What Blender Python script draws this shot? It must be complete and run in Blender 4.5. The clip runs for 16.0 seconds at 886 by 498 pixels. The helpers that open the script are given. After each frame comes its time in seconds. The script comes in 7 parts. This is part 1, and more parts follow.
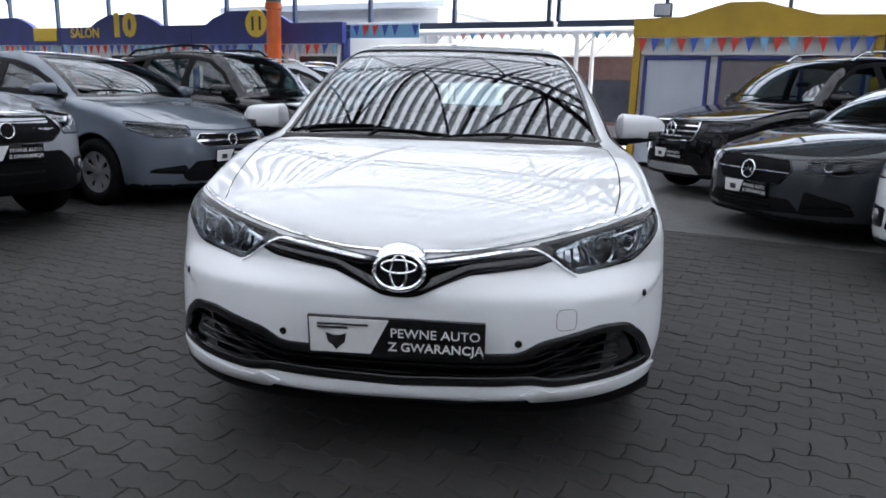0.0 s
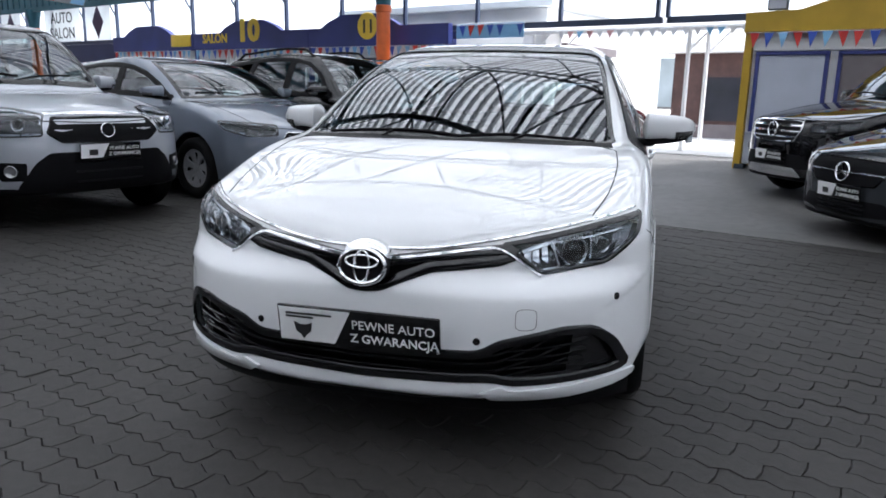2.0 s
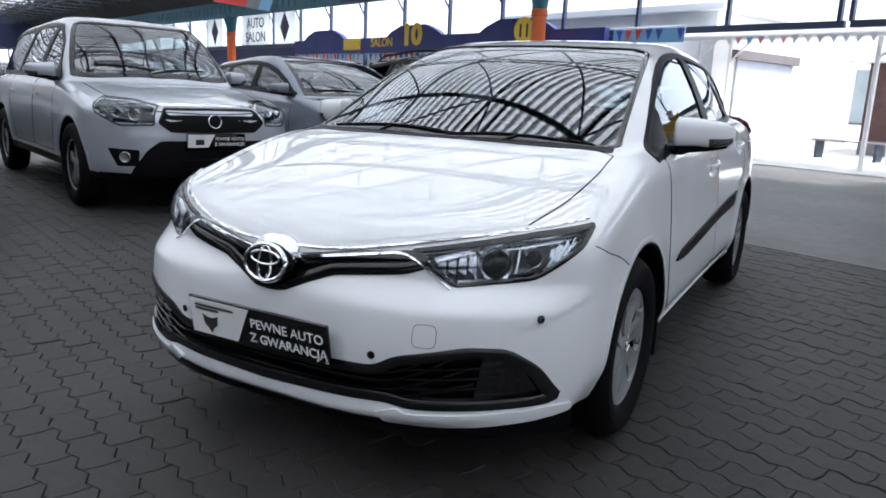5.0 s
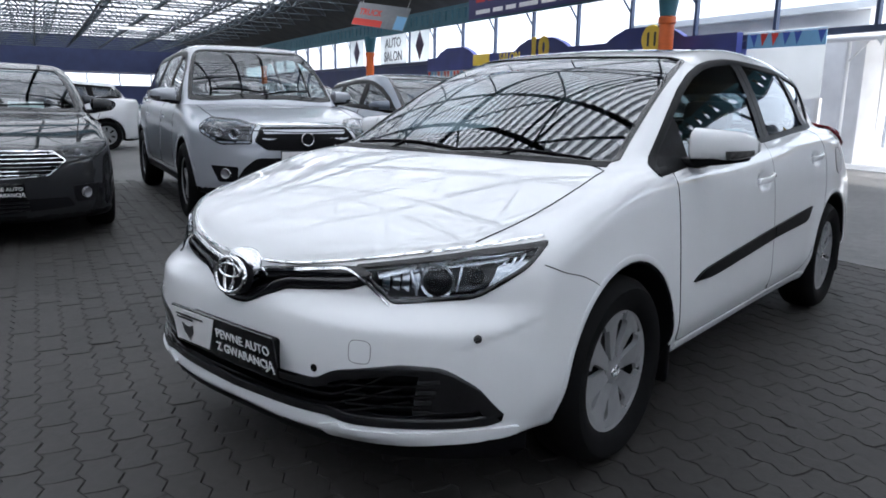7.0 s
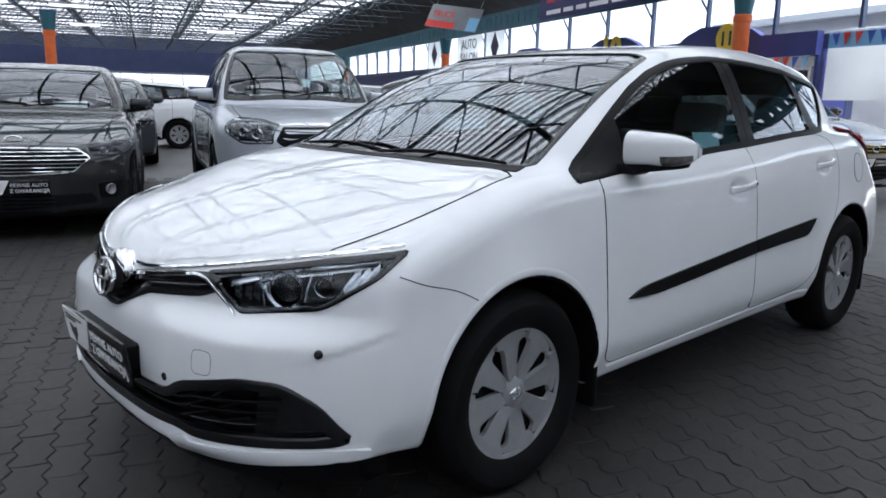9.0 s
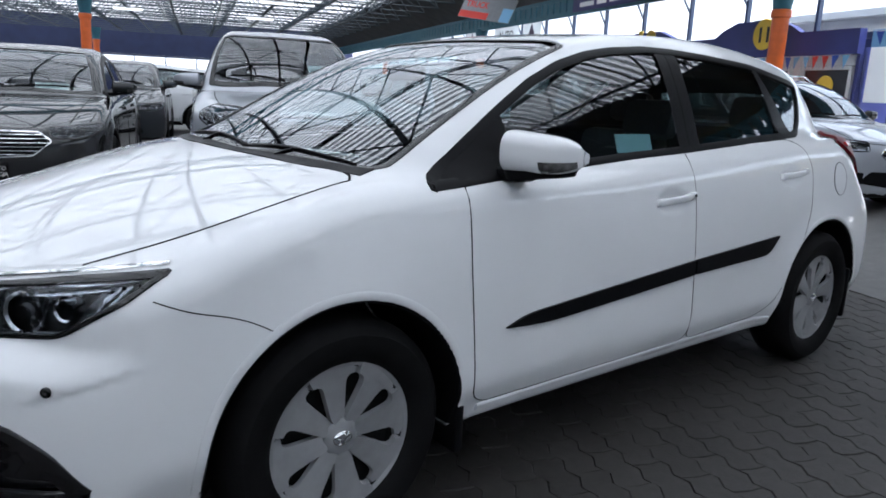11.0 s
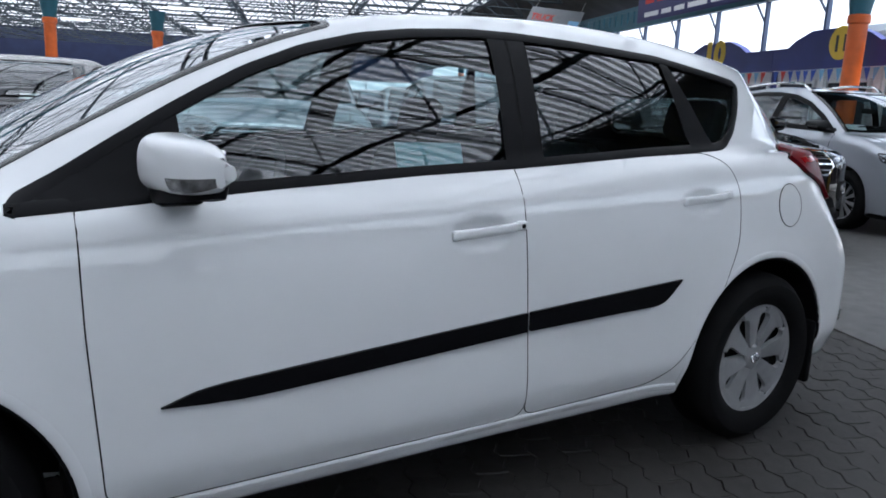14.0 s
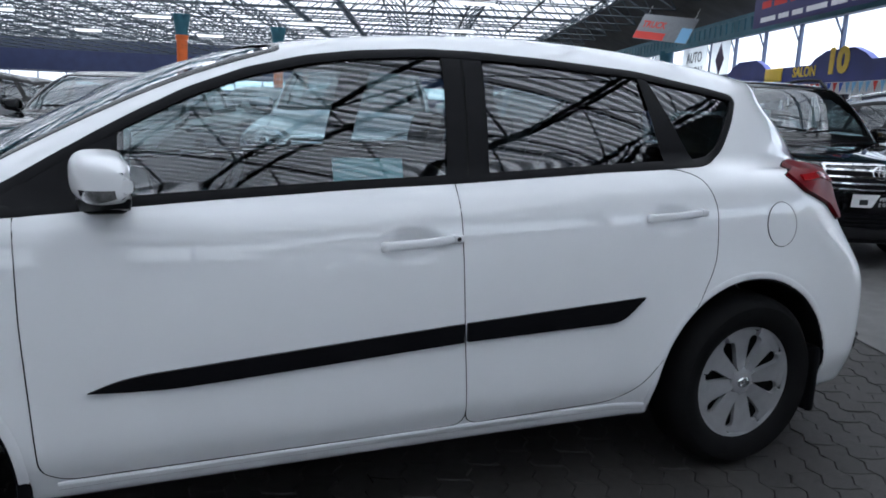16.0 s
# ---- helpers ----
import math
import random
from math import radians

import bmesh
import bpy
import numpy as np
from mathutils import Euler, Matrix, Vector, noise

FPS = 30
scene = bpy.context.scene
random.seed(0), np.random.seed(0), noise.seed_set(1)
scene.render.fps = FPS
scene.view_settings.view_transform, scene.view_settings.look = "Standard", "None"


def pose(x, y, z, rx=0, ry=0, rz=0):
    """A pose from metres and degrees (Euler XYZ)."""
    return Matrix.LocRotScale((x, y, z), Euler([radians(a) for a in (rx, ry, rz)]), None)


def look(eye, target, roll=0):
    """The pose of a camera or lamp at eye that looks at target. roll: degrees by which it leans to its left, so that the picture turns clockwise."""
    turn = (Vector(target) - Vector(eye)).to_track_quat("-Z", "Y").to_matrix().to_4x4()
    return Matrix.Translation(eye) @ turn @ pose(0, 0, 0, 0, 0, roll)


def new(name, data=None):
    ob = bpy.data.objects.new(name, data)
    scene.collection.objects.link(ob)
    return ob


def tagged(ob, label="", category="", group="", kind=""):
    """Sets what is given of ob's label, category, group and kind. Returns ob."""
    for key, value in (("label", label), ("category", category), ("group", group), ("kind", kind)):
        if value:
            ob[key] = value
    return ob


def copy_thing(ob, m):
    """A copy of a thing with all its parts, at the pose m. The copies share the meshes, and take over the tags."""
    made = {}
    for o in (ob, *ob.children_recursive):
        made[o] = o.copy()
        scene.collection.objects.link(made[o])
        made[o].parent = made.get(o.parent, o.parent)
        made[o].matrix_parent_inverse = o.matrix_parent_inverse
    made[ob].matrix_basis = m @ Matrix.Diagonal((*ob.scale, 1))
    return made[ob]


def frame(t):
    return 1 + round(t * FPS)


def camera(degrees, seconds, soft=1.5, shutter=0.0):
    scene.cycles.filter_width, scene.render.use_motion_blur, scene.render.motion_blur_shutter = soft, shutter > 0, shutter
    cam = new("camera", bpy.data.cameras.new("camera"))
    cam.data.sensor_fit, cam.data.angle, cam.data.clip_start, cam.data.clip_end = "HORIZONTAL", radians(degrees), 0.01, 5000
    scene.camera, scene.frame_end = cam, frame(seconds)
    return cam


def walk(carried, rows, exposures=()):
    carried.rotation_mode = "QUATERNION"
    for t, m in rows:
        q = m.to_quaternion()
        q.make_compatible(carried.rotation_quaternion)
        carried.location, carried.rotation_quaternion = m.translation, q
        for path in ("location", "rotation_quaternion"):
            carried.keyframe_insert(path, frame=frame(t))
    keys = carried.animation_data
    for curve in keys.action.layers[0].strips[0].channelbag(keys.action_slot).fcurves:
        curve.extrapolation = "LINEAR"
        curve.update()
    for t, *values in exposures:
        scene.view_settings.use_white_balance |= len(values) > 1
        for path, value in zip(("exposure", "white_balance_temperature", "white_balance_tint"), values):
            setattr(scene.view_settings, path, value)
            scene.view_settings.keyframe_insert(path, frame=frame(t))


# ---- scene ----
cam = camera(62.5, 16.0, 1.75)
PATH = [
    (0, (0.315, -2.931, 1.157), (0.135, -0.982, 0.743), 1.6),
    (0.5, (0.403, -2.995, 1.173), (0.152, -1.058, 0.741), 1.3),
    (1, (0.547, -2.999, 1.173), (0.225, -1.075, 0.729), 1.3),
    (1.5, (0.685, -2.975, 1.171), (0.274, -1.067, 0.735), 1.3),
    (2, (0.788, -2.897, 1.172), (0.283, -1.009, 0.749), 1.2),
    (2.5, (0.842, -2.747, 1.173), (0.263, -0.878, 0.76), 1.4),
    (3, (0.91, -2.638, 1.17), (0.259, -0.793, 0.755), 1.6),
    (3.2, (0.952, -2.605, 1.166), (0.275, -0.772, 0.742), 1.4),
    (5.3, (1.489, -2.415, 1.146), (0.489, -0.736, 0.719), 2.7),
    (5.5, (1.543, -2.414, 1.151), (0.501, -0.763, 0.716), 2.6),
    (6, (1.716, -2.364, 1.161), (0.582, -0.774, 0.727), 1.7),
    (6.5, (1.834, -2.264, 1.169), (0.609, -0.74, 0.747), 1.1),
    (7, (1.853, -2.102, 1.171), (0.587, -0.606, 0.774), 1.1),
    (7.5, (1.875, -1.964, 1.179), (0.572, -0.494, 0.803), 1.4),
    (8, (1.963, -1.844, 1.175), (0.617, -0.419, 0.777), 1.2),
    (8.5, (2.086, -1.714, 1.18), (0.699, -0.332, 0.771), 1.3),
    (9, (2.186, -1.581, 1.174), (0.751, -0.245, 0.777), 1.3),
    (9.2, (2.206, -1.525, 1.17), (0.759, -0.202, 0.774), 1.5),
    (11.3, (2.312, -0.821, 1.194), (0.787, 0.399, 0.762), 2.8),
    (11.5, (2.322, -0.761, 1.196), (0.78, 0.437, 0.761), 2.7),
    (12, (2.295, -0.555, 1.19), (0.737, 0.625, 0.766), 2.7),
    (12.5, (2.27, -0.371, 1.213), (0.698, 0.794, 0.8), 2.7),
    (13, (2.291, -0.158, 1.206), (0.697, 0.978, 0.795), 2.6),
    (13.5, (2.36, 0.034, 1.207), (0.703, 1.077, 0.801), 2.4),
    (14, (2.361, 0.244, 1.175), (0.707, 1.298, 0.786), 2.7),
    (14.5, (2.361, 0.419, 1.199), (0.706, 1.478, 0.826), 2.7),
    (15, (2.435, 0.56, 1.209), (0.737, 1.544, 0.825), 2.2),
    (15.5, (2.547, 0.661, 1.209), (0.788, 1.529, 0.815), 2.3),
    (16, (2.655, 0.645, 1.219), (0.849, 1.416, 0.84), 2.5),
]
walk(cam, [(t, look(eye, target, roll)) for t, eye, target, roll in PATH], [(0, 1.78, 6190, 12), (8, 1.70, 6080, 11), (16, 1.65, 5950, 10)])
SKY = 0.1


# ---- axes of the hall: u runs along the rows of stands, v across them ----
EU, EV = Vector((0.935, -0.355, 0.0)).normalized(), Vector((0.355, 0.935, 0.0)).normalized()
HALL_TURN = math.degrees(math.atan2(EU.y, EU.x))


def hall(u, v, z=0.0):
    """A place in the world from hall coordinates."""
    return EU * u + EV * v + Vector((0, 0, z))


# ---- world and light: overcast day, light through roof sheets and openings ----
world = bpy.data.worlds.new("overcast_sky")
world.use_nodes = True
scene.world = world
wn = world.node_tree
sky = wn.nodes.new("ShaderNodeTexSky")
sky.sky_type, sky.sun_disc = "NISHITA", False
sky.sun_elevation, sky.sun_rotation = radians(62), radians(79)
sky.air_density, sky.dust_density, sky.ozone_density = 1.0, 5.0, 1.0
mixw = wn.nodes.new("ShaderNodeMix")
mixw.data_type = "RGBA"
mixw.inputs["Factor"].default_value = 0.72
mixw.inputs["B"].default_value = (8.2, 8.6, 9.2, 1)
wn.links.new(sky.outputs[0], mixw.inputs["A"])
wn.links.new(mixw.outputs["Result"], wn.nodes["Background"].inputs["Color"])
wn.nodes["Background"].inputs["Strength"].default_value = SKY
sun_data = bpy.data.lights.new("sun", "SUN")
sun_data.energy, sun_data.angle, sun_data.color = 2.8, radians(12), (1.0, 0.97, 0.92)
sun = new("sun", sun_data)
sun.matrix_world = look((0, 0, 30), (-15, -3, 0))


# ---- materials ----
def material(name, colour, rough=0.5, metal=0.0, vary=0.0, scale=8.0, bump=0.0, bump_scale=60.0, coat=0.0, spec=0.5, random_tone=0.0, stain=0.0, stain_scale=1.2):
    m = bpy.data.materials.new(name)
    m.use_nodes = True
    nt = m.node_tree
    b = nt.nodes["Principled BSDF"]
    b.inputs["Base Color"].default_value = (*colour, 1)
    b.inputs["Roughness"].default_value = rough
    b.inputs["Metallic"].default_value = metal
    b.inputs["Coat Weight"].default_value = coat
    b.inputs["Coat Roughness"].default_value = 0.03
    b.inputs["Specular IOR Level"].default_value = spec
    if vary or bump or random_tone or stain:
        tc = nt.nodes.new("ShaderNodeTexCoord")
        hue = nt.nodes.new("ShaderNodeHueSaturation")
        hue.inputs["Color"].default_value = (*colour, 1)
        value = nt.nodes.new("ShaderNodeMath")
        value.operation, value.inputs[0].default_value, value.inputs[1].default_value = "ADD", 1.0, 0.0
        last = value
        for amount, sc, det in ((vary, scale, 6), (stain, stain_scale, 3)):
            if amount:
                n = nt.nodes.new("ShaderNodeTexNoise")
                n.inputs["Scale"].default_value, n.inputs["Detail"].default_value = sc, det
                nt.links.new(tc.outputs["Object"], n.inputs["Vector"])
                mr = nt.nodes.new("ShaderNodeMapRange")
                mr.inputs["From Min"].default_value, mr.inputs["From Max"].default_value = 0.3, 0.7
                mr.inputs["To Min"].default_value, mr.inputs["To Max"].default_value = -amount, amount
                nt.links.new(n.outputs[0], mr.inputs[0])
                add = nt.nodes.new("ShaderNodeMath")
                nt.links.new(last.outputs[0], add.inputs[0])
                nt.links.new(mr.outputs[0], add.inputs[1])
                last = add
        if random_tone:
            info = nt.nodes.new("ShaderNodeObjectInfo")
            geo = nt.nodes.new("ShaderNodeNewGeometry")
            both = nt.nodes.new("ShaderNodeMath")
            nt.links.new(info.outputs["Random"], both.inputs[0])
            nt.links.new(geo.outputs["Random Per Island"], both.inputs[1])
            frac = nt.nodes.new("ShaderNodeMath")
            frac.operation = "FRACT"
            nt.links.new(both.outputs[0], frac.inputs[0])
            mr = nt.nodes.new("ShaderNodeMapRange")
            mr.inputs["To Min"].default_value, mr.inputs["To Max"].default_value = -random_tone, random_tone
            nt.links.new(frac.outputs[0], mr.inputs[0])
            add = nt.nodes.new("ShaderNodeMath")
            nt.links.new(last.outputs[0], add.inputs[0])
            nt.links.new(mr.outputs[0], add.inputs[1])
            last = add
        nt.links.new(last.outputs[0], hue.inputs["Value"])
        nt.links.new(hue.outputs[0], b.inputs["Base Color"])
        if bump:
            n = nt.nodes.new("ShaderNodeTexNoise")
            n.inputs["Scale"].default_value, n.inputs["Detail"].default_value = bump_scale, 5
            nt.links.new(tc.outputs["Object"], n.inputs["Vector"])
            bp = nt.nodes.new("ShaderNodeBump")
            bp.inputs["Strength"].default_value, bp.inputs["Distance"].default_value = bump, 0.01
            nt.links.new(n.outputs[0], bp.inputs["Height"])
            nt.links.new(bp.outputs[0], b.inputs["Normal"])
    return m


def glass(name, tint, gloss_rough=0.0, ior=1.5):
    """A thin pane: tinted see-through, with a clear reflection."""
    m = bpy.data.materials.new(name)
    m.use_nodes = True
    nt = m.node_tree
    nt.nodes.remove(nt.nodes["Principled BSDF"])
    out = nt.nodes["Material Output"]
    tr, gl, fr, mx, po, ml = (nt.nodes.new(k) for k in ("ShaderNodeBsdfTransparent", "ShaderNodeBsdfGlossy", "ShaderNodeLayerWeight", "ShaderNodeMixShader", "ShaderNodeMath", "ShaderNodeMath"))
    tr.inputs[0].default_value = (*tint, 1)
    gl.inputs["Roughness"].default_value = gloss_rough
    gl.inputs["Color"].default_value = (0.95, 0.97, 1, 1)
    f0 = ((ior - 1) / (ior + 1)) ** 2
    fr.inputs["Blend"].default_value = 0.5
    po.operation, ml.operation = "POWER", "MULTIPLY_ADD"
    po.inputs[1].default_value, ml.inputs[1].default_value, ml.inputs[2].default_value = 4.5, 1 - f0, f0
    nt.links.new(fr.outputs["Facing"], po.inputs[0])
    nt.links.new(po.outputs[0], ml.inputs[0])
    nt.links.new(ml.outputs[0], mx.inputs[0])
    nt.links.new(tr.outputs[0], mx.inputs[1])
    nt.links.new(gl.outputs[0], mx.inputs[2])
    nt.links.new(mx.outputs[0], out.inputs["Surface"])
    return m


def sheet_material(name, colour, through_part):
    """Roof sheet that lets some of the sky's light through."""
    m = bpy.data.materials.new(name)
    m.use_nodes = True
    nt = m.node_tree
    nt.nodes.remove(nt.nodes["Principled BSDF"])
    out = nt.nodes["Material Output"]
    di, tl, mx = (nt.nodes.new(k) for k in ("ShaderNodeBsdfDiffuse", "ShaderNodeBsdfTranslucent", "ShaderNodeMixShader"))
    tc, n, rp = (nt.nodes.new(k) for k in ("ShaderNodeTexCoord", "ShaderNodeTexNoise", "ShaderNodeValToRGB"))
    n.inputs["Scale"].default_value, n.inputs["Detail"].default_value = 0.35, 5
    rp.color_ramp.elements[0].position, rp.color_ramp.elements[1].position = 0.3, 0.7
    rp.color_ramp.elements[0].color = (*[c * 0.7 for c in colour], 1)
    rp.color_ramp.elements[1].color = (*colour, 1)
    nt.links.new(tc.outputs["Object"], n.inputs["Vector"])
    nt.links.new(n.outputs[0], rp.inputs[0])
    for s in (di, tl):
        nt.links.new(rp.outputs[0], s.inputs["Color"])
    mx.inputs[0].default_value = through_part
    nt.links.new(di.outputs[0], mx.inputs[1])
    nt.links.new(tl.outputs[0], mx.inputs[2])
    nt.links.new(mx.outputs[0], out.inputs["Surface"])
    return m


def paint(name, colour, flake=0.0, rough=0.35, ior=1.6):
    m = material(name, colour, rough, flake, coat=1.0, vary=0.02, scale=3.0, spec=0.0)
    m.node_tree.nodes["Principled BSDF"].inputs["Coat IOR"].default_value = ior
    return m


WHITE = paint("white_car_paint", (0.655, 0.665, 0.68), ior=1.6)
WHITE.node_tree.nodes["Principled BSDF"].inputs["Coat Roughness"].default_value = 0.012
SILVER = paint("silver_car_paint", (0.40, 0.42, 0.46), 0.45, 0.35)
BLUEGREY = paint("blue_grey_car_paint", (0.15, 0.172, 0.21), 0.45, 0.3)
GRAPHITE = paint("graphite_car_paint", (0.020, 0.021, 0.023), 0.2, 0.35, 1.55)
STEELGREY = paint("steel_grey_car_paint", (0.034, 0.038, 0.043), 0.2, 0.35, 1.5)
BLACKPAINT = paint("black_car_paint", (0.006, 0.006, 0.007), 0.0, 0.3, 1.5)
REDPAINT = paint("dark_red_car_paint", (0.16, 0.02, 0.02), 0.3, 0.3)
GAP = material("panel_gap_black", (0.012, 0.012, 0.012), 0.9, spec=0.1)
TRIM = material("black_plastic_trim", (0.005, 0.005, 0.006), 0.38, bump=0.05, bump_scale=900, spec=0.07)
GLOSSBLACK = material("gloss_black_plastic", (0.005, 0.005, 0.006), 0.05, spec=0.6)
MESHBLACK = material("dark_grille_mesh", (0.004, 0.004, 0.005), 0.7, spec=0.1)
CHROME = material("chrome", (0.78, 0.79, 0.80), 0.07, 1.0)
RUBBER = material("tyre_rubber", (0.005, 0.005, 0.0055), 0.7, spec=0.09, vary=0.2, scale=14, bump=0.1, bump_scale=200)
ALLOY = material("silver_wheel_cover", (0.31, 0.315, 0.325), 0.34, 0.4, vary=0.06, scale=30)
DARKSTEEL = material("dark_wheel_steel", (0.008, 0.008, 0.009), 0.6, 0.0, spec=0.15)
CABIN = material("dark_cabin_trim", (0.014, 0.014, 0.015), 0.8, spec=0.2, vary=0.1, scale=20)
SEATCLOTH = material("grey_seat_cloth", (0.035, 0.035, 0.04), 0.9, vary=0.15, scale=60)
SCREEN = glass("windscreen_glass", (0.55, 0.64, 0.64), ior=2.05)
SIDEGLASS = glass("side_glass", (0.64, 0.75, 0.76), ior=1.75)
REARGLASS = glass("tinted_rear_glass", (0.46, 0.54, 0.55), ior=1.75)
LENS = glass("clear_lamp_lens", (0.80, 0.83, 0.86), ior=1.4)
REDLENS = material("red_lamp_lens", (0.11, 0.003, 0.006), 0.30, spec=0.08)
ORANGELENS = material("orange_reflector", (0.55, 0.16, 0.02), 0.15)
LAMPDARK = material("dark_lamp_bowl", (0.035, 0.035, 0.038), 0.16, 0.5)
FOGLENS = material("grey_fog_lens", (0.22, 0.22, 0.23), 0.12, 0.5, coat=1.0)
LAMPSILVER = material("silver_lamp_reflector", (0.75, 0.76, 0.78), 0.12, 1.0)
PAPER = material("white_paper", (0.78, 0.80, 0.80), 0.7)
PALEBLUE = material("pale_blue_sticker", (0.20, 0.33, 0.36), 0.5)
SIGNBLACK = material("sign_black", (0.018, 0.018, 0.02), 0.4)
SIGNWHITE = material("sign_white", (0.75, 0.75, 0.75), 0.4)


# ---- mesh helpers ----
def link_mesh(name, bm, mat, parent=None, label="", smooth=True):
    me = bpy.data.meshes.new(name)
    bm.to_mesh(me)
    bm.free()
    for mm in (mat if isinstance(mat, (list, tuple)) else [mat]):
        me.materials.append(mm)
    if smooth:
        for p in me.polygons:
            p.use_smooth = True
        me.set_sharp_from_angle(angle=radians(35))
    ob = new(name, me)
    if parent is not None:
        ob.parent = parent
    if label:
        ob["label"] = label
    return ob


def part(name, bm, mat, parent, label="", smooth=True):
    return link_mesh(name, bm, mat, parent, label, smooth)


def thing(name, m, label, category, group="", kind=""):
    ob = new(name)
    ob.empty_display_size = 0.2
    ob.matrix_world = m
    return tagged(ob, label, category, group, kind)


def add_box(bm, x0, x1, y0, y1, z0, z1, bevel=0.0, m=None):
    r = bmesh.ops.create_cube(bm, size=1)
    vs = r["verts"]
    for v in vs:
        v.co = Vector(((x0 + x1) / 2 + v.co.x * (x1 - x0), (y0 + y1) / 2 + v.co.y * (y1 - y0), (z0 + z1) / 2 + v.co.z * (z1 - z0)))
    if bevel:
        es = list({e for v in vs for e in v.link_edges})
        r2 = bmesh.ops.bevel(bm, geom=es, offset=bevel, segments=2, affect="EDGES", profile=0.5)
        vs = list({v for f in r2["faces"] for v in f.verts} | {v for v in vs if v.is_valid})
    if m is not None:
        for v in vs:
            v.co = m @ v.co
    return vs


def box_bm(x0, x1, y0, y1, z0, z1, bevel=0.0, m=None):
    bm = bmesh.new()
    add_box(bm, x0, x1, y0, y1, z0, z1, bevel, m)
    return bm


def add_bar(bm, a, b, w, h=None, sides=4):
    """A straight bar from a to b."""
    a, b = Vector(a), Vector(b)
    d = b - a
    if d.length < 1e-6:
        return
    q = d.to_track_quat("Z", "Y").to_matrix()
    h = h or w
    rings = []
    for p in (a, b):
        ring = []
        for i in range(sides):
            t = 2 * math.pi * (i + 0.5) / sides
            k = math.sqrt(2) if sides == 4 else 1
            ring.append(bm.verts.new(p + q @ Vector((math.cos(t) * w / 2 * k, math.sin(t) * h / 2 * k, 0))))
        rings.append(ring)
    for i in range(sides):
        j = (i + 1) % sides
        bm.faces.new((rings[0][i], rings[0][j], rings[1][j], rings[1][i]))
    bm.faces.new(rings[0][::-1])
    bm.faces.new(rings[1])


def tube_bm(points, radius, sides=8, closed=False):
    bm = bmesh.new()
    pts = [Vector(p) for p in points]
    n = len(pts)
    rings = []
    for i, p in enumerate(pts):
        a = pts[i - 1] if (i or closed) else p
        b = pts[(i + 1) % n] if (i < n - 1 or closed) else p
        q = (b - a).to_track_quat("Z", "Y").to_matrix()
        rings.append([bm.verts.new(p + q @ Vector((math.cos(t) * radius, math.sin(t) * radius, 0))) for t in [2 * math.pi * k / sides for k in range(sides)]])
    for i in range(n if closed else n - 1):
        r, s = rings[i], rings[(i + 1) % n]
        for k in range(sides):
            bm.faces.new((r[k], r[(k + 1) % sides], s[(k + 1) % sides], s[k]))
    if not closed:
        bm.faces.new(rings[0][::-1])
        bm.faces.new(rings[-1])
    return bm


def lathe_bm(profile, segs=48, closed=False, axis="X"):
    """Turns a profile of (radius, along) round the axis."""
    bm = bmesh.new()
    rings = []
    for r, a in profile:
        ring = []
        for i in range(segs):
            t = 2 * math.pi * i / segs
            c, s = math.cos(t) * r, math.sin(t) * r
            ring.append(bm.verts.new((a, c, s) if axis == "X" else (c, s, a) if axis == "Z" else (c, a, s)))
        rings.append(ring)
    m = len(rings)
    for j in range(m if closed else m - 1):
        a, b = rings[j], rings[(j + 1) % m]
        for i in range(segs):
            k = (i + 1) % segs
            bm.faces.new((a[i], a[k], b[k], b[i]))
    if not closed:
        for ring, flip in ((rings[0], True), (rings[-1], False)):
            if (ring[0].co - ring[segs // 2].co).length > 1e-5:
                bm.faces.new(ring[::-1] if flip else ring)
    bmesh.ops.remove_doubles(bm, verts=bm.verts, dist=1e-6)
    bmesh.ops.recalc_face_normals(bm, faces=bm.faces)
    return bm


def prism_bm(outline, depth, plane="XZ"):
    """An outline of 2D points made a plate: XZ plates run from y=0 to y=depth."""
    bm = bmesh.new()
    def at(p, d):
        return {"XZ": (p[0], d, p[1]), "XY": (p[0], p[1], d), "YZ": (d, p[0], p[1])}[plane]
    a = [bm.verts.new(at(p, 0)) for p in outline]
    b = [bm.verts.new(at(p, depth)) for p in outline]
    bm.faces.new(a)
    bm.faces.new(b[::-1])
    for i in range(len(a)):
        j = (i + 1) % len(a)
        bm.faces.new((a[j], a[i], b[i], b[j]))
    bmesh.ops.recalc_face_normals(bm, faces=bm.faces)
    return bm


def text_bm(words, size, m, depth=0.002, bold=0.0, align="LEFT"):
    """Raised lettering in the built-in font, its baseline at the origin of m, reading along m's x, facing m's z."""
    cu = bpy.data.curves.new("lettering", "FONT")
    cu.body, cu.size, cu.extrude, cu.offset, cu.align_x = words, size, depth, bold, align
    cu.resolution_u = 3
    ob = bpy.data.objects.new("lettering", cu)
    scene.collection.objects.link(ob)
    bpy.context.view_layer.update()
    me = bpy.data.meshes.new_from_object(ob.evaluated_get(bpy.context.evaluated_depsgraph_get()))
    bm = bmesh.new()
    bm.from_mesh(me)
    bm.transform(m)
    bpy.data.objects.remove(ob)
    bpy.data.meshes.remove(me)
    bpy.data.curves.remove(cu)
    return bm


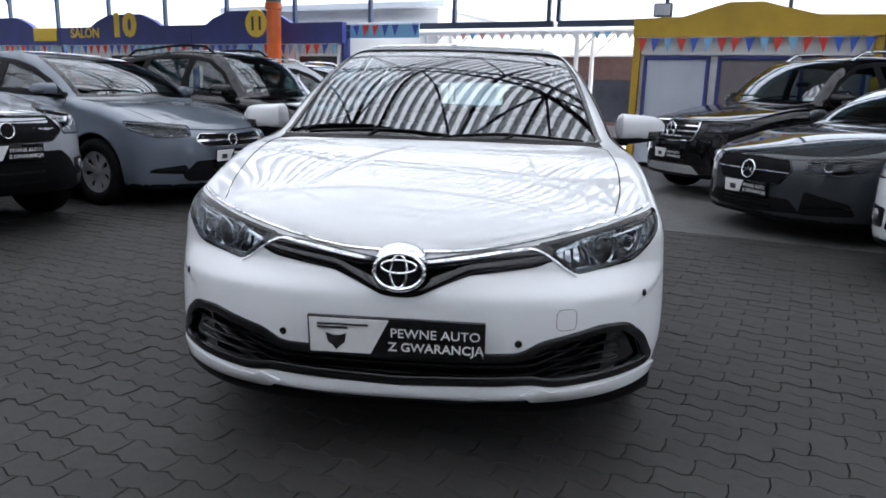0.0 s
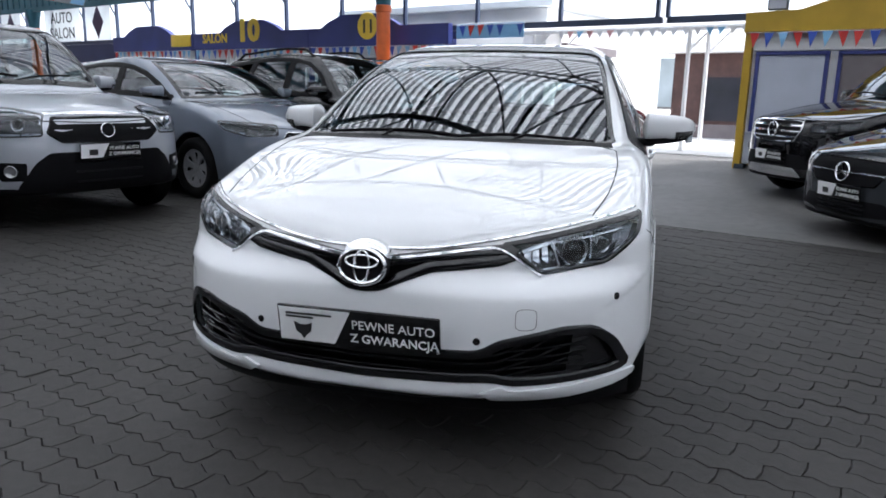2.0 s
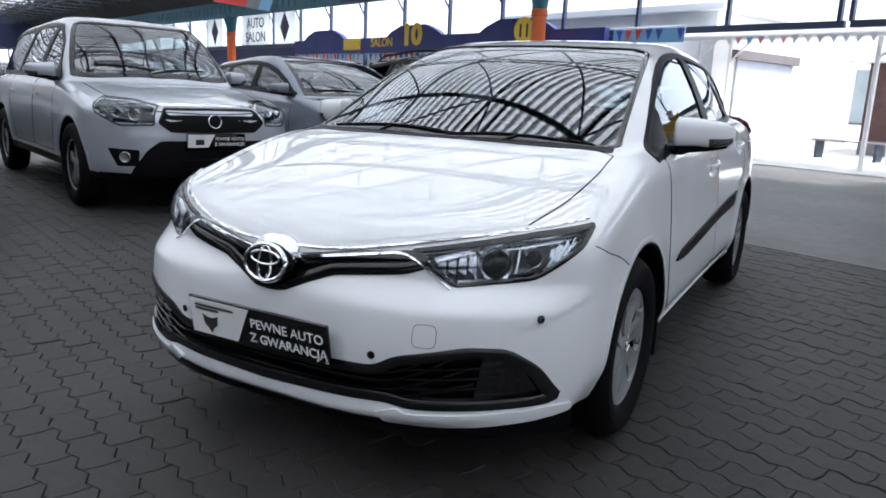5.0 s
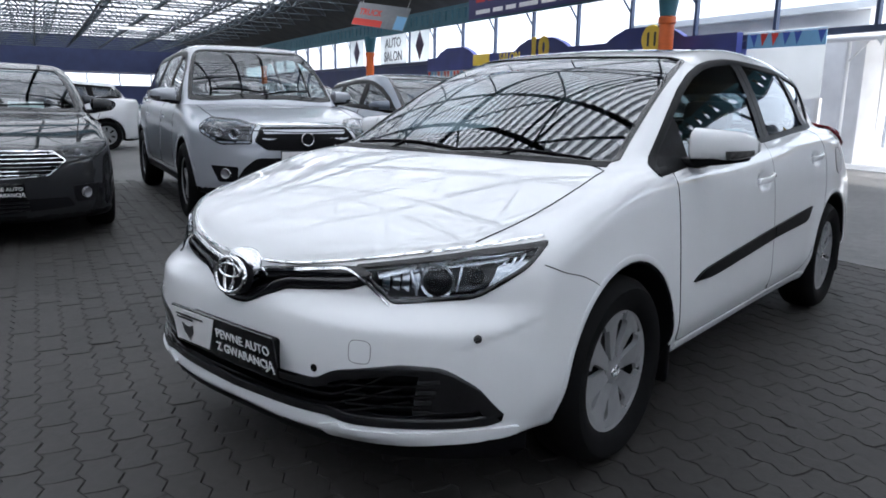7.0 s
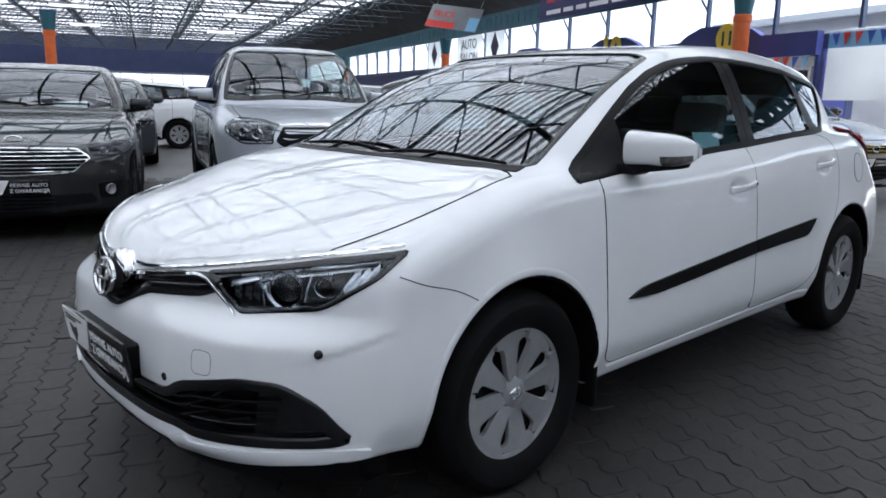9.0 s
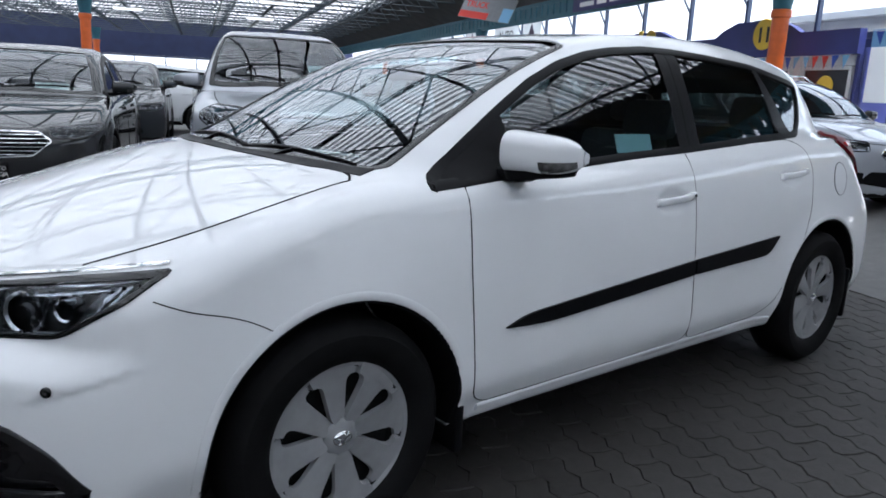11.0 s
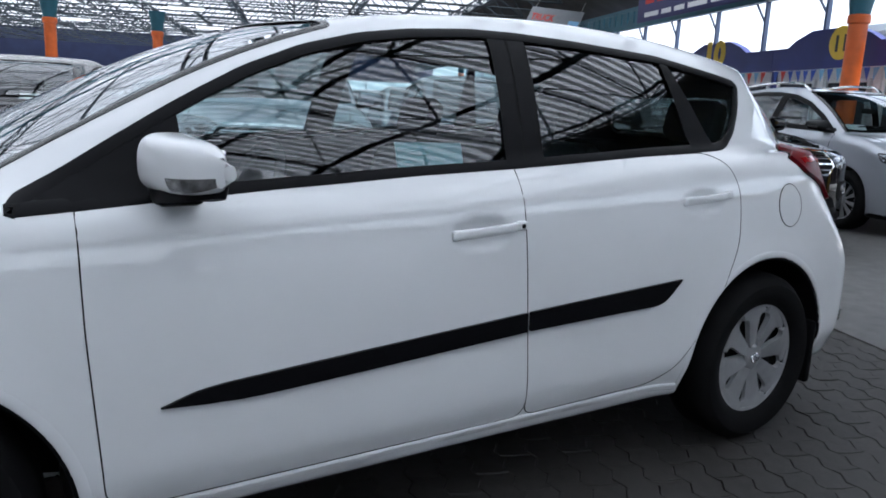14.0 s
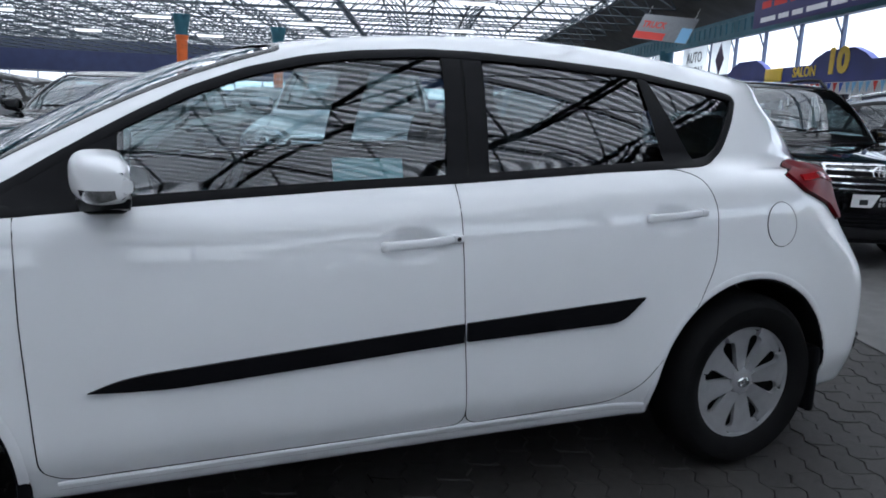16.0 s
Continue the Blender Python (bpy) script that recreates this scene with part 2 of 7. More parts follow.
def smooth_line(points, n=8, closed=False):
    """Catmull-Rom through 2D or 3D points."""
    P = [np.array(p, float) for p in points]
    out, m = [], len(P)
    for i in range(m if closed else m - 1):
        p0 = P[i - 1] if (i or closed) else 2 * P[0] - P[1]
        p1, p2 = P[i], P[(i + 1) % m]
        p3 = P[(i + 2) % m] if (i + 2 < m or closed) else 2 * P[-1] - P[-2]
        for k in range(n):
            t = k / n
            out.append(0.5 * (2 * p1 + (p2 - p0) * t + (2 * p0 - 5 * p1 + 4 * p2 - p3) * t * t + (3 * p1 - p0 - 3 * p2 + p3) * t ** 3))
    if not closed:
        out.append(P[-1])
    return np.array(out)


def rounded(points, r=0.02, n=4):
    """A closed 2D outline with its corners rounded."""
    out, m = [], len(points)
    for i in range(m):
        p = np.array(points[i][:2], float)
        rr = points[i][2] if len(points[i]) > 2 else r
        a, b = np.array(points[i - 1][:2], float) - p, np.array(points[(i + 1) % m][:2], float) - p
        la, lb = np.linalg.norm(a), np.linalg.norm(b)
        rr = min(rr, la * 0.45, lb * 0.45)
        s, e = p + a / la * rr, p + b / lb * rr
        for k in range(n + 1):
            t = k / n
            out.append((1 - t) ** 2 * s + 2 * t * (1 - t) * p + t * t * e)
    return np.array(out)


# ---- car bodies: smooth solids described by profile curves ----
def curve(pairs):
    """A smooth monotone curve through (position, value) pairs."""
    x, y = np.array(pairs, float).T
    h, d = np.diff(x), np.diff(y) / np.diff(x)
    s = np.zeros(len(x))
    s[0], s[-1] = d[0], d[-1]
    for i in range(1, len(x) - 1):
        if d[i - 1] * d[i] > 0:
            w1, w2 = 2 * h[i] + h[i - 1], h[i] + 2 * h[i - 1]
            s[i] = (w1 + w2) / (w1 / d[i - 1] + w2 / d[i])
    X = np.linspace(x[0], x[-1], 2400)
    k = np.clip(np.searchsorted(x, X) - 1, 0, len(h) - 1)
    t = (X - x[k]) / h[k]
    Y = (y[k] * (1 + 2 * t) * (1 - t) ** 2 + s[k] * h[k] * t * (1 - t) ** 2 + y[k + 1] * t * t * (3 - 2 * t) + s[k + 1] * h[k] * t * t * (t - 1))
    w = np.exp(-0.5 * (np.arange(-160, 161) / 56.0) ** 2)
    pad = np.concatenate([Y[0] + (Y[1] - Y[0]) * np.arange(-160, 0), Y, Y[-1] + (Y[-1] - Y[-2]) * np.arange(1, 161)])
    Y = np.convolve(pad, w / w.sum(), "valid")
    return lambda q: np.interp(q, X, Y)


def smax(a, b, r):
    k = np.maximum(r - np.abs(a - b), 0)
    return np.maximum(a, b) + k * k / (4 * r)


def smin(a, b, r):
    return -smax(-a, -b, r)


class Solid:
    """A car's body as an implicit solid. Nose towards -y, front axle at y = 0, wheels on z = 0."""

    def __init__(self, s):
        self.s = s
        self.front, self.rear = -s["fo"], s["wb"] + s["ro"]
        self.top, self.roof, self.plan, self.section = curve(s["top"]), curve(s["roof"]), curve(s["plan"]), curve(s["section"])
        self.nose, self.tail, self.hatch, self.taper, self.crown = curve(s["nose"]), curve(s["tail"]), curve(s["hatch"]), curve(s["taper"]), curve(s["crown"])

    def __call__(self, P):
        s = self.s
        x, y, z = np.abs(P[:, 0]), P[:, 1], P[:, 2]
        dw = np.hypot(y, z - s["wr"]), np.hypot(y - s["wb"] - s.get("rear_shift", 0.0), z - s["wr"]) + s.get("rear_arch", 0.0)
        flare = sum(np.exp(-((d - s["ar"]) / 0.07) ** 2) for d in dw) * s["flare"]
        along = np.clip((y - 0.35) / 0.3, 0, 1) * np.clip((2.75 - y) / 0.3, 0, 1)
        rise = z - (s.get("crease", 0.9) + 0.035 * (y - 0.4))
        groove = s.get("groove", 0.006) * along * np.exp(-((rise + 0.028) / 0.032) ** 2)
        side = x - (self.plan(y) + self.section(z) + flare - groove)
        k = np.clip((z - 0.57) / 0.08, 0, 1) * s.get("tuck", 1.0)
        k = k * k * (3 - 2 * k)
        nose = (self.nose(z) + s["bow"] * ((1 - k) * x ** 3.7 + k * 0.77 * x ** 2.28)) - y
        k2 = np.clip((z - 0.62) / 0.45, 0, 1)
        k2 = k2 * k2 * (3 - 2 * k2)
        tail = y - (self.tail(z) - (1 - k2) * s["bow_r"] * x ** 3 - k2 * s["pinch"] * x ** 3)
        top = 0.93 * (z - (self.top(y) - self.crown(y) * x * x))
        floor = s["clear"] + s.get("lift", 0.0) * np.clip((-0.30 - y) / 0.2, 0, 1) * np.clip((x - 0.2) / 0.25, 0, 1) - z
        low = smax(smax(smax(nose, side, 0.10), smax(tail, side, 0.10), 0.02), floor, 0.03)
        low = smax(low, top, s["edge"])
        if s.get("ridge"):
            # crease from the bumper's corner back towards the wheel, hollow below it
            a = 0.766 * x + 0.643 * y
            d = 0.559 + (a - 0.155) * 0.31 - z
            u, v = np.clip((a - 0.06) / 0.09, 0, 1), np.clip((0.38 - a) / 0.12, 0, 1)
            dip = np.clip(d / 0.022, 0, 1)
            low = low + s["ridge"] * (u * u * (3 - 2 * u)) * (v * v * (3 - 2 * v)) * (dip * dip * (3 - 2 * dip)) * np.exp(-np.maximum(d, 0) / 0.085) * (y < 0)
        bend = np.clip((1.8 - y) / 1.1, 0, 1)
        bend = bend * bend * (3 - 2 * bend)
        rz = self.roof(y - s["wrap"] * bend * x * x) - 0.055 * x * x
        rt = 0.82 * (z - rz)
        zz = np.maximum(z - s["belt"], 0)
        gside = x - (s["gw"] + self.taper(y) - s["lean"] * zz - s["lean2"] * zz * zz)
        hatch = y - (self.hatch(z) - s["hatch_bow"] * x * x)
        gh = smax(smax(smax(gside, rt, 0.09), hatch, 0.05), 0.12 - y, 0.02)
        gh = np.maximum(gh, 0.5 - z)
        f = smin(low, gh, s["fillet"])
        for c in s.get("dents", ()):
            e = np.sqrt(((x - c[0]) / c[3]) ** 2 + ((y - c[1]) / c[4]) ** 2 + ((z - c[2]) / c[5]) ** 2) - 1
            f = smax(f, -e * min(c[3:6]), 0.008)
        for d in dw:
            f = smax(f, -smax(d - s["ar"], 0.50 - x, 0.02), 0.010)
        return f

    def grad(self, P, e=0.002):
        g = np.stack([self(P + d) - self(P - d) for d in np.eye(3) * e], 1) / (2 * e)
        return g / np.maximum(np.linalg.norm(g, axis=1, keepdims=True), 1e-9)

    def side_normal(self, P, e=0.01):
        """The normal of the side glass alone, without the rounding towards the roof."""
        s, y = self.s, P[:, 1]
        zz = np.maximum(P[:, 2] - s["belt"], 0)
        n = 0.85 * np.stack([np.sign(P[:, 0]), -(self.taper(y + e) - self.taper(y - e)) / (2 * e), s["lean"] + 2 * s["lean2"] * zz], 1) + 0.18 * self.grad(P)
        return n / np.linalg.norm(n, axis=1, keepdims=True)

    def screen_normal(self, P, e=0.01):
        """The normal of the windscreen's sheet alone."""
        s = self.s
        def sheet(Q):
            b = np.clip((1.8 - Q[:, 1]) / 1.1, 0, 1)
            return Q[:, 2] - self.roof(Q[:, 1] - s["wrap"] * b * b * (3 - 2 * b) * Q[:, 0] ** 2) + 0.055 * Q[:, 0] ** 2
        g = np.stack([sheet(P + d) - sheet(P - d) for d in np.eye(3) * e], 1)
        return g / np.linalg.norm(g, axis=1, keepdims=True)

    def settle(self, P, steps=4):
        for _ in range(steps):
            f, e = self(P), 0.002
            g = np.stack([self(P + d) - self(P - d) for d in np.eye(3) * e], 1) / (2 * e)
            P = P - (f / np.maximum((g * g).sum(1), 0.05))[:, None] * g
        return P

    def cast(self, O, D, reach=1.6):
        """Where rays from O along D first meet the body."""
        n = len(O)
        lo, hi, done = np.zeros(n), np.full(n, reach), np.ones(n, bool)
        for steps in (64, 16, 16):
            t = lo[:, None] + (hi - lo)[:, None] * np.linspace(0, 1, steps + 1)[None, 1:]
            hit = (self((O[:, None] + D[:, None] * t[:, :, None]).reshape(-1, 3)) < 0).reshape(n, steps)
            if steps == 64:
                done = hit.any(1)
            k = np.where(hit.any(1), hit.argmax(1), steps - 1)
            width = (hi - lo) / steps
            lo = lo + width * k
            hi = lo + width
        return O + D * hi[:, None], done

    def shell(self, step):
        """Surface nets: vertices, quads."""
        X = np.arange(-1.05, 1.05 + step, step) + step * 0.013
        Y = np.arange(self.front - 0.12, self.rear + 0.14, step)
        Z = np.arange(0.08, self.s["high"] + 0.12, step)
        nx, ny, nz = len(X), len(Y), len(Z)
        F = np.empty((nx, ny, nz))
        gy, gz = np.meshgrid(Y, Z, indexing="ij")
        for i, xv in enumerate(X):
            F[i] = self(np.stack([np.full(gy.size, xv), gy.ravel(), gz.ravel()], 1)).reshape(ny, nz)
        S = F < 0
        corners = [S[a:nx - 1 + a, b:ny - 1 + b, c:nz - 1 + c] for a in (0, 1) for b in (0, 1) for c in (0, 1)]
        cnt = sum(k.astype(np.int8) for k in corners)
        cell = (cnt > 0) & (cnt < 8)
        idx = np.full(cell.shape, -1)
        ijk = np.argwhere(cell)
        idx[cell] = np.arange(len(ijk))
        acc, num = np.zeros((len(ijk), 3)), np.zeros(len(ijk))
        C = [(a, b, c) for a in (0, 1) for b in (0, 1) for c in (0, 1)]
        for p in range(8):
            for q in range(p + 1, 8):
                if sum(abs(C[p][k] - C[q][k]) for k in range(3)) != 1:
                    continue
                fa, fb = F[tuple((ijk + C[p]).T)], F[tuple((ijk + C[q]).T)]
                cr = (fa < 0) != (fb < 0)
                t = np.where(cr, fa / np.where(cr, fa - fb, 1), 0)
                acc += np.where(cr[:, None], np.array(C[p]) + t[:, None] * (np.array(C[q]) - np.array(C[p])), 0)
                num += cr
        P = (ijk + acc / num[:, None]) * step + np.array([X[0], Y[0], Z[0]])
        quads = []
        for ax in range(3):
            o = [0, 0, 0]
            o[ax] = 1
            A, B = S[:nx - o[0], :ny - o[1], :nz - o[2]], S[o[0]:, o[1]:, o[2]:]
            e = np.argwhere(A != B)
            b1, b2 = (ax + 1) % 3, (ax + 2) % 3
            ok = (e[:, b1] > 0) & (e[:, b2] > 0) & (e[:, b1] < cell.shape[b1]) & (e[:, b2] < cell.shape[b2])
            e = e[ok]
            flip = A[tuple(e.T)]
            def g(d1, d2):
                k = e.copy()
                k[:, b1] -= d1
                k[:, b2] -= d2
                return idx[tuple(k.T)]
            q = np.stack([g(0, 0), g(1, 0), g(1, 1), g(0, 1)], 1)
            q[~flip] = q[~flip][:, ::-1]
            quads.append(q)
        return self.settle(P, 3), np.concatenate(quads)


def inside(poly, a, b):
    """Which of the points (a, b) lie in the 2D outline."""
    r = np.zeros(len(a), bool)
    for (x0, y0), (x1, y1) in zip(poly, np.roll(poly, -1, 0)):
        c = (y0 > b) != (y1 > b)
        r ^= c & (a < (x1 - x0) * (b - y0) / (y1 - y0 + 1e-12) + x0)
    return r


def shrink(poly, d):
    """The outline drawn in by d."""
    p = np.array(poly)
    area = np.sum(p[:, 0] * np.roll(p[:, 1], -1) - np.roll(p[:, 0], -1) * p[:, 1])
    t = np.roll(p, -1, 0) - np.roll(p, 1, 0)
    t /= np.maximum(np.linalg.norm(t, axis=1, keepdims=True), 1e-9)
    n = np.stack([-t[:, 1], t[:, 0]], 1) * (1 if area > 0 else -1)
    return p + n * d


# ways in which outlines are laid on a body: a point of the outline, and the direction of sight
def view_side(sgn):
    return lambda p: (np.stack([np.full(len(p), 1.3 * sgn), p[:, 0], p[:, 1]], 1), np.array([-sgn, 0.0, 0.0]))


def view_front(y0):
    return lambda p: (np.stack([p[:, 0], np.full(len(p), y0), p[:, 1]], 1), np.array([0.0, 1.0, 0.0]))


def view_rear(y0):
    return lambda p: (np.stack([p[:, 0], np.full(len(p), y0), p[:, 1]], 1), np.array([0.0, -1.0, 0.0]))


def view_top(z0):
    return lambda p: (np.stack([p[:, 0], p[:, 1], np.full(len(p), z0)], 1), np.array([0.0, 0.0, -1.0]))


def view_corner(sgn, turn, back=1.6):
    """From the front corner: outline x runs across the line of sight, outwards."""
    c, s = math.cos(radians(turn)), math.sin(radians(turn))
    way = np.array([-s * sgn, c, 0.0])
    across = np.array([c * sgn, s, 0.0])
    return lambda p: (p[:, :1] * across + np.array([0, 0, 1.0]) * p[:, 1:2] - way * back, way)


def lay(body, view, p, off=0.0, reach=3.2):
    """Lays outline points on the body, off metres proud; gives places and normals."""
    O, D = view(np.asarray(p, float))
    P, ok = body.cast(O, np.broadcast_to(D, O.shape), reach)
    if not ok.all() and ok.any():
        bad = np.where(~ok)[0]
        good = np.where(ok)[0]
        for i in bad:
            j = good[np.argmin(np.abs(good - i))]
            P[i] = O[i] + D * ((P[j] - O[j]) @ D)
    N = body.grad(P)
    return P + N * off, N


def mesh_normals(me, normals):
    me.normals_split_custom_set_from_vertices([tuple(n) for n in normals])


def patch(name, body, view, outline, mat, parent, off=0.002, cuts=0.05, label="", thick=0.0, shade=None):
    """A panel of the given outline that follows the body's surface."""
    o = np.asarray(outline, float)
    bm = bmesh.new()
    bm.faces.new([bm.verts.new((a, b, 0)) for a, b in o])
    lo, hi = o.min(0), o.max(0)
    for ax in (0, 1):
        n = max(1, int((hi[ax] - lo[ax]) / cuts))
        for k in range(1, n):
            c = [0, 0, 0]
            c[ax] = lo[ax] + (hi[ax] - lo[ax]) * (k + 0.013) / n
            d = [0, 0, 0]
            d[ax] = 1
            bmesh.ops.bisect_plane(bm, geom=bm.verts[:] + bm.edges[:] + bm.faces[:], plane_co=c, plane_no=d, dist=1e-5)
    bmesh.ops.triangulate(bm, faces=[f for f in bm.faces if len(f.verts) > 4])
    bm.verts.ensure_lookup_table()
    p2 = np.array([v.co[:2] for v in bm.verts])
    P, N = lay(body, view, p2, off)
    for v, c in zip(bm.verts, P):
        v.co = c
    bm.normal_update()
    f = max(bm.faces, key=lambda q: q.calc_area())
    if f.normal @ Vector(N[f.verts[0].index]) < 0:
        bmesh.ops.reverse_faces(bm, faces=bm.faces)
    n_top = len(bm.verts)
    normals = list(N if shade is None else shade(P))
    if thick:
        rim = [e for e in bm.edges if e.is_boundary]
        loop = {v for e in rim for v in e.verts}
        low = {}
        for v in loop:
            w = bm.verts.new(v.co - Vector(N[v.index]) * thick)
            low[v] = w
        dup = {}
        for v in loop:
            dup[v] = bm.verts.new(v.co)
        for e in rim:
            a, b = e.verts
            if e.link_loops[0].vert is not a:
                a, b = b, a
            bm.faces.new((dup[b], dup[a], low[a], low[b]))
        bm.verts.index_update()
        extra = [None] * (len(bm.verts) - n_top)
        bm.normal_update()
        for v in bm.verts:
            if v.index >= n_top:
                extra[v.index - n_top] = np.array(v.normal)
        normals += extra
    me = bpy.data.meshes.new(name)
    bm.to_mesh(me)
    bm.free()
    me.materials.append(mat)
    for q in me.polygons:
        q.use_smooth = True
    mesh_normals(me, normals)
    ob = new(name, me)
    ob.parent = parent
    if label:
        ob["label"] = label
    return ob


def strip(name, body, view, line, width, height, mat, parent, closed=False, label="", sink=0.004):
    """A raised band along a line on the body. width may be a list, one for each point."""
    p = np.asarray(line, float)
    n = len(p)
    t = (np.roll(p, -1, 0) - np.roll(p, 1, 0)) if closed else np.gradient(p, axis=0)
    t /= np.maximum(np.linalg.norm(t, axis=1, keepdims=True), 1e-9)
    nn = np.stack([-t[:, 1], t[:, 0]], 1)
    w = np.broadcast_to(np.asarray(width, float), (n,))[:, None] / 2
    edge = min(0.004, float(np.max(w)) * 0.4)
    L, NL = lay(body, view, p - nn * w)
    R, NR = lay(body, view, p + nn * w)
    a = np.minimum(edge, w * 0.45)
    L2, _ = lay(body, view, p - nn * (w - a))
    R2, _ = lay(body, view, p + nn * (w - a))
    bm = bmesh.new()
    cols = []
    for P, N, h in ((L, NL, -sink), (L, NL, height * 0.6), (L2, NL, height), (R2, NR, height), (R, NR, height * 0.6), (R, NR, -sink)):
        cols.append([bm.verts.new(c) for c in P + N * h])
    for c, d in zip(cols[:-1], cols[1:]):
        for i in range(n if closed else n - 1):
            j = (i + 1) % n
            bm.faces.new((c[i], d[i], d[j], c[j]))
    if not closed:
        for i in (0, n - 1):
            bm.faces.new([c[i] for c in cols])
    bmesh.ops.recalc_face_normals(bm, faces=bm.faces)
    return part(name, bm, mat, parent, label)

# ---- the white hatchback's shape, in metres ----
HERO = dict(fo=0.89, wb=2.60, ro=0.85, wr=0.315, ar=0.366, high=1.48, clear=0.24, ridge=0.008, lift=0.020, rear_arch=-0.016, rear_shift=-0.03, crease=0.905, groove=0.0, flare=0.008, bow=0.68, bow_r=0.5, pinch=1.0, hatch_bow=1.25, edge=0.075, wrap=0.20, belt=0.98, gw=0.765, lean=0.33, lean2=0.42, fillet=0.045,
    top=[(-1.0, 0.64), (-0.89, 0.68), (-0.82, 0.742), (-0.72, 0.80), (-0.5, 0.866), (-0.2, 0.933), (0.0, 0.968), (0.15, 0.988), (0.9, 0.995), (1.5, 1.025), (2.4, 1.085), (3.0, 1.075), (3.5, 1.03)],
    roof=[(-0.1, 0.88), (0.07, 0.975), (0.28, 1.090), (0.48, 1.197), (0.69, 1.299), (0.93, 1.378), (1.2, 1.424), (1.5, 1.450), (1.8, 1.463), (2.1, 1.457), (2.45, 1.43), (2.8, 1.390), (3.25, 1.335)],
    plan=[(-0.9, 0.83), (-0.6, 0.845), (-0.3, 0.856), (0.0, 0.862), (0.6, 0.858), (1.5, 0.855), (2.2, 0.86), (2.6, 0.865), (2.9, 0.852), (3.2, 0.82), (3.5, 0.76)],
    section=[(0.1, -0.08), (0.26, -0.040), (0.30, -0.027), (0.34, -0.008), (0.37, 0.001), (0.42, 0.003), (0.55, 0.001), (0.65, -0.003), (0.75, -0.0105), (0.85, -0.0215), (0.90, -0.0295), (1.0, -0.06), (1.15, -0.13)],
    nose=[(0.1, -0.74), (0.21, -0.84), (0.262, -0.888), (0.33, -0.885), (0.45, -0.888), (0.56, -0.880), (0.63, -0.852), (0.70, -0.842), (0.76, -0.83), (0.9, -0.76)],
    tail=[(0.1, 3.30), (0.22, 3.38), (0.32, 3.43), (0.5, 3.45), (0.68, 3.43), (0.78, 3.40), (0.9, 3.37), (1.1, 3.33), (1.4, 3.22)],
    hatch=[(0.8, 3.42), (1.0, 3.40), (1.1, 3.35), (1.2, 3.255), (1.29, 3.15), (1.35, 3.11), (1.5, 3.06)],
    taper=[(0.0, -0.05), (0.4, -0.02), (1.0, 0.0), (1.8, 0.0), (2.2, -0.01), (2.48, -0.036), (2.66, -0.058), (2.85, -0.12), (3.0, -0.18), (3.4, -0.34)],
    crown=[(-1.0, 0.155), (-0.5, 0.14), (0.1, 0.05), (0.8, 0.04), (3.4, 0.05)],
    dents=[(0.864, 1.342, 0.854, 0.056, 0.122, 0.060), (0.862, 2.212, 0.914, 0.056, 0.118, 0.058)],
    dlo=[(0.268, 0.933, 0.02), (0.49, 0.948), (0.75, 0.968), (1.17, 0.996), (1.51, 1.013), (2.045, 1.048), (2.40, 1.066), (2.455, 1.078, 0.03), (2.52, 1.115), (2.605, 1.209, 0.03), (2.66, 1.285, 0.02), (2.645, 1.306, 0.02), (2.525, 1.324), (2.38, 1.342), (2.21, 1.364), (2.0, 1.374), (1.84, 1.382), (1.61, 1.388), (1.45, 1.385), (1.24, 1.366), (1.09, 1.342), (0.926, 1.299), (0.772, 1.238), (0.649, 1.174), (0.573, 1.131), (0.466, 1.067), (0.365, 1.004), (0.285, 0.962, 0.02)],
    b_pillar=(1.455, 1.585), b_tilt=0.045, c_pillar=((2.25, 2.41), (2.211, 2.227)), sail=0.60,
    screen=[(0.0, 0.085), (0.40, 0.11), (0.60, 0.15), (0.675, 0.20), (0.66, 0.32), (0.565, 0.93), (0.50, 1.03), (0.25, 0.985), (0.0, 0.97)],
    lamp=[(-0.185, 0.722), (-0.076, 0.632), (0.152, 0.657, 0.03), (0.29, 0.738), (0.356, 0.800), (0.169, 0.779), (-0.003, 0.752)], lamp_turn=40,
    intake=[(0.0, 0.405), (0.36, 0.416), (0.42, 0.452), (0.60, 0.492), (0.69, 0.487), (0.755, 0.43), (0.80, 0.335), (0.775, 0.318), (0.46, 0.305), (0.40, 0.316), (0.30, 0.310), (0.0, 0.299)],
    grille=[(0.0, 0.662), (0.09, 0.672), (0.25, 0.697), (0.42, 0.712), (0.46, 0.690), (0.40, 0.668), (0.20, 0.645), (0.115, 0.612), (0.05, 0.582), (0.0, 0.578)],
    doors=[[(0.388, 0.938, 0.004), (0.392, 0.70), (0.415, 0.34), (0.47, 0.305), (1.515, 0.305), (1.495, 0.60), (1.48, 1.02, 0.004)], [(1.480, 1.02, 0.004), (1.495, 0.60), (1.515, 0.305), (2.02, 0.318), (2.12, 0.36), (2.28, 0.54), (2.395, 0.76), (2.40, 0.95), (2.36, 1.03), (2.28, 1.055)]])

INDICATOR = material("smoky_indicator_lens", (0.13, 0.13, 0.13), 0.10, 0.3, coat=1.0, vary=0.5, scale=60)


def mirrored(half):
    """A left-right outline from its right half, whose first and last points lie on the middle line."""
    h = [tuple(p) for p in half]
    return h + [(-p[0], *p[1:]) for p in h[-2:0:-1]]


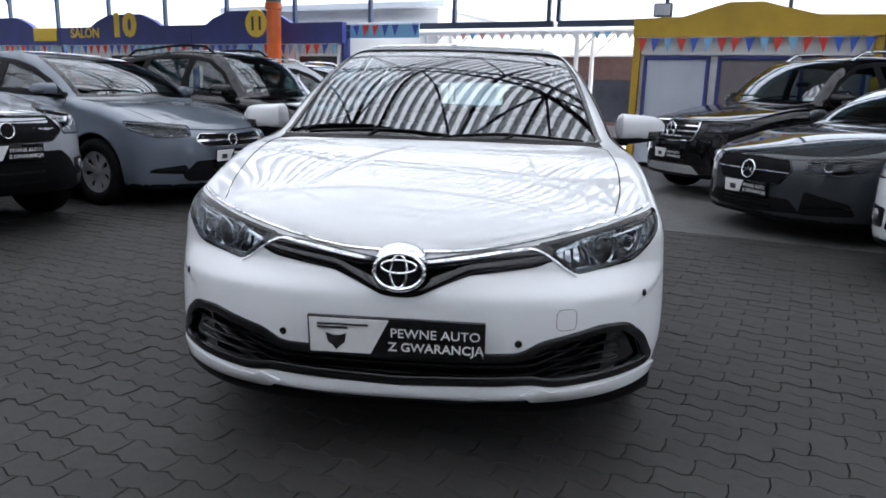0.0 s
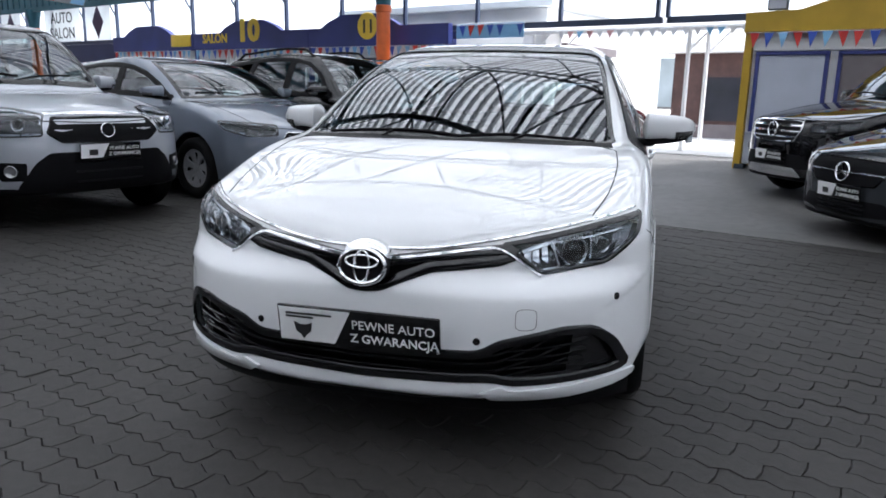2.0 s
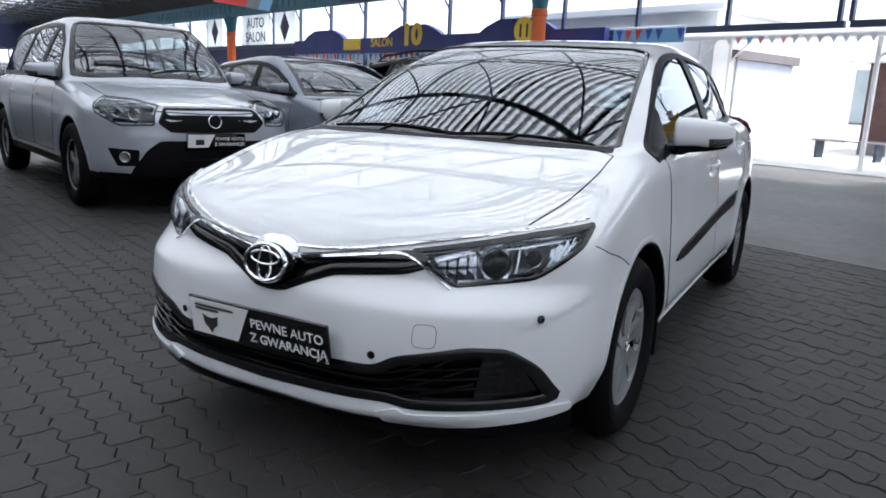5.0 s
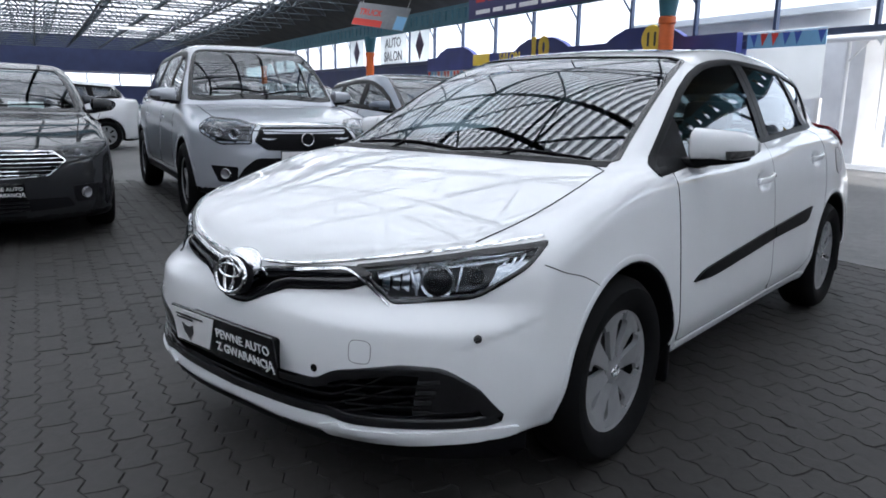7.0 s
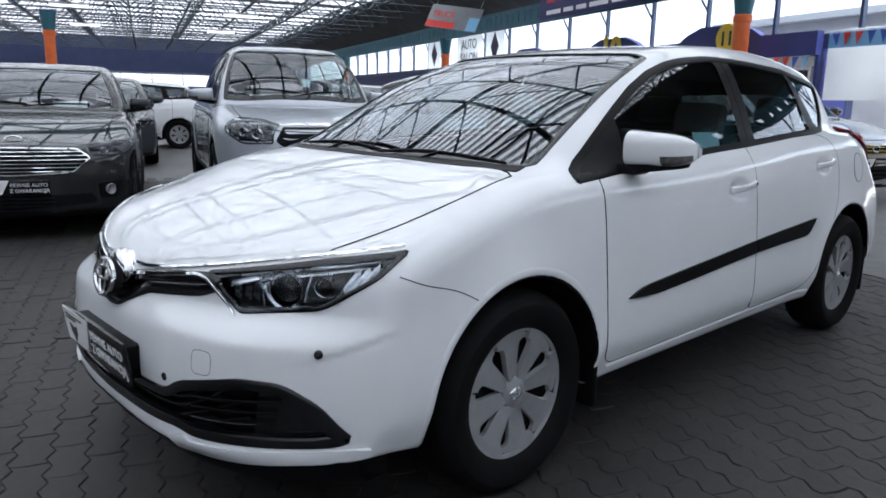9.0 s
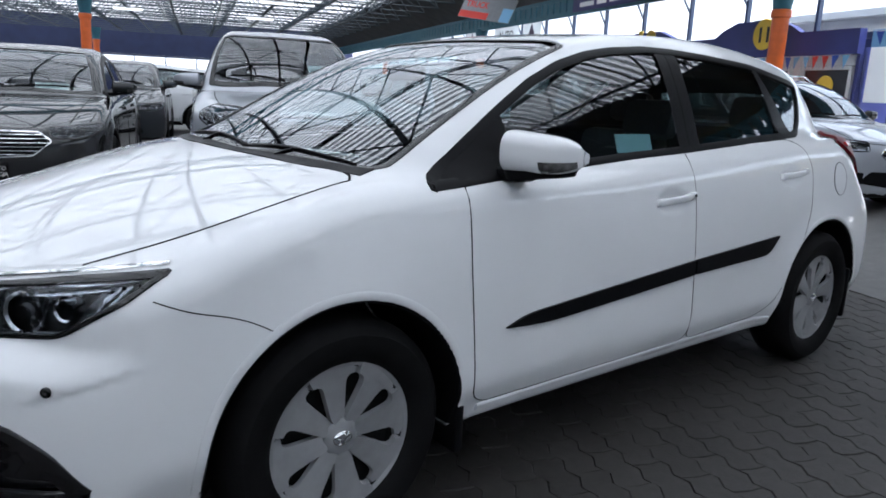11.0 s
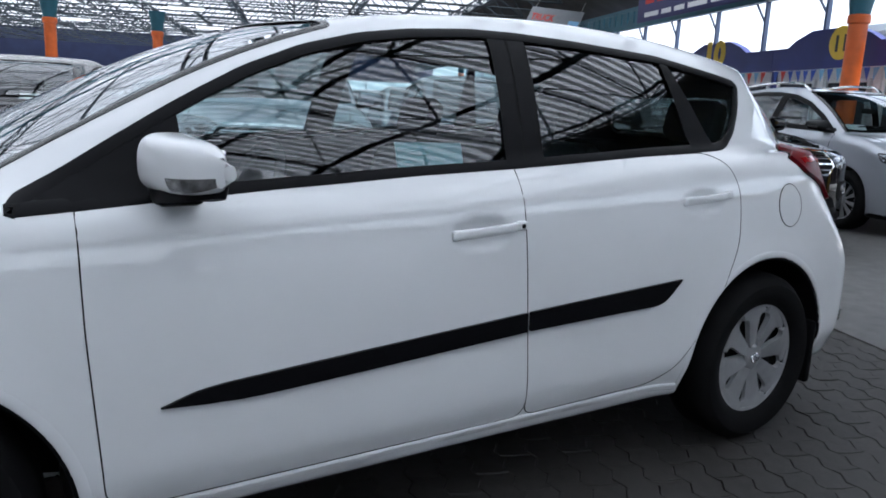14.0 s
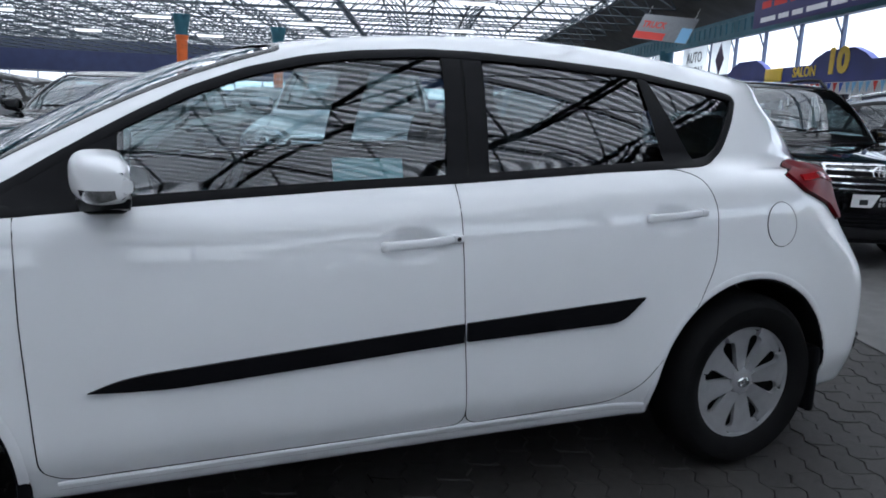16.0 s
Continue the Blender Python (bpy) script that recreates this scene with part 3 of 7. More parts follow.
def wheel_parts(parent, radius, rim, width, style, sgn):
    """A wheel at the origin, its outer face towards +x (sgn 1) or -x."""
    f = lambda a: a * sgn
    r, w = radius, width / 2
    hub = part("wheel", lathe_bm([(0.02, f(-w * 0.6)), (rim * 0.97, f(-w * 0.7)), (rim * 0.99, f(w * 0.75)), (rim * 0.93, f(w * 0.70)), (rim * 0.88, f(w * 0.25)), (0.02, f(w * 0.15))], 40), DARKSTEEL, parent)
    part("tyre", lathe_bm([(rim, f(-w * 0.8)), (rim + 0.02, f(-w * 0.95)), ((rim + r) / 2, f(-w * 1.05)), (r - 0.025, f(-w * 0.95)), (r - 0.006, f(-w * 0.72)), (r, f(-w * 0.4)), (r, f(w * 0.4)), (r - 0.006, f(w * 0.72)), (r - 0.025, f(w * 0.95)), ((rim + r) / 2 + 0.02, f(w * 1.04)), ((rim + r) / 2 - 0.005, f(w * 1.05)), (rim + 0.022, f(w * 0.96)), (rim + 0.006, f(w * 0.86)), (rim, f(w * 0.8))], 56, closed=True), RUBBER, hub)
    n = style["spokes"]
    x_out, x_in = w * style.get("proud", 0.62), w * 0.78
    for i in range(n):
        a0 = 2 * math.pi * i / n + style.get("turn", 0.2)
        bm = bmesh.new()
        rows = []
        for t in (0.22, 0.31, 0.36, 0.43, 0.5, 0.58, 0.66, 0.74, 0.79, 0.82, 0.835, 0.85, 0.93, 1.0):
            rr = rim * t
            full = math.pi / n
            if style["kind"] == "cover":
                wide = full * float(np.interp(t, [0.22, 0.31, 0.36, 0.5, 0.66, 0.76, 0.81, 0.835, 0.85, 1.0], [1, 1, 0.90, 0.75, 0.66, 0.64, 0.70, 0.84, 1, 1]))
            else:
                wide = full * (0.9 if t < 0.3 else 0.40 + 0.06 * (1 - t))
            x = x_out - 0.012 * (t - 0.35) ** 2 * 3 + (x_in - x_out) * max(0, t - 0.75) * 1.2
            if style["kind"] == "cover":
                x = x_out + (x_in - 0.004 - x_out) * max(0.0, t - 0.4) / 0.6
            skew = style.get("skew", 0.0) * (t - 0.3)
            row = []
            for s, dx in ((-1, -0.016), (-0.95, -0.003), (0, 0.003), (0.93, 0.006), (1, -0.012)):
                a = a0 + skew + s * wide
                row.append(bm.verts.new((f(x + dx), math.cos(a) * rr, math.sin(a) * rr)))
            rows.append(row)
        for p, q in zip(rows[:-1], rows[1:]):
            for k in range(4):
                bm.faces.new((p[k], p[k + 1], q[k + 1], q[k]))
        bmesh.ops.recalc_face_normals(bm, faces=bm.faces)
        part("spoke", bm, ALLOY, hub)
    if style["kind"] == "cover":
        part("wheel_cover_rim", lathe_bm([(rim * 0.94, f(x_in - 0.02)), (rim * 0.95, f(x_in - 0.002)), (rim * 1.005, f(x_in + 0.002)), (rim * 1.02, f(x_in - 0.008)), (rim * 1.0, f(x_in - 0.02))], 56, closed=True), ALLOY, hub)
    else:
        part("rim_lip", lathe_bm([(rim * 0.93, f(x_in - 0.03)), (rim * 0.95, f(x_in - 0.002)), (rim * 1.02, f(x_in + 0.004)), (rim * 1.03, f(x_in - 0.012)), (rim * 1.0, f(x_in - 0.03))], 56, closed=True), ALLOY, hub)
    part("hub_cap", lathe_bm([(0.0, f(x_out + 0.009)), (rim * 0.18, f(x_out + 0.008)), (rim * 0.245, f(x_out + 0.001)), (rim * 0.25, f(x_out - 0.02))], 28), ALLOY, hub)
    em = style.get("emblem")
    if em:
        for rx, rz, c in ((0.026, 0.017, 0), (0.009, 0.016, 0), (0.019, 0.007, 0.005)):
            part("badge_ring", tube_bm([(f(x_out + 0.011), math.cos(t) * rx, math.sin(t) * rz + c) for t in np.linspace(0, 2 * math.pi, 18, endpoint=False)], 0.0022, 5, True), CHROME, hub)
    return hub


def place_wheels(car, s, style, tyre_r, rim, width, track):
    made = {}
    for y in (0.0, s["wb"]):
        for sgn in (1, -1):
            if sgn not in made:
                made[sgn] = wheel_parts(car, tyre_r, rim, width, style, sgn)
                made[sgn].location = (sgn * track, y, tyre_r)
            else:
                w = copy_thing(made[sgn], Matrix.Translation((sgn * track, y, tyre_r)))
                w.parent = car


def body_mesh(car, solid, paint_mat, step, holes, label=""):
    """The painted shell, open where the holes are, and the dark lining behind it."""
    P, Q = solid.shell(step)
    C = P[Q].mean(1)
    keep = np.ones(len(Q), bool)
    for kind, poly in holes:
        if kind == "side":
            keep &= ~(inside(poly, C[:, 1], C[:, 2]) & (np.abs(C[:, 0]) > 0.3))
        elif kind == "top":
            keep &= ~(inside(poly, C[:, 0], C[:, 1]) & (C[:, 2] > 0.8))
        elif kind == "front":
            keep &= ~(inside(poly, C[:, 0], C[:, 2]) & (C[:, 1] < -0.2))
        elif kind == "corner":
            t = radians(solid.s.get("lamp_turn", 40))
            keep &= ~(inside(poly, np.abs(C[:, 0]) * math.cos(t) + C[:, 1] * math.sin(t), C[:, 2]) & (C[:, 1] < 0.1))
        elif kind == "rear":
            keep &= ~(inside(poly, C[:, 0], C[:, 2]) & (C[:, 1] > solid.s["wb"]))
    N = solid.grad(P)
    def build(name, verts, quads, mat, nor, lab=""):
        used = np.unique(quads)
        back = np.full(len(verts), -1)
        back[used] = np.arange(len(used))
        me = bpy.data.meshes.new(name)
        me.from_pydata(verts[used].tolist(), [], back[quads].tolist())
        me.materials.append(mat)
        for p in me.polygons:
            p.use_smooth = True
        mesh_normals(me, nor[used])
        ob = new(name, me)
        ob.parent = car
        if lab:
            ob["label"] = lab
        return ob
    build("body", P, Q[keep], paint_mat, N, label)
    build("underbody", P + N * 0.002, Q[C[:, 2] < solid.s["clear"] + (0.012 if step < 0.02 else 0.045)], TRIM, N)
    for y, r in ((0.0, solid.s["ar"]), (solid.s["wb"] + solid.s.get("rear_shift", 0.0), solid.s["ar"] - solid.s.get("rear_arch", 0.0))):
        low_a = math.asin((solid.s["clear"] + 0.016 - solid.s["wr"]) / r)
        ang = np.linspace(low_a, math.pi - low_a, 73)
        for sg in (1, -1):
            edge, _ = lay(solid, view_side(sg), np.stack([y + np.cos(ang) * (r + 0.012), solid.s["wr"] + np.sin(ang) * (r + 0.012)], 1))
            bm = bmesh.new()
            cols = [[bm.verts.new((sg * max(0.50, abs(e[0]) - d), y + math.cos(t) * (r - g), solid.s["wr"] + math.sin(t) * (r - g))) for t, e in zip(ang, edge)] for d, g in ((0.001, -0.006), (0.006, 0.005), (0.06, 0.006), (0.34, 0.008))]
            for a, b in zip(cols[:-1], cols[1:]):
                for k in range(len(ang) - 1):
                    bm.faces.new((a[k], a[k + 1], b[k + 1], b[k]))
            hub = bm.verts.new((sg * 0.504, y, solid.s["wr"]))
            rim_ = [bm.verts.new((sg * 0.504, v.co.y, v.co.z)) for v in cols[-1]]
            for k in range(len(ang) - 1):
                bm.faces.new((rim_[k], rim_[k + 1], hub))
            bmesh.ops.recalc_face_normals(bm, faces=bm.faces)
            part("wheel_arch_liner", bm, TRIM, car)
            strip("arch_lip", solid, view_side(sg), [(y + math.cos(t) * (r + 0.015), solid.s["wr"] + math.sin(t) * (r + 0.015)) for t in ang[2:-2]], 0.022, 0.0022, paint_mat, car, sink=0.008)
    cab = keep & (C[:, 2] > 0.6) & (C[:, 1] > 0.15) & (C[:, 1] < solid.rear - 0.06)
    build("interior_lining", P - N * 0.025, Q[cab][:, ::-1], CABIN, -N)
    return P, Q


def seat(parent, x, y, z, wide=0.48, tilt=-14):
    """A car seat with its headrest, facing -y."""
    def soft(x0, x1, y0, y1, z0, z1, b, m):
        return box_bm(x0, x1, y0, y1, z0, z1, b, m)
    base = part("seat", soft(-wide / 2, wide / 2, -0.25, 0.25, 0, 0.14, 0.05, Matrix.Translation((x, y, z))), SEATCLOTH, parent)
    m = Matrix.Translation((x, y + 0.25, z + 0.1)) @ pose(0, 0, 0, tilt)
    part("backrest", soft(-wide / 2, wide / 2, -0.07, 0.07, 0, 0.58, 0.06, m), SEATCLOTH, base)
    part("headrest", soft(-0.13, 0.13, -0.05, 0.05, 0.63, 0.80, 0.045, m), SEATCLOTH, base)
    return base


def interior(car, s, zb):
    yc = s["screen"][0][1]
    bm = bmesh.new()
    add_box(bm, -0.64, 0.64, yc + 0.15, yc + 0.62, zb - 0.30, zb - 0.045, 0.06)
    part("dashboard", bm, CABIN, car)
    yw = yc + 0.78
    ring = [(0.36 + math.cos(t) * 0.185, yw + math.sin(t) * 0.07, zb - 0.10 + math.sin(t) * 0.165) for t in np.linspace(0, 2 * math.pi, 28, endpoint=False)]
    wheel = part("steering_wheel", tube_bm(ring, 0.016, 8, True), CABIN, car)
    part("steering_hub", box_bm(0.27, 0.45, yw - 0.03, yw + 0.02, zb - 0.16, zb - 0.05, 0.02), CABIN, wheel)
    for x in (0.36, -0.36):
        seat(car, x, yc + 1.32, zb - 0.66)
    for x in (0.38, -0.38):
        seat(car, x, yc + 2.16, zb - 0.62, 0.56)
    part("mirror_inside", box_bm(-0.11, 0.11, yc + 0.66, yc + 0.69, zb + 0.24, zb + 0.30, 0.012), CABIN, car)


def wing_mirror(car, sgn, x, y, z, paint_mat, scale=1.0):
    """A door mirror: painted shell that narrows outwards, dark base and foot, lamp in its outer edge."""
    rings, n, seg = [], 22, 28
    for i in range(n):
        k = (i + 0.02) / (n - 0.96)
        e = min(1.0, (k / 0.07) ** 0.5 if k < 0.07 else 1.0) * (1.0 if k < 0.35 else max(0.06, 1 - ((k - 0.35) / 0.65) ** 4.2) ** 0.5)
        top, low = 0.062 * e * (1 - 0.22 * k) + 0.003, -0.056 * e ** 0.5 + 0.014 * k * k
        front, back = -0.098 * e + 0.045 * k * k + 0.02 * k, 0.030 * e + 0.012 * k
        ring = []
        for t in np.linspace(0, 2 * math.pi, seg, endpoint=False):
            c, d = math.cos(t), math.sin(t)
            c, d = math.copysign(abs(c) ** 0.62, c), math.copysign(abs(d) ** 0.72, d)
            ring.append((-0.115 + 0.23 * k, (front + back) / 2 + c * (back - front) / 2, (top + low) / 2 + d * (top - low) / 2))
        rings.append(ring)
    def skin(pick, grow=0.0):
        bm = bmesh.new()
        V = [[bm.verts.new((sgn * (x + p[0] * scale), y + (p[1] - grow) * scale, z + p[2] * scale)) for p in r] for r in rings]
        for i in range(n - 1):
            for q in range(seg):
                if pick(i / (n - 2), q):
                    r = (q + 1) % seg
                    bm.faces.new((V[i][q], V[i][r], V[i + 1][r], V[i + 1][q]))
        for r in (V[0], V[-1]):
            if not grow:
                bm.faces.new(r)
        bmesh.ops.delete(bm, geom=[v for v in bm.verts if not v.link_faces], context="VERTS")
        bmesh.ops.recalc_face_normals(bm, faces=bm.faces)
        return bm
    shell = part("wing_mirror", skin(lambda k, q: True), paint_mat, car)
    # lower tray: the same plan, thin and dark, under the shell
    bm = bmesh.new()
    lo, hi = [], []
    for t in np.linspace(0, 2 * math.pi, 32, endpoint=False):
        c, d = math.cos(t), math.sin(t)
        c, d = math.copysign(abs(c) ** 0.6, c), math.copysign(abs(d) ** 0.7, d)
        px, out = -0.010 + 0.100 * c, 0.5 + 0.5 * c
        py = (-0.034 + 0.055 * out * out) + d * (0.058 - 0.026 * out)
        hi.append(bm.verts.new((sgn * (x + px * scale), y + py * scale, z + (-0.048 + 0.020 * out * out) * scale)))
        lo.append(bm.verts.new((sgn * (x + px * 0.92 * scale), y + py * 0.9 * scale, z + (-0.074 + 0.024 * out * out) * scale)))
    for i in range(32):
        bm.faces.new((hi[i], hi[(i + 1) % 32], lo[(i + 1) % 32], lo[i]))
    bm.faces.new(hi)
    bm.faces.new(lo[::-1])
    bmesh.ops.recalc_face_normals(bm, faces=bm.faces)
    part("mirror_base", bm, TRIM, shell)
    a, b = sgn * (x - 0.17 * scale), sgn * (x - 0.055 * scale)
    part("mirror_foot", box_bm(min(a, b), max(a, b), y - 0.070 * scale, y + 0.030 * scale, z - 0.084 * scale, z - 0.046 * scale, 0.016), TRIM, shell)
    a, b = sgn * (x - 0.098 * scale), sgn * (x + 0.07 * scale)
    part("mirror_glass", box_bm(min(a, b), max(a, b), y + 0.030 * scale, y + 0.036 * scale, z - 0.034 * scale, z + 0.040 * scale, 0.003), CHROME, shell)
    part("indicator_lens", skin(lambda k, q: 0.62 < k < 0.96 and 15 <= q < 19, 0.0022), INDICATOR, shell, "clear indicator lens")
    return shell


def dealer_plate(car, x, y, z, words=True, tilt=0.0, wide=0.52):
    """The dealer's plate: white part with a small picture, dark part with lettering."""
    m = Matrix.Translation((x, y, z)) @ pose(0, 0, 0, tilt)
    h = 0.064
    frame_ = part("dealer_plate", box_bm(-wide / 2, wide / 2, 0, 0.012, -h, h, 0.004, m), GLOSSBLACK, car, "black framed dealer plate with white field and lettering")
    k = -wide * 0.085
    part("white_field", _moved(prism_bm([(-wide / 2 + 0.006, -h + 0.012), (k - 0.03, -h + 0.012), (k + 0.025, h - 0.006), (-wide / 2 + 0.006, h - 0.006)], -0.002), m), SIGNWHITE, frame_)
    if words:
        for i, (w_, zz) in enumerate(((0.15, 0.040), (0.09, 0.029))):
            part("small_print", box_bm(-wide / 2 + 0.03, -wide / 2 + 0.03 + w_, -0.004, -0.002, zz - 0.003, zz + 0.003, 0, m), SIGNBLACK, frame_)
        part("picture", _moved(prism_bm([(-0.205, 0.012), (-0.185, 0.004), (-0.165, 0.004), (-0.145, 0.012), (-0.150, -0.018), (-0.165, -0.030), (-0.175, -0.044), (-0.185, -0.030), (-0.20, -0.018)], -0.004), m), SIGNBLACK, frame_)
        part("lettering", text_bm("PEWNE AUTO", 0.041, m @ pose(k + 0.028, -0.0025, 0.006, 90), 0.0008), SIGNWHITE, frame_, smooth=False)
        part("lettering", text_bm("Z GWARANCJĄ", 0.0395, m @ pose(k + 0.022, -0.0025, -0.038, 90), 0.0008, 0.0004), SIGNWHITE, frame_, smooth=False)
    else:
        part("picture", box_bm(-wide * 0.36, -wide * 0.22, -0.004, -0.001, -0.03, 0.015, 0, m), SIGNBLACK, frame_)
        part("lettering", text_bm("PEWNE AUTO", 0.041, m @ pose(k + 0.028, -0.0025, 0.006, 90), 0.0008), SIGNWHITE, frame_, smooth=False)
        part("lettering", text_bm("Z GWARANCJĄ", 0.0395, m @ pose(k + 0.022, -0.0025, -0.038, 90), 0.0008, 0.0004), SIGNWHITE, frame_, smooth=False)
    return frame_


def _moved(bm, m):
    bm.transform(m)
    return bm


def ring_badge(car, x, y, z, rx, rz, mat=CHROME, tilt=0.0, inner=()):
    m = Matrix.Translation((x, y, z)) @ pose(0, 0, 0, tilt)
    base = part("badge", _moved(tube_bm([(math.cos(t) * rx, 0, math.sin(t) * rz) for t in np.linspace(0, 2 * math.pi, 36, endpoint=False)], rx * 0.105, 8, True), m), mat, car, "plain chrome ring badge")
    for a, b, c in inner:
        part("badge_ring", _moved(tube_bm([(math.cos(t) * a, -0.002, math.sin(t) * b + c) for t in np.linspace(0, 2 * math.pi, 28, endpoint=False)], rx * 0.07, 8, True), m), mat, base)
    return base


def lamp_unit(car, solid, view, outline, bulbs, depth=0.05, name="headlight"):
    """A headlight: dark bowl behind a clear lens, with round lamps in it."""
    bowl = patch(name, solid, view, shrink(outline, -0.004), LAMPDARK, car, -depth, 0.03, "clear headlight with a dark housing")
    patch("lens", solid, view, outline, LENS, bowl, 0.004, 0.03, thick=0.02)
    strip("lamp_edge", solid, view, smooth_dense(shrink(outline, 0.005), 0.02), 0.013, 0.0045, GLOSSBLACK, bowl, closed=True)
    for a, b, r in bulbs:
        P, N = lay(solid, view, np.array([[a, b]]), -depth * 0.4)
        _, D = view(np.array([[a, b]]))
        q = Vector(-D).to_track_quat("Z", "Y").to_matrix().to_4x4()
        m = Matrix.Translation(P[0]) @ q
        ring = part("lamp_ring", _moved(lathe_bm([(r * 0.80, -0.03), (r * 0.86, 0.004), (r, 0.008), (r * 1.03, 0.0), (r, -0.03)], 32, True, "Z"), m), LAMPSILVER, bowl)
        part("projector", _moved(lathe_bm([(r * 0.70, -0.02), (r * 0.62, -0.004), (r * 0.40, 0.008), (0.0, 0.012)], 28, False, "Z"), m), GLOSSBLACK, ring)
    return bowl


def side_panes(car, s, solid, glass_f, glass_r, frame_mat, frame_w=0.024):
    """Windows of both sides: panes, pillars, black surround, and the mirror's corner piece."""
    dlo = rounded(s["dlo"], 0.03)
    b0, b1 = s["b_pillar"]
    (c0, c1), (d0, d1) = s["c_pillar"]
    zlo, zhi = dlo[:, 1].min() - 0.1, dlo[:, 1].max() + 0.1
    def clip(poly, keep_right, p, q):
        """Keeps the part of an outline on one side of the line p q."""
        out, n = [], len(poly)
        side = lambda r: ((q[0] - p[0]) * (r[1] - p[1]) - (q[1] - p[1]) * (r[0] - p[0])) * (-1 if keep_right else 1)
        for i in range(n):
            a, b = poly[i], poly[(i + 1) % n]
            sa, sb = side(a), side(b)
            if sa >= 0:
                out.append(a)
            if sa * sb < 0:
                out.append(a + (b - a) * sa / (sa - sb))
        return np.array(out)
    zb, zt = s["belt"], s["belt"] + 0.4
    up = lambda y0, y1: ((y0, zb), (y1, zt))
    lean_b = s.get("b_tilt", -0.025)
    front = clip(clip(dlo, True, *up(s["sail"], s["sail"] + 0.01)), False, *up(b0 + 0.003, b0 + lean_b + 0.003))
    bm_ = (b0 + b1) / 2
    mid = clip(clip(dlo, True, *up(b0, b0 + lean_b)), False, *up(bm_ - 0.003, bm_ - 0.003 + lean_b))
    mid2 = clip(clip(dlo, True, *up(bm_ + 0.003, bm_ + 0.003 + lean_b)), False, *up(b1 + 0.003, b1 + lean_b + 0.003))
    rear = clip(clip(dlo, True, *up(b1, b1 + lean_b)), False, *up(c0, d0))
    pil = clip(clip(dlo, True, *up(b0 + 0.01, b0 + 0.01 + lean_b)), False, *up(b1 - 0.01, b1 - 0.01 + lean_b))
    cpil = clip(clip(dlo, True, *up(c0 - 0.003, d0 - 0.003)), False, *up(c1 + 0.003, d1 + 0.003))
    quart = clip(dlo, True, *up(c1, d1))
    sail = clip(dlo, False, *up(s["sail"] + 0.004, s["sail"] + 0.014))
    for sgn in (1, -1):
        v = view_side(sgn)
        for nm, poly, mat, off in (("front_window", front, glass_f, -0.004), ("rear_window", rear, glass_r, -0.004), ("quarter_window", quart, glass_r, -0.004), ("pillar_gap", pil, GAP, 0.0005), ("pillar_trim", mid, frame_mat, 0.003), ("pillar_trim", mid2, frame_mat, 0.003), ("pillar_trim", cpil, frame_mat, 0.003), ("mirror_corner", sail, TRIM, 0.003)):
            if len(poly) > 2:
                patch(nm, solid, v, poly, mat, car, off, 0.05, shade=solid.side_normal if "window" in nm else None)
        strip("window_frame", solid, v, smooth_dense(shrink(dlo, frame_w * 0.35), 0.03), frame_w, 0.004, frame_mat, car, closed=True)
    return dlo


def smooth_dense(p, step):
    """More points along a closed outline."""
    out = []
    for a, b in zip(p, np.roll(p, -1, 0)):
        n = max(1, int(np.linalg.norm(b - a) / step))
        out += [a + (b - a) * k / n for k in range(n)]
    return np.array(out)


def dense(p, step=0.03):
    p = np.asarray(p, float)
    out = []
    for a, b in zip(p[:-1], p[1:]):
        n = max(1, int(np.linalg.norm(b - a) / step))
        out += [a + (b - a) * k / n for k in range(n)]
    return np.array(out + [p[-1]])


def windscreen(car, s, solid, glass_mat, band=0.030):
    half = smooth_line(s["screen"], 5)
    half[0, 0] = half[-1, 0] = 0.0
    o = np.array(mirrored(half.tolist()))
    v = view_top(2.4)
    pane = patch("windscreen", solid, v, o, glass_mat, car, -0.003, 0.05, shade=solid.screen_normal)
    strip("screen_seal", solid, v, smooth_dense(shrink(o, band * 0.42), 0.03), band, 0.003, GLOSSBLACK, car, closed=True)
    return o, pane


def wiper(car, solid, a, b, name="wiper"):
    v = view_top(2.4)
    return strip(name, solid, v, dense([a, b], 0.05), [0.008] * len(dense([a, b], 0.05)), 0.008, TRIM, car)


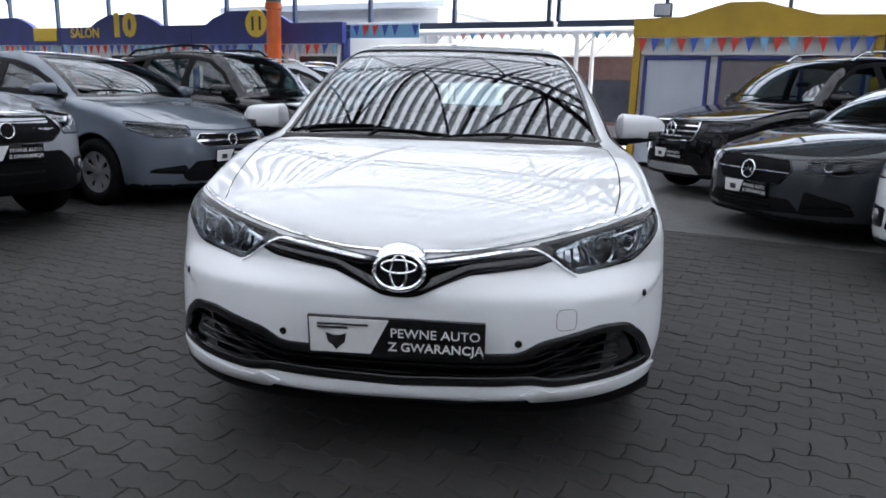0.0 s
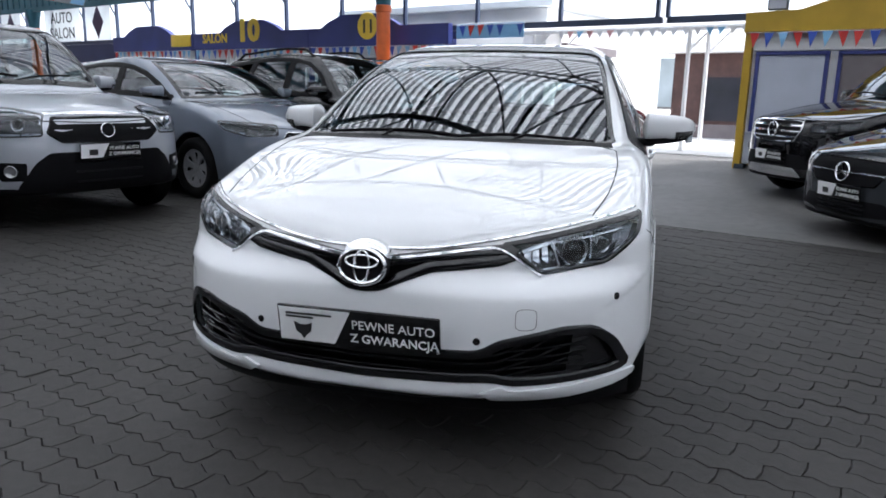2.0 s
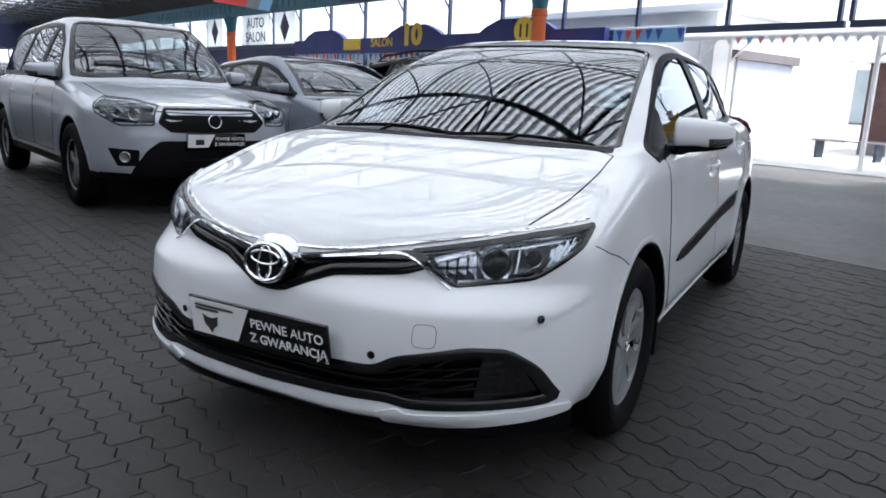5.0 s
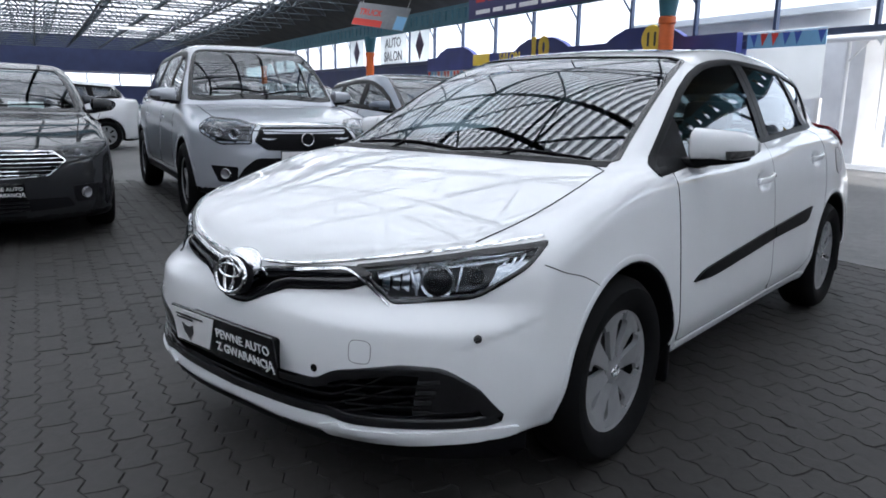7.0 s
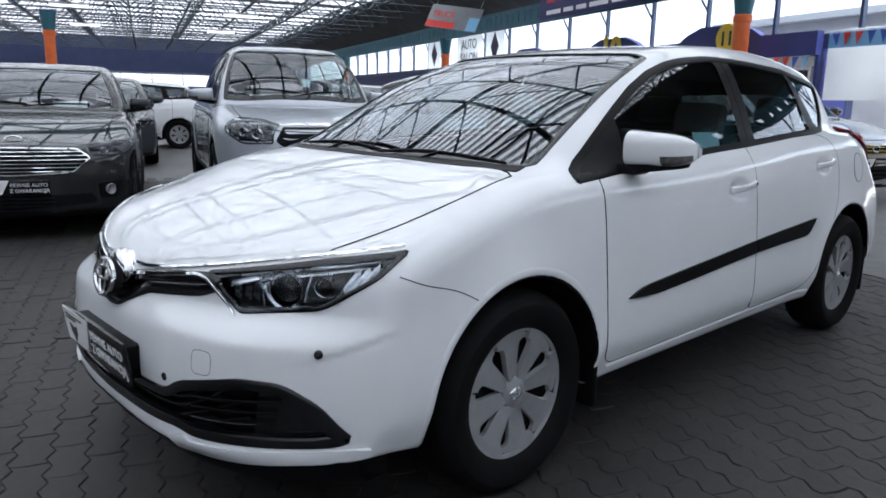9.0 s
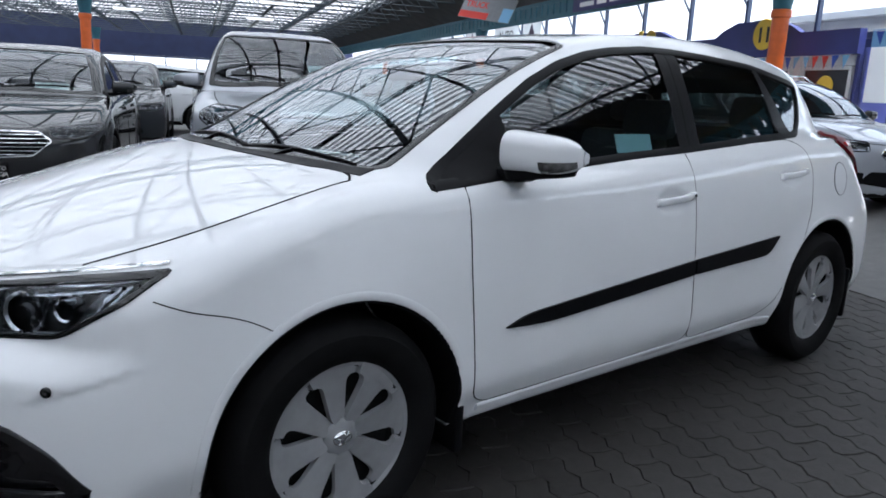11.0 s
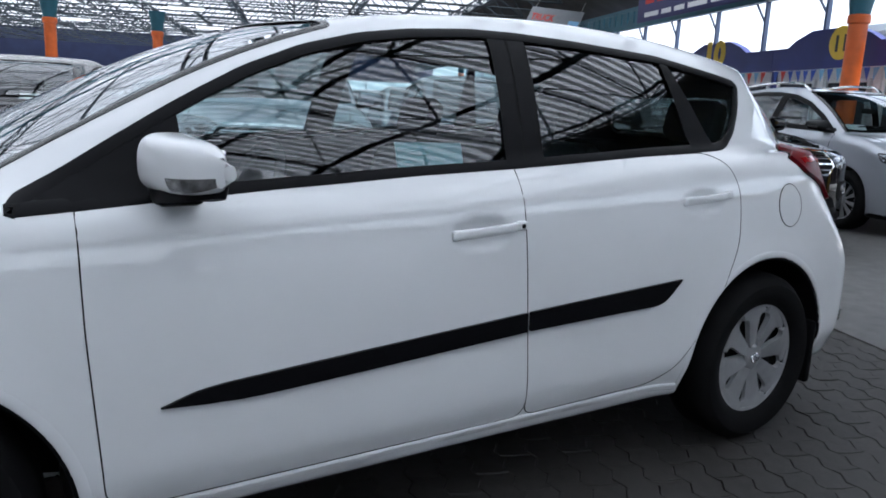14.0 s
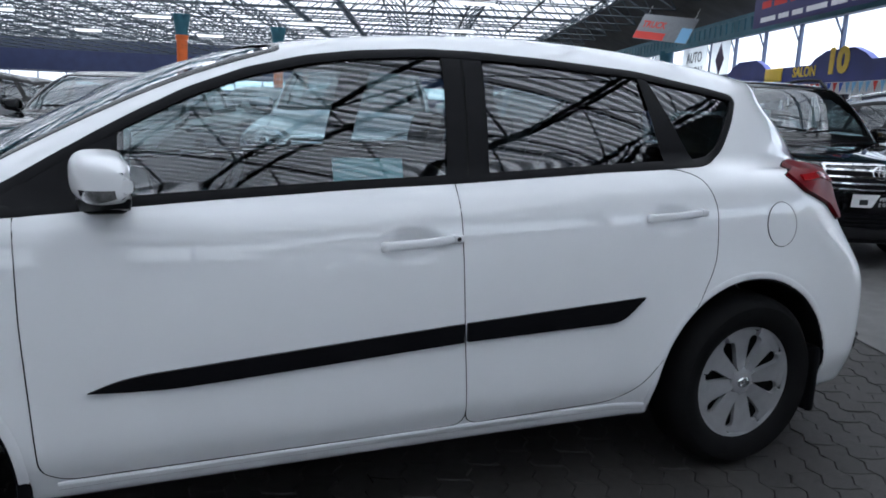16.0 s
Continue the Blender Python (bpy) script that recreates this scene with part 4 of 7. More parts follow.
def hero_car():
    s = HERO
    solid = Solid(s)
    car = thing("hatchback_car", Matrix.Identity(4), "white five-door hatchback with black side mouldings and silver wheel covers", "car")
    dlo = rounded(s["dlo"], 0.03)
    half = smooth_line(s["screen"], 5)
    half[0, 0] = half[-1, 0] = 0.0
    screen = np.array(mirrored(half.tolist()))
    intake = rounded(mirrored(s["intake"]), 0.025, 3)
    grille = rounded(mirrored(s["grille"]), 0.015, 3)
    lampo = rounded(s["lamp"], 0.018, 4)
    rear_glass = rounded(mirrored([(0.0, 1.30), (0.42, 1.28), (0.50, 1.10), (0.48, 1.06), (0.0, 1.045)]), 0.03)
    body_mesh(car, solid, WHITE, 0.0125, [("side", shrink(dlo, 0.008)), ("top", shrink(screen, 0.012)), ("front", shrink(intake, 0.014)), ("front", shrink(grille, 0.009)), ("corner", shrink(lampo, 0.007)), ("rear", shrink(rear_glass, 0.02))], "glossy white painted body shell")
    side_panes(car, s, solid, SIDEGLASS, REARGLASS, TRIM)
    windscreen(car, s, solid, SCREEN, 0.022)
    vf, vt, vr = view_front(-2.0), view_top(2.4), view_rear(5.0)
    patch("tailgate_window", solid, vr, rear_glass, REARGLASS, car, -0.003, 0.05)
    strip("tailgate_seal", solid, vr, smooth_dense(shrink(rear_glass, 0.012), 0.04), 0.035, 0.003, GLOSSBLACK, car, closed=True)
    interior(car, s, 0.98)
    # bonnet and panel joints
    bonnet = [(0.0, -0.835), (0.10, -0.825), (0.25, -0.79), (0.40, -0.73), (0.55, -0.64), (0.652, -0.545), (0.69, -0.35), (0.705, -0.12), (0.69, 0.09), (0.62, 0.115), (0.40, 0.075), (0.0, 0.045)]
    bo = np.array(mirrored(bonnet))
    patch("bonnet", solid, vt, bo, WHITE, car, 0.0015, 0.03)
    for sg in (1, -1):
        strip("panel_gap", solid, vt, dense(smooth_line([(sg * a, b) for a, b in bonnet[5:9]], 6), 0.02), 0.0045, 0.0022, GAP, car)
    strip("panel_gap", solid, vt, dense(smooth_line(mirrored(bonnet)[8:16], 5), 0.03), 0.007, 0.0022, GAP, car)
    # cowl behind the bonnet
    cowl = [(0.0, 0.043), (0.40, 0.073), (0.62, 0.113), (0.675, 0.13), (0.665, 0.19), (0.60, 0.150), (0.40, 0.110), (0.0, 0.086)]
    patch("cowl", solid, vt, np.array(mirrored(cowl)), TRIM, car, 0.003, 0.05, thick=0.01)
    for a, b in (((0.60, 0.165), (0.02, 0.100)), ((0.05, 0.105), (-0.56, 0.165))):
        w = wiper(car, solid, a, b)
        strip("wiper_arm", solid, vt, dense([((a[0] + b[0]) / 2, (a[1] + b[1]) / 2 - 0.005), (b[0] * 0.4 + a[0] * 0.6 + 0.1 * (1 if a[0] < 0 else -1), 0.09)], 0.04), 0.008, 0.009, TRIM, w)
    for sg in (1, -1):
        v = view_side(sg)
        for nm, d in zip(("front_door", "rear_door"), s["doors"]):
            o = rounded(d, 0.05, 5)
            dr = patch(nm, solid, v, o, WHITE, car, 0.0015, 0.016)
            strip("panel_gap", solid, v, smooth_dense(o, 0.03), 0.0032, 0.0022, GAP, dr, closed=True)
        # side moulding in two lengths
        top_, bot_ = [(0.525, 0.528), (0.62, 0.556), (0.80, 0.572), (1.49, 0.622)], [(1.49, 0.568), (0.80, 0.524), (0.62, 0.522)]
        part_a = np.array(list(smooth_line(top_, 6)) + list(smooth_line(bot_, 6)))
        patch("side_moulding", solid, v, part_a, TRIM, car, 0.011, 0.04, "matt black side moulding", thick=0.012)
        part_b = rounded([(1.50, 0.569), (1.50, 0.623), (2.115, 0.662, 0.005), (2.03, 0.588, 0.04)], 0.004, 4)
        patch("side_moulding", solid, v, part_b, TRIM, car, 0.011, 0.04, "matt black side moulding", thick=0.012)
        # door handles
        for y, z in ((1.345, 0.852), (2.215, 0.912)):
            P, N = lay(solid, v, np.array([[y - 0.10, z - 0.006], [y - 0.08, z - 0.002], [y, z + 0.004], [y + 0.08, z + 0.009], [y + 0.11, z + 0.010]]), 0.0)
            base = np.array([0.005, 0.016, 0.024, 0.016, 0.005])
            P[:, 0] = sg * (np.abs(P[[0, 0, 0, -1, -1], 0]) + base)
            bm = bmesh.new()
            prev = None
            for i, p in enumerate(smooth_line(P, 4)):
                h = (0.0145 if 0 < i < 16 else 0.009) - 0.003 * i / 16
                ring = [bm.verts.new((p[0] + sg * 0.0075 * math.copysign(abs(math.cos(t)) ** 0.6, math.cos(t)), p[1], p[2] + h * math.copysign(abs(math.sin(t)) ** 0.7, math.sin(t)))) for t in np.linspace(0, 2 * math.pi, 16, endpoint=False)]
                if prev:
                    for k in range(16):
                        bm.faces.new((prev[k], prev[(k + 1) % 16], ring[(k + 1) % 16], ring[k]))
                prev = ring
            bmesh.ops.holes_fill(bm, edges=bm.edges, sides=0)
            bmesh.ops.recalc_face_normals(bm, faces=bm.faces)
            hd = part("door_handle", bm, WHITE, car, "white pull handle")
            c = P[-1]
            part("handle_cap", _moved(box_bm(-0.008, 0.008, -0.018, 0.018, -0.0125, 0.0125, 0.006), Matrix.Translation((c[0] - sg * 0.001, c[1] + 0.012, c[2] + 0.001))), WHITE, hd)
            if y < 2 and sg > 0:
                part("keyhole", _moved(lathe_bm([(0.0, 0.0), (0.006, 0.0), (0.007, -0.006)], 16), Matrix.Translation((c[0] + 0.009, c[1] + 0.014, c[2] + 0.001))), DARKSTEEL, hd)
        # headlight, chrome lines, bumper joint, sensors
        vc = view_corner(sg, s["lamp_turn"])
        hl = lamp_unit(car, solid, vc, lampo, [(0.045, 0.698, 0.047), (0.148, 0.716, 0.024)], 0.05)
        for k in range(4):
            x0 = -0.115 + 0.028 * k
            patch("reflector", solid, vc, rounded([(x0, 0.672 + 0.002 * k), (x0 + 0.022, 0.660), (x0 + 0.024, 0.712 + 0.006 * k), (x0 + 0.004, 0.704 + 0.006 * k)], 0.004, 2), LAMPSILVER, hl, -0.032 - 0.004 * (k % 2), 0.03)
        patch("reflector", solid, vc, rounded([(0.19, 0.678), (0.26, 0.722), (0.325, 0.782), (0.21, 0.757)], 0.01), LAMPSILVER, hl, -0.034, 0.03)
        for k, (a0, b0, a1, b1) in enumerate(((0.185, 0.690, 0.235, 0.765), (0.212, 0.702, 0.262, 0.772), (0.240, 0.722, 0.288, 0.780), (0.098, 0.672, 0.112, 0.742), (-0.01, 0.655, -0.03, 0.735))):
            strip("lamp_fin", solid, vc, dense([(a0, b0), (a1, b1)], 0.03), 0.006, -0.018, LAMPSILVER, hl, sink=0.03)
        strip("lamp_fin", solid, vc, dense([(-0.06, 0.646), (0.06, 0.655), (0.15, 0.668), (0.21, 0.700)], 0.03), 0.008, -0.016, LAMPSILVER, hl, sink=0.03)
        strip("lamp_fin", solid, vc, dense([(0.0, 0.728), (0.12, 0.744), (0.24, 0.764)], 0.03), 0.005, -0.012, LAMPSILVER, hl, sink=0.02)
        strip("daylight_bar", solid, vc, dense([(-0.12, 0.702), (0.0, 0.738), (0.16, 0.765), (0.29, 0.786)], 0.03), 0.014, -0.020, LAMPSILVER, hl, sink=0.03)
        patch("orange_reflector", solid, vc, rounded([(0.20, 0.706), (0.225, 0.717), (0.235, 0.738), (0.21, 0.733)], 0.008), ORANGELENS, hl, -0.036, 0.03)
        up = smooth_line([(-0.535, 0.700), (-0.43, 0.702), (-0.33, 0.712), (-0.185, 0.735), (0.0, 0.764), (0.169, 0.787), (0.29, 0.803), (0.338, 0.809)], 5)
        strip("chrome_line", solid, vc, up, np.linspace(0.010, 0.0045, len(up)), 0.006, CHROME, car)
        dn = smooth_line([(-0.50, 0.668), (-0.36, 0.690), (-0.26, 0.705), (-0.195, 0.708), (-0.135, 0.672), (-0.082, 0.626)], 5)
        strip("chrome_line", solid, vc, dn, np.linspace(0.013, 0.007, len(dn)), 0.008, CHROME, car)
        strip("panel_gap", solid, v, smooth_line([(-0.455, 0.742), (-0.38, 0.712), (-0.30, 0.690), (-0.245, 0.668), (-0.195, 0.640)], 6), 0.0028, 0.0012, GAP, car)
        for a, b, w in ((0.355, 0.444, vf),):
            strip("parking_sensor", solid, w, [(sg * a + math.cos(t) * 0.006, b + math.sin(t) * 0.006) for t in np.linspace(0, 2 * math.pi, 12, endpoint=False)], 0.011, 0.003, GLOSSBLACK, car, closed=True)
        strip("parking_sensor", solid, vc, [(0.75 * 0.766 - 0.651 * 0.643 + math.cos(t) * 0.006, 0.562 + math.sin(t) * 0.006) for t in np.linspace(0, 2 * math.pi, 12, endpoint=False)], 0.011, 0.003, GLOSSBLACK, car, closed=True)
        wing_mirror(car, sg, 0.90, 0.60, 1.030, WHITE)
        # tail light wraps round the corner
        tl = rounded([(2.745, 1.038, 0.008), (2.92, 1.078), (3.05, 1.058), (3.12, 0.99), (3.09, 0.885), (3.03, 0.875), (2.96, 0.935), (2.80, 0.988)], 0.02)
        lamp = patch("tail_light", solid, v, tl, REDLENS, car, 0.016, 0.03, "red tail light", thick=0.03)
        strip("lamp_bar", solid, v, dense([(2.80, 1.022), (2.93, 1.030), (3.07, 1.005)], 0.04), 0.022, 0.020, material("bright_red_lens", (0.26, 0.008, 0.010), 0.12, spec=0.4), lamp)
        strip("lamp_edge", solid, v, smooth_dense(tl, 0.03), 0.006, 0.003, GAP, lamp, closed=True)
        # fuel flap on the left flank only
        if sg > 0:
            o = np.array([(2.68 + math.cos(t) * 0.068, 0.878 + math.sin(t) * 0.075) for t in np.linspace(0, 2 * math.pi, 28, endpoint=False)])
            ff = patch("fuel_flap", solid, v, o, WHITE, car, 0.0018, 0.04)
            strip("panel_gap", solid, v, o, 0.0028, 0.0022, GAP, ff, closed=True)
        o = rounded([(3.16, 0.385), (3.29, 0.372), (3.29, 0.415), (3.17, 0.425)], 0.01)
        patch("rear_reflector", solid, v, o, GLOSSBLACK, car, 0.006, 0.04, "black bumper corner with a bright edge", thick=0.01)
        strip("chrome_line", solid, v, dense([(3.17, 0.428), (3.285, 0.418)], 0.03), 0.008, 0.010, CHROME, car)
        # mud flaps
        for y in (0.376, 2.925):
            part("mud_flap", box_bm(min(sg * 0.66, sg * 0.845), max(sg * 0.66, sg * 0.845), y - 0.012, y + 0.02, 0.17, 0.42, 0.01), TRIM, car)
        # lower chrome mark at the rear bumper, dark sill
        strip("sill_edge", solid, v, dense([(0.45, 0.290), (2.04, 0.297), (2.16, 0.285)], 0.05), 0.022, 0.008, WHITE, car)
    # grilles
    patch("grille", solid, vf, grille, MESHBLACK, car, -0.03, 0.04, "black upper grille")
    strip("grille_edge", solid, vf, smooth_dense(shrink(grille, 0.006), 0.02), 0.032, 0.005, GLOSSBLACK, car, closed=True)
    lower = patch("lower_grille", solid, vf, intake, MESHBLACK, car, -0.045, 0.04, "black lower intake with slats")
    strip("intake_edge", solid, vf, smooth_dense(shrink(intake, 0.014), 0.02), 0.028, 0.006, GLOSSBLACK, car, closed=True)
    for k, z in enumerate((0.312, 0.340, 0.368, 0.392)):
        w = 0.62 - 0.02 * k
        ln = [(-w, z + 0.075 + 0.01 * k), (-0.46, z + 0.028), (-0.30, z), (0.30, z), (0.46, z + 0.028), (w, z + 0.075 + 0.01 * k)]
        strip("slat", solid, vf, dense(smooth_line(ln, 4), 0.03), 0.009, -0.008, GLOSSBLACK, lower, sink=0.035)
    for sg in (1, -1):
        o = rounded([(sg * 0.62, 0.335), (sg * 0.64, 0.465), (sg * 0.70, 0.462), (sg * 0.745, 0.40), (sg * 0.765, 0.345)], 0.02)
        bl = [(sg * a, b) for a, b in ((0.365, 0.284), (0.43, 0.304), (0.455, 0.292), (0.62, 0.302), (0.77, 0.313), (0.81, 0.306), (0.805, 0.284), (0.62, 0.270), (0.46, 0.264), (0.40, 0.266))]
        patch("bumper_blade", solid, vf, rounded(bl, 0.006, 3), WHITE, car, 0.010, 0.03, thick=0.016)
        for k in range(4):
            strip("corner_slat", solid, vf, dense([(sg * 0.45, 0.333 + 0.027 * k), (sg * (0.66 + 0.008 * k), 0.346 + 0.030 * k)], 0.04), 0.008, -0.006, GLOSSBLACK, lower, sink=0.03)
        patch("fog_cover", solid, vf, o, GLOSSBLACK, lower, -0.018, 0.03)
        strip("fog_blade", solid, vf, dense(smooth_line([(sg * 0.50, 0.318), (sg * 0.66, 0.325), (sg * 0.78, 0.345)], 4), 0.03), 0.012, 0.006, GLOSSBLACK, lower)
    # black air dam under the white lip
    bm = bmesh.new()
    rows = []
    for x in np.linspace(-0.80, 0.80, 49):
        y = float(solid.nose(0.25)) + s["bow"] * abs(x) ** 3.7 + 0.012
        rows.append([bm.verts.new(c) for c in ((x, y, 0.272), (x, y + 0.004, 0.236), (x, y + 0.022, 0.212), (x, y + 0.09, 0.212), (x, y + 0.09, 0.272))])
    for p, q in zip(rows[:-1], rows[1:]):
        for k in range(4):
            bm.faces.new((p[k], q[k], q[k + 1], p[k + 1]))
    bmesh.ops.recalc_face_normals(bm, faces=bm.faces)
    # black patch paints the shade along the white lip's lower edge
    patch("lip_shadow", solid, vf, mirrored([(0.0, 0.258), (0.37, 0.262), (0.42, 0.250), (0.42, 0.244), (0.0, 0.244)]), TRIM, car, 0.004, 0.04)
    part("air_dam", bm, TRIM, car, "black air dam under the front bumper")
    # towing cover
    strip("towing_cover", solid, vf, smooth_dense(rounded([(0.465, 0.482), (0.465, 0.545), (0.525, 0.545), (0.525, 0.482)], 0.02), 0.02), 0.0016, 0.0006, GAP, car, closed=True)
    # badge on a chrome boss
    boss = lathe_bm([(0.0, -0.034), (0.055, -0.032), (0.076, -0.022), (0.084, -0.006), (0.087, 0.03)], 40, False, "Y")
    boss.transform(Matrix.Translation((0, -0.842, 0.672)) @ pose(0, 0, 0, -16) @ Matrix.Diagonal((0.96, 1, 0.68, 1)))
    b = part("badge_boss", boss, CHROME, car, "chrome badge with ellipses")
    disc = lathe_bm([(0.0, -0.004), (0.070, -0.003), (0.074, 0.02)], 40, False, "Y")
    disc.transform(Matrix.Translation((0, -0.889, 0.652)) @ pose(0, 0, 0, -10) @ Matrix.Diagonal((1.1, 1, 0.78, 1)))
    part("badge_disc", disc, MESHBLACK, b)
    ring_badge(b, 0, -0.894, 0.651, 0.073, 0.052, CHROME, -10, ((0.024, 0.048, 0.0), (0.052, 0.019, 0.014)))
    dealer_plate(car, 0.0, -0.936, 0.460, True, 9)
    part("plate_bracket", box_bm(-0.22, 0.22, -0.925, -0.86, 0.40, 0.50, 0.01), TRIM, car)
    # white sheet standing for bright light in the windscreen; sticker seen through the glass
    part("white_sheet", box_bm(-0.02, 0.16, 0.22, 0.36, 0.968, 0.972, 0, pose(0, 0, 0.03, -6)), PAPER, car, "white sheet standing for a bright patch of light in the windscreen")
    part("window_sticker", box_bm(-0.0015, 0.0015, 1.14, 1.34, 0, 0.065, 0, Matrix.Translation((0.722, 0, 1.012)) @ pose(0, 0, 0, 0, -19, 0)), PALEBLUE, car, "pale blue paper behind the window")
    place_wheels(car, s, dict(kind="cover", spokes=8, emblem=True, turn=0.15, proud=0.66), 0.315, 0.203, 0.195, 0.750)
    return car

# ---- the other cars ----
def car_spec(fo, wb, ro, W, H, hood, nose_z, cowl, head, peak, end, end_z, belt_rise=0.06, wr=0.33, clear=0.20, sedan=0.0, flare=0.012, boot=None):
    rear = wb + ro
    belt = hood + 0.02
    boot = boot if boot is not None else belt + belt_rise
    k = W / 0.865
    return dict(fo=fo, wb=wb, ro=ro, wr=wr, ar=wr + 0.052, high=H + 0.02, clear=clear, flare=flare, bow=0.60, bow_r=0.6, pinch=0.5, hatch_bow=0.3, edge=0.08, wrap=0.18, belt=belt, gw=0.90 * W - 0.01, lean=0.26, lean2=0.30, fillet=0.04, tuck=0.0,
        top=[(-fo - 0.12, nose_z - 0.09), (-fo, nose_z - 0.05), (-fo + 0.09, nose_z), (-fo + 0.30, nose_z + 0.28 * (hood - nose_z)), (cowl - 0.35, hood - 0.035), (cowl, hood), (wb * 0.55, belt + belt_rise * 0.4), (wb, belt + belt_rise), (rear - 0.25, boot), (rear + 0.1, boot - 0.04)],
        roof=[(cowl - 0.3, hood - 0.16), (cowl, hood + 0.005), ((cowl + head) / 2, hood + 0.56 * (H - hood)), (head, H - 0.065), (head + 0.3, H - 0.018), (peak, H), ((peak + end) / 2, H * 0.65 + end_z * 0.35 - 0.01), (end, end_z), (end + 0.4, end_z - 0.22 - sedan)],
        plan=[(-fo - 0.05, W - 0.035), (-fo + 0.4, W - 0.012), (0.0, W - 0.002), (wb * 0.5, W - 0.006), (wb, W), (rear - 0.3, W - 0.03), (rear + 0.1, W - 0.10)],
        section=[(0.1, -0.05), (clear + 0.08, -0.02), (clear + 0.2, 0.0), (hood * 0.6, 0.0), (hood * 0.8, -0.008), (hood * 0.92, -0.03), (hood * 1.02, -0.07), (hood * 1.2, -0.14)],
        nose=[(0.05, -fo + 0.12), (clear + 0.02, -fo + 0.03), (clear + 0.12, -fo), (nose_z * 0.65, -fo), (nose_z * 0.85, -fo + 0.012), (nose_z, -fo + 0.05), (nose_z + 0.2, -fo + 0.16)],
        tail=[(0.1, rear - 0.12), (clear + 0.15, rear), (boot * 0.6, rear), (boot, rear - 0.06), (boot + 0.4, rear - 0.2)],
        hatch=[(boot - 0.2, end + 0.5 * (rear - end)), (boot, end + 0.42 * (rear - end)), (end_z, end + 0.02), (H + 0.1, end)],
        taper=[(cowl - 0.2, -0.04), (cowl + 0.4, -0.01), (wb * 0.6, 0.0), (wb, -0.03), (rear, -0.12)],
        crown=[(-fo - 0.1, 0.12), (-fo + 0.4, 0.10), (cowl, 0.02), (wb, 0.03), (rear, 0.05)])


def other_car(name, label, spec, paint_mat, front, way, f):
    """A parked car: front is the middle of its nose on the ground, way its heading in degrees from -y towards +x."""
    s = spec
    solid = Solid(s)
    fw = Vector((math.sin(radians(way)), -math.cos(radians(way)), 0))
    car = thing(name, Matrix.Translation(Vector(front) - fw * s["fo"]) @ pose(0, 0, 0, 0, 0, way), label, f.get("category", "car"), "parked cars")
    W, hood, fo = s["plan"][4][1], s["top"][5][1], s["fo"]
    cowl, head = s["top"][5][0], s["roof"][3][0]
    zb = lambda y: float(solid.top(y)) - 0.005
    zt = lambda y: float(solid.roof(y - 0.12)) - 0.085
    ya, yd = cowl + 0.30, f.get("glass_end", s["roof"][7][0] + 0.12)
    up = [(y, zt(y)) for y in np.linspace(yd - 0.22, ya + 0.22, 8) if zt(y) > zb(y) + 0.06]
    s["dlo"] = [(ya - 0.05, zb(ya)), (s["wb"] * 0.5, zb(s["wb"] * 0.5)), (yd, zb(yd) + 0.01), (yd + 0.01, max(zb(yd) + 0.06, zt(yd) - 0.06))] + up
    b = head + 0.42
    c = f.get("c_pillar", b + 0.86)
    s["b_pillar"], s["c_pillar"], s["sail"] = (b, b + 0.12), ((c + 0.04, c + 0.14), (c - 0.06, c + 0.04)), ya + 0.16
    gx = s["gw"]
    s["screen"] = [(0.0, cowl + 0.03), (gx * 0.55, cowl + 0.07), (gx * 0.85, cowl + 0.14), (gx * 0.90, cowl + 0.22), (gx * 0.74, head + 0.02), (gx * 0.64, head + 0.06), (gx * 0.3, head), (0.0, head - 0.01)]
    half = smooth_line(s["screen"], 4)
    half[0, 0] = half[-1, 0] = 0.0
    screen = np.array(mirrored(half.tolist()))
    grille = rounded(mirrored(f["grille"]), 0.02, 3)
    intake = rounded(mirrored(f["intake"]), 0.03, 3)
    cs, sn = math.cos(radians(40)), math.sin(radians(40))
    al = lambda x, y: x * cs + y * sn
    z0, z1 = f["lamp_z"]
    a0, a1 = al(f.get("lamp_in", 0.55) * W, -fo + 0.05), al(0.96 * W, -fo + f.get("lamp_back", 0.42))
    am = a0 + (a1 - a0) * 0.5
    lo = rounded([(a0, z0 + 0.01), (am, z0, 0.04), (a1 - 0.05, z0 + 0.45 * (z1 - z0)), (a1, z1), (am, z1 - 0.015), (a0 + 0.02, z0 + 0.75 * (z1 - z0))], 0.03)
    body_mesh(car, solid, paint_mat, f.get("step", 0.03), [("corner", shrink(lo, 0.018)), ("side", shrink(rounded(s["dlo"], 0.03), 0.035)), ("top", shrink(screen, 0.024))])
    side_panes(car, s, solid, SIDEGLASS, REARGLASS, f.get("frame", TRIM), 0.05)
    windscreen(car, s, solid, SCREEN, 0.048)
    interior(car, s, hood)
    vf, vt = view_front(-2.0), view_top(2.6)
    # grille and intake
    g = patch("grille", solid, vf, grille, MESHBLACK, car, 0.004, 0.05, f.get("grille_label", ""), thick=0.01)
    strip("grille_edge", solid, vf, smooth_dense(grille, 0.04), f.get("edge", 0.018), 0.012, f.get("edge_mat", CHROME), g, closed=True)
    zs = [p[1] for p in f["grille"]]
    n = f.get("bars", 0)
    wmax = max(p[0] for p in f["grille"])
    for i in range(n):
        z = min(zs) + (max(zs) - min(zs)) * (i + 1) / (n + 1)
        xs = [x for x in np.linspace(0, wmax, 60) if inside(grille, np.array([x]), np.array([z]))[0]]
        if xs:
            strip("grille_bar", solid, vf, dense([(-max(xs), z), (max(xs), z)], 0.06), f.get("bar_w", 0.016), 0.012, f.get("bar_mat", CHROME), g)
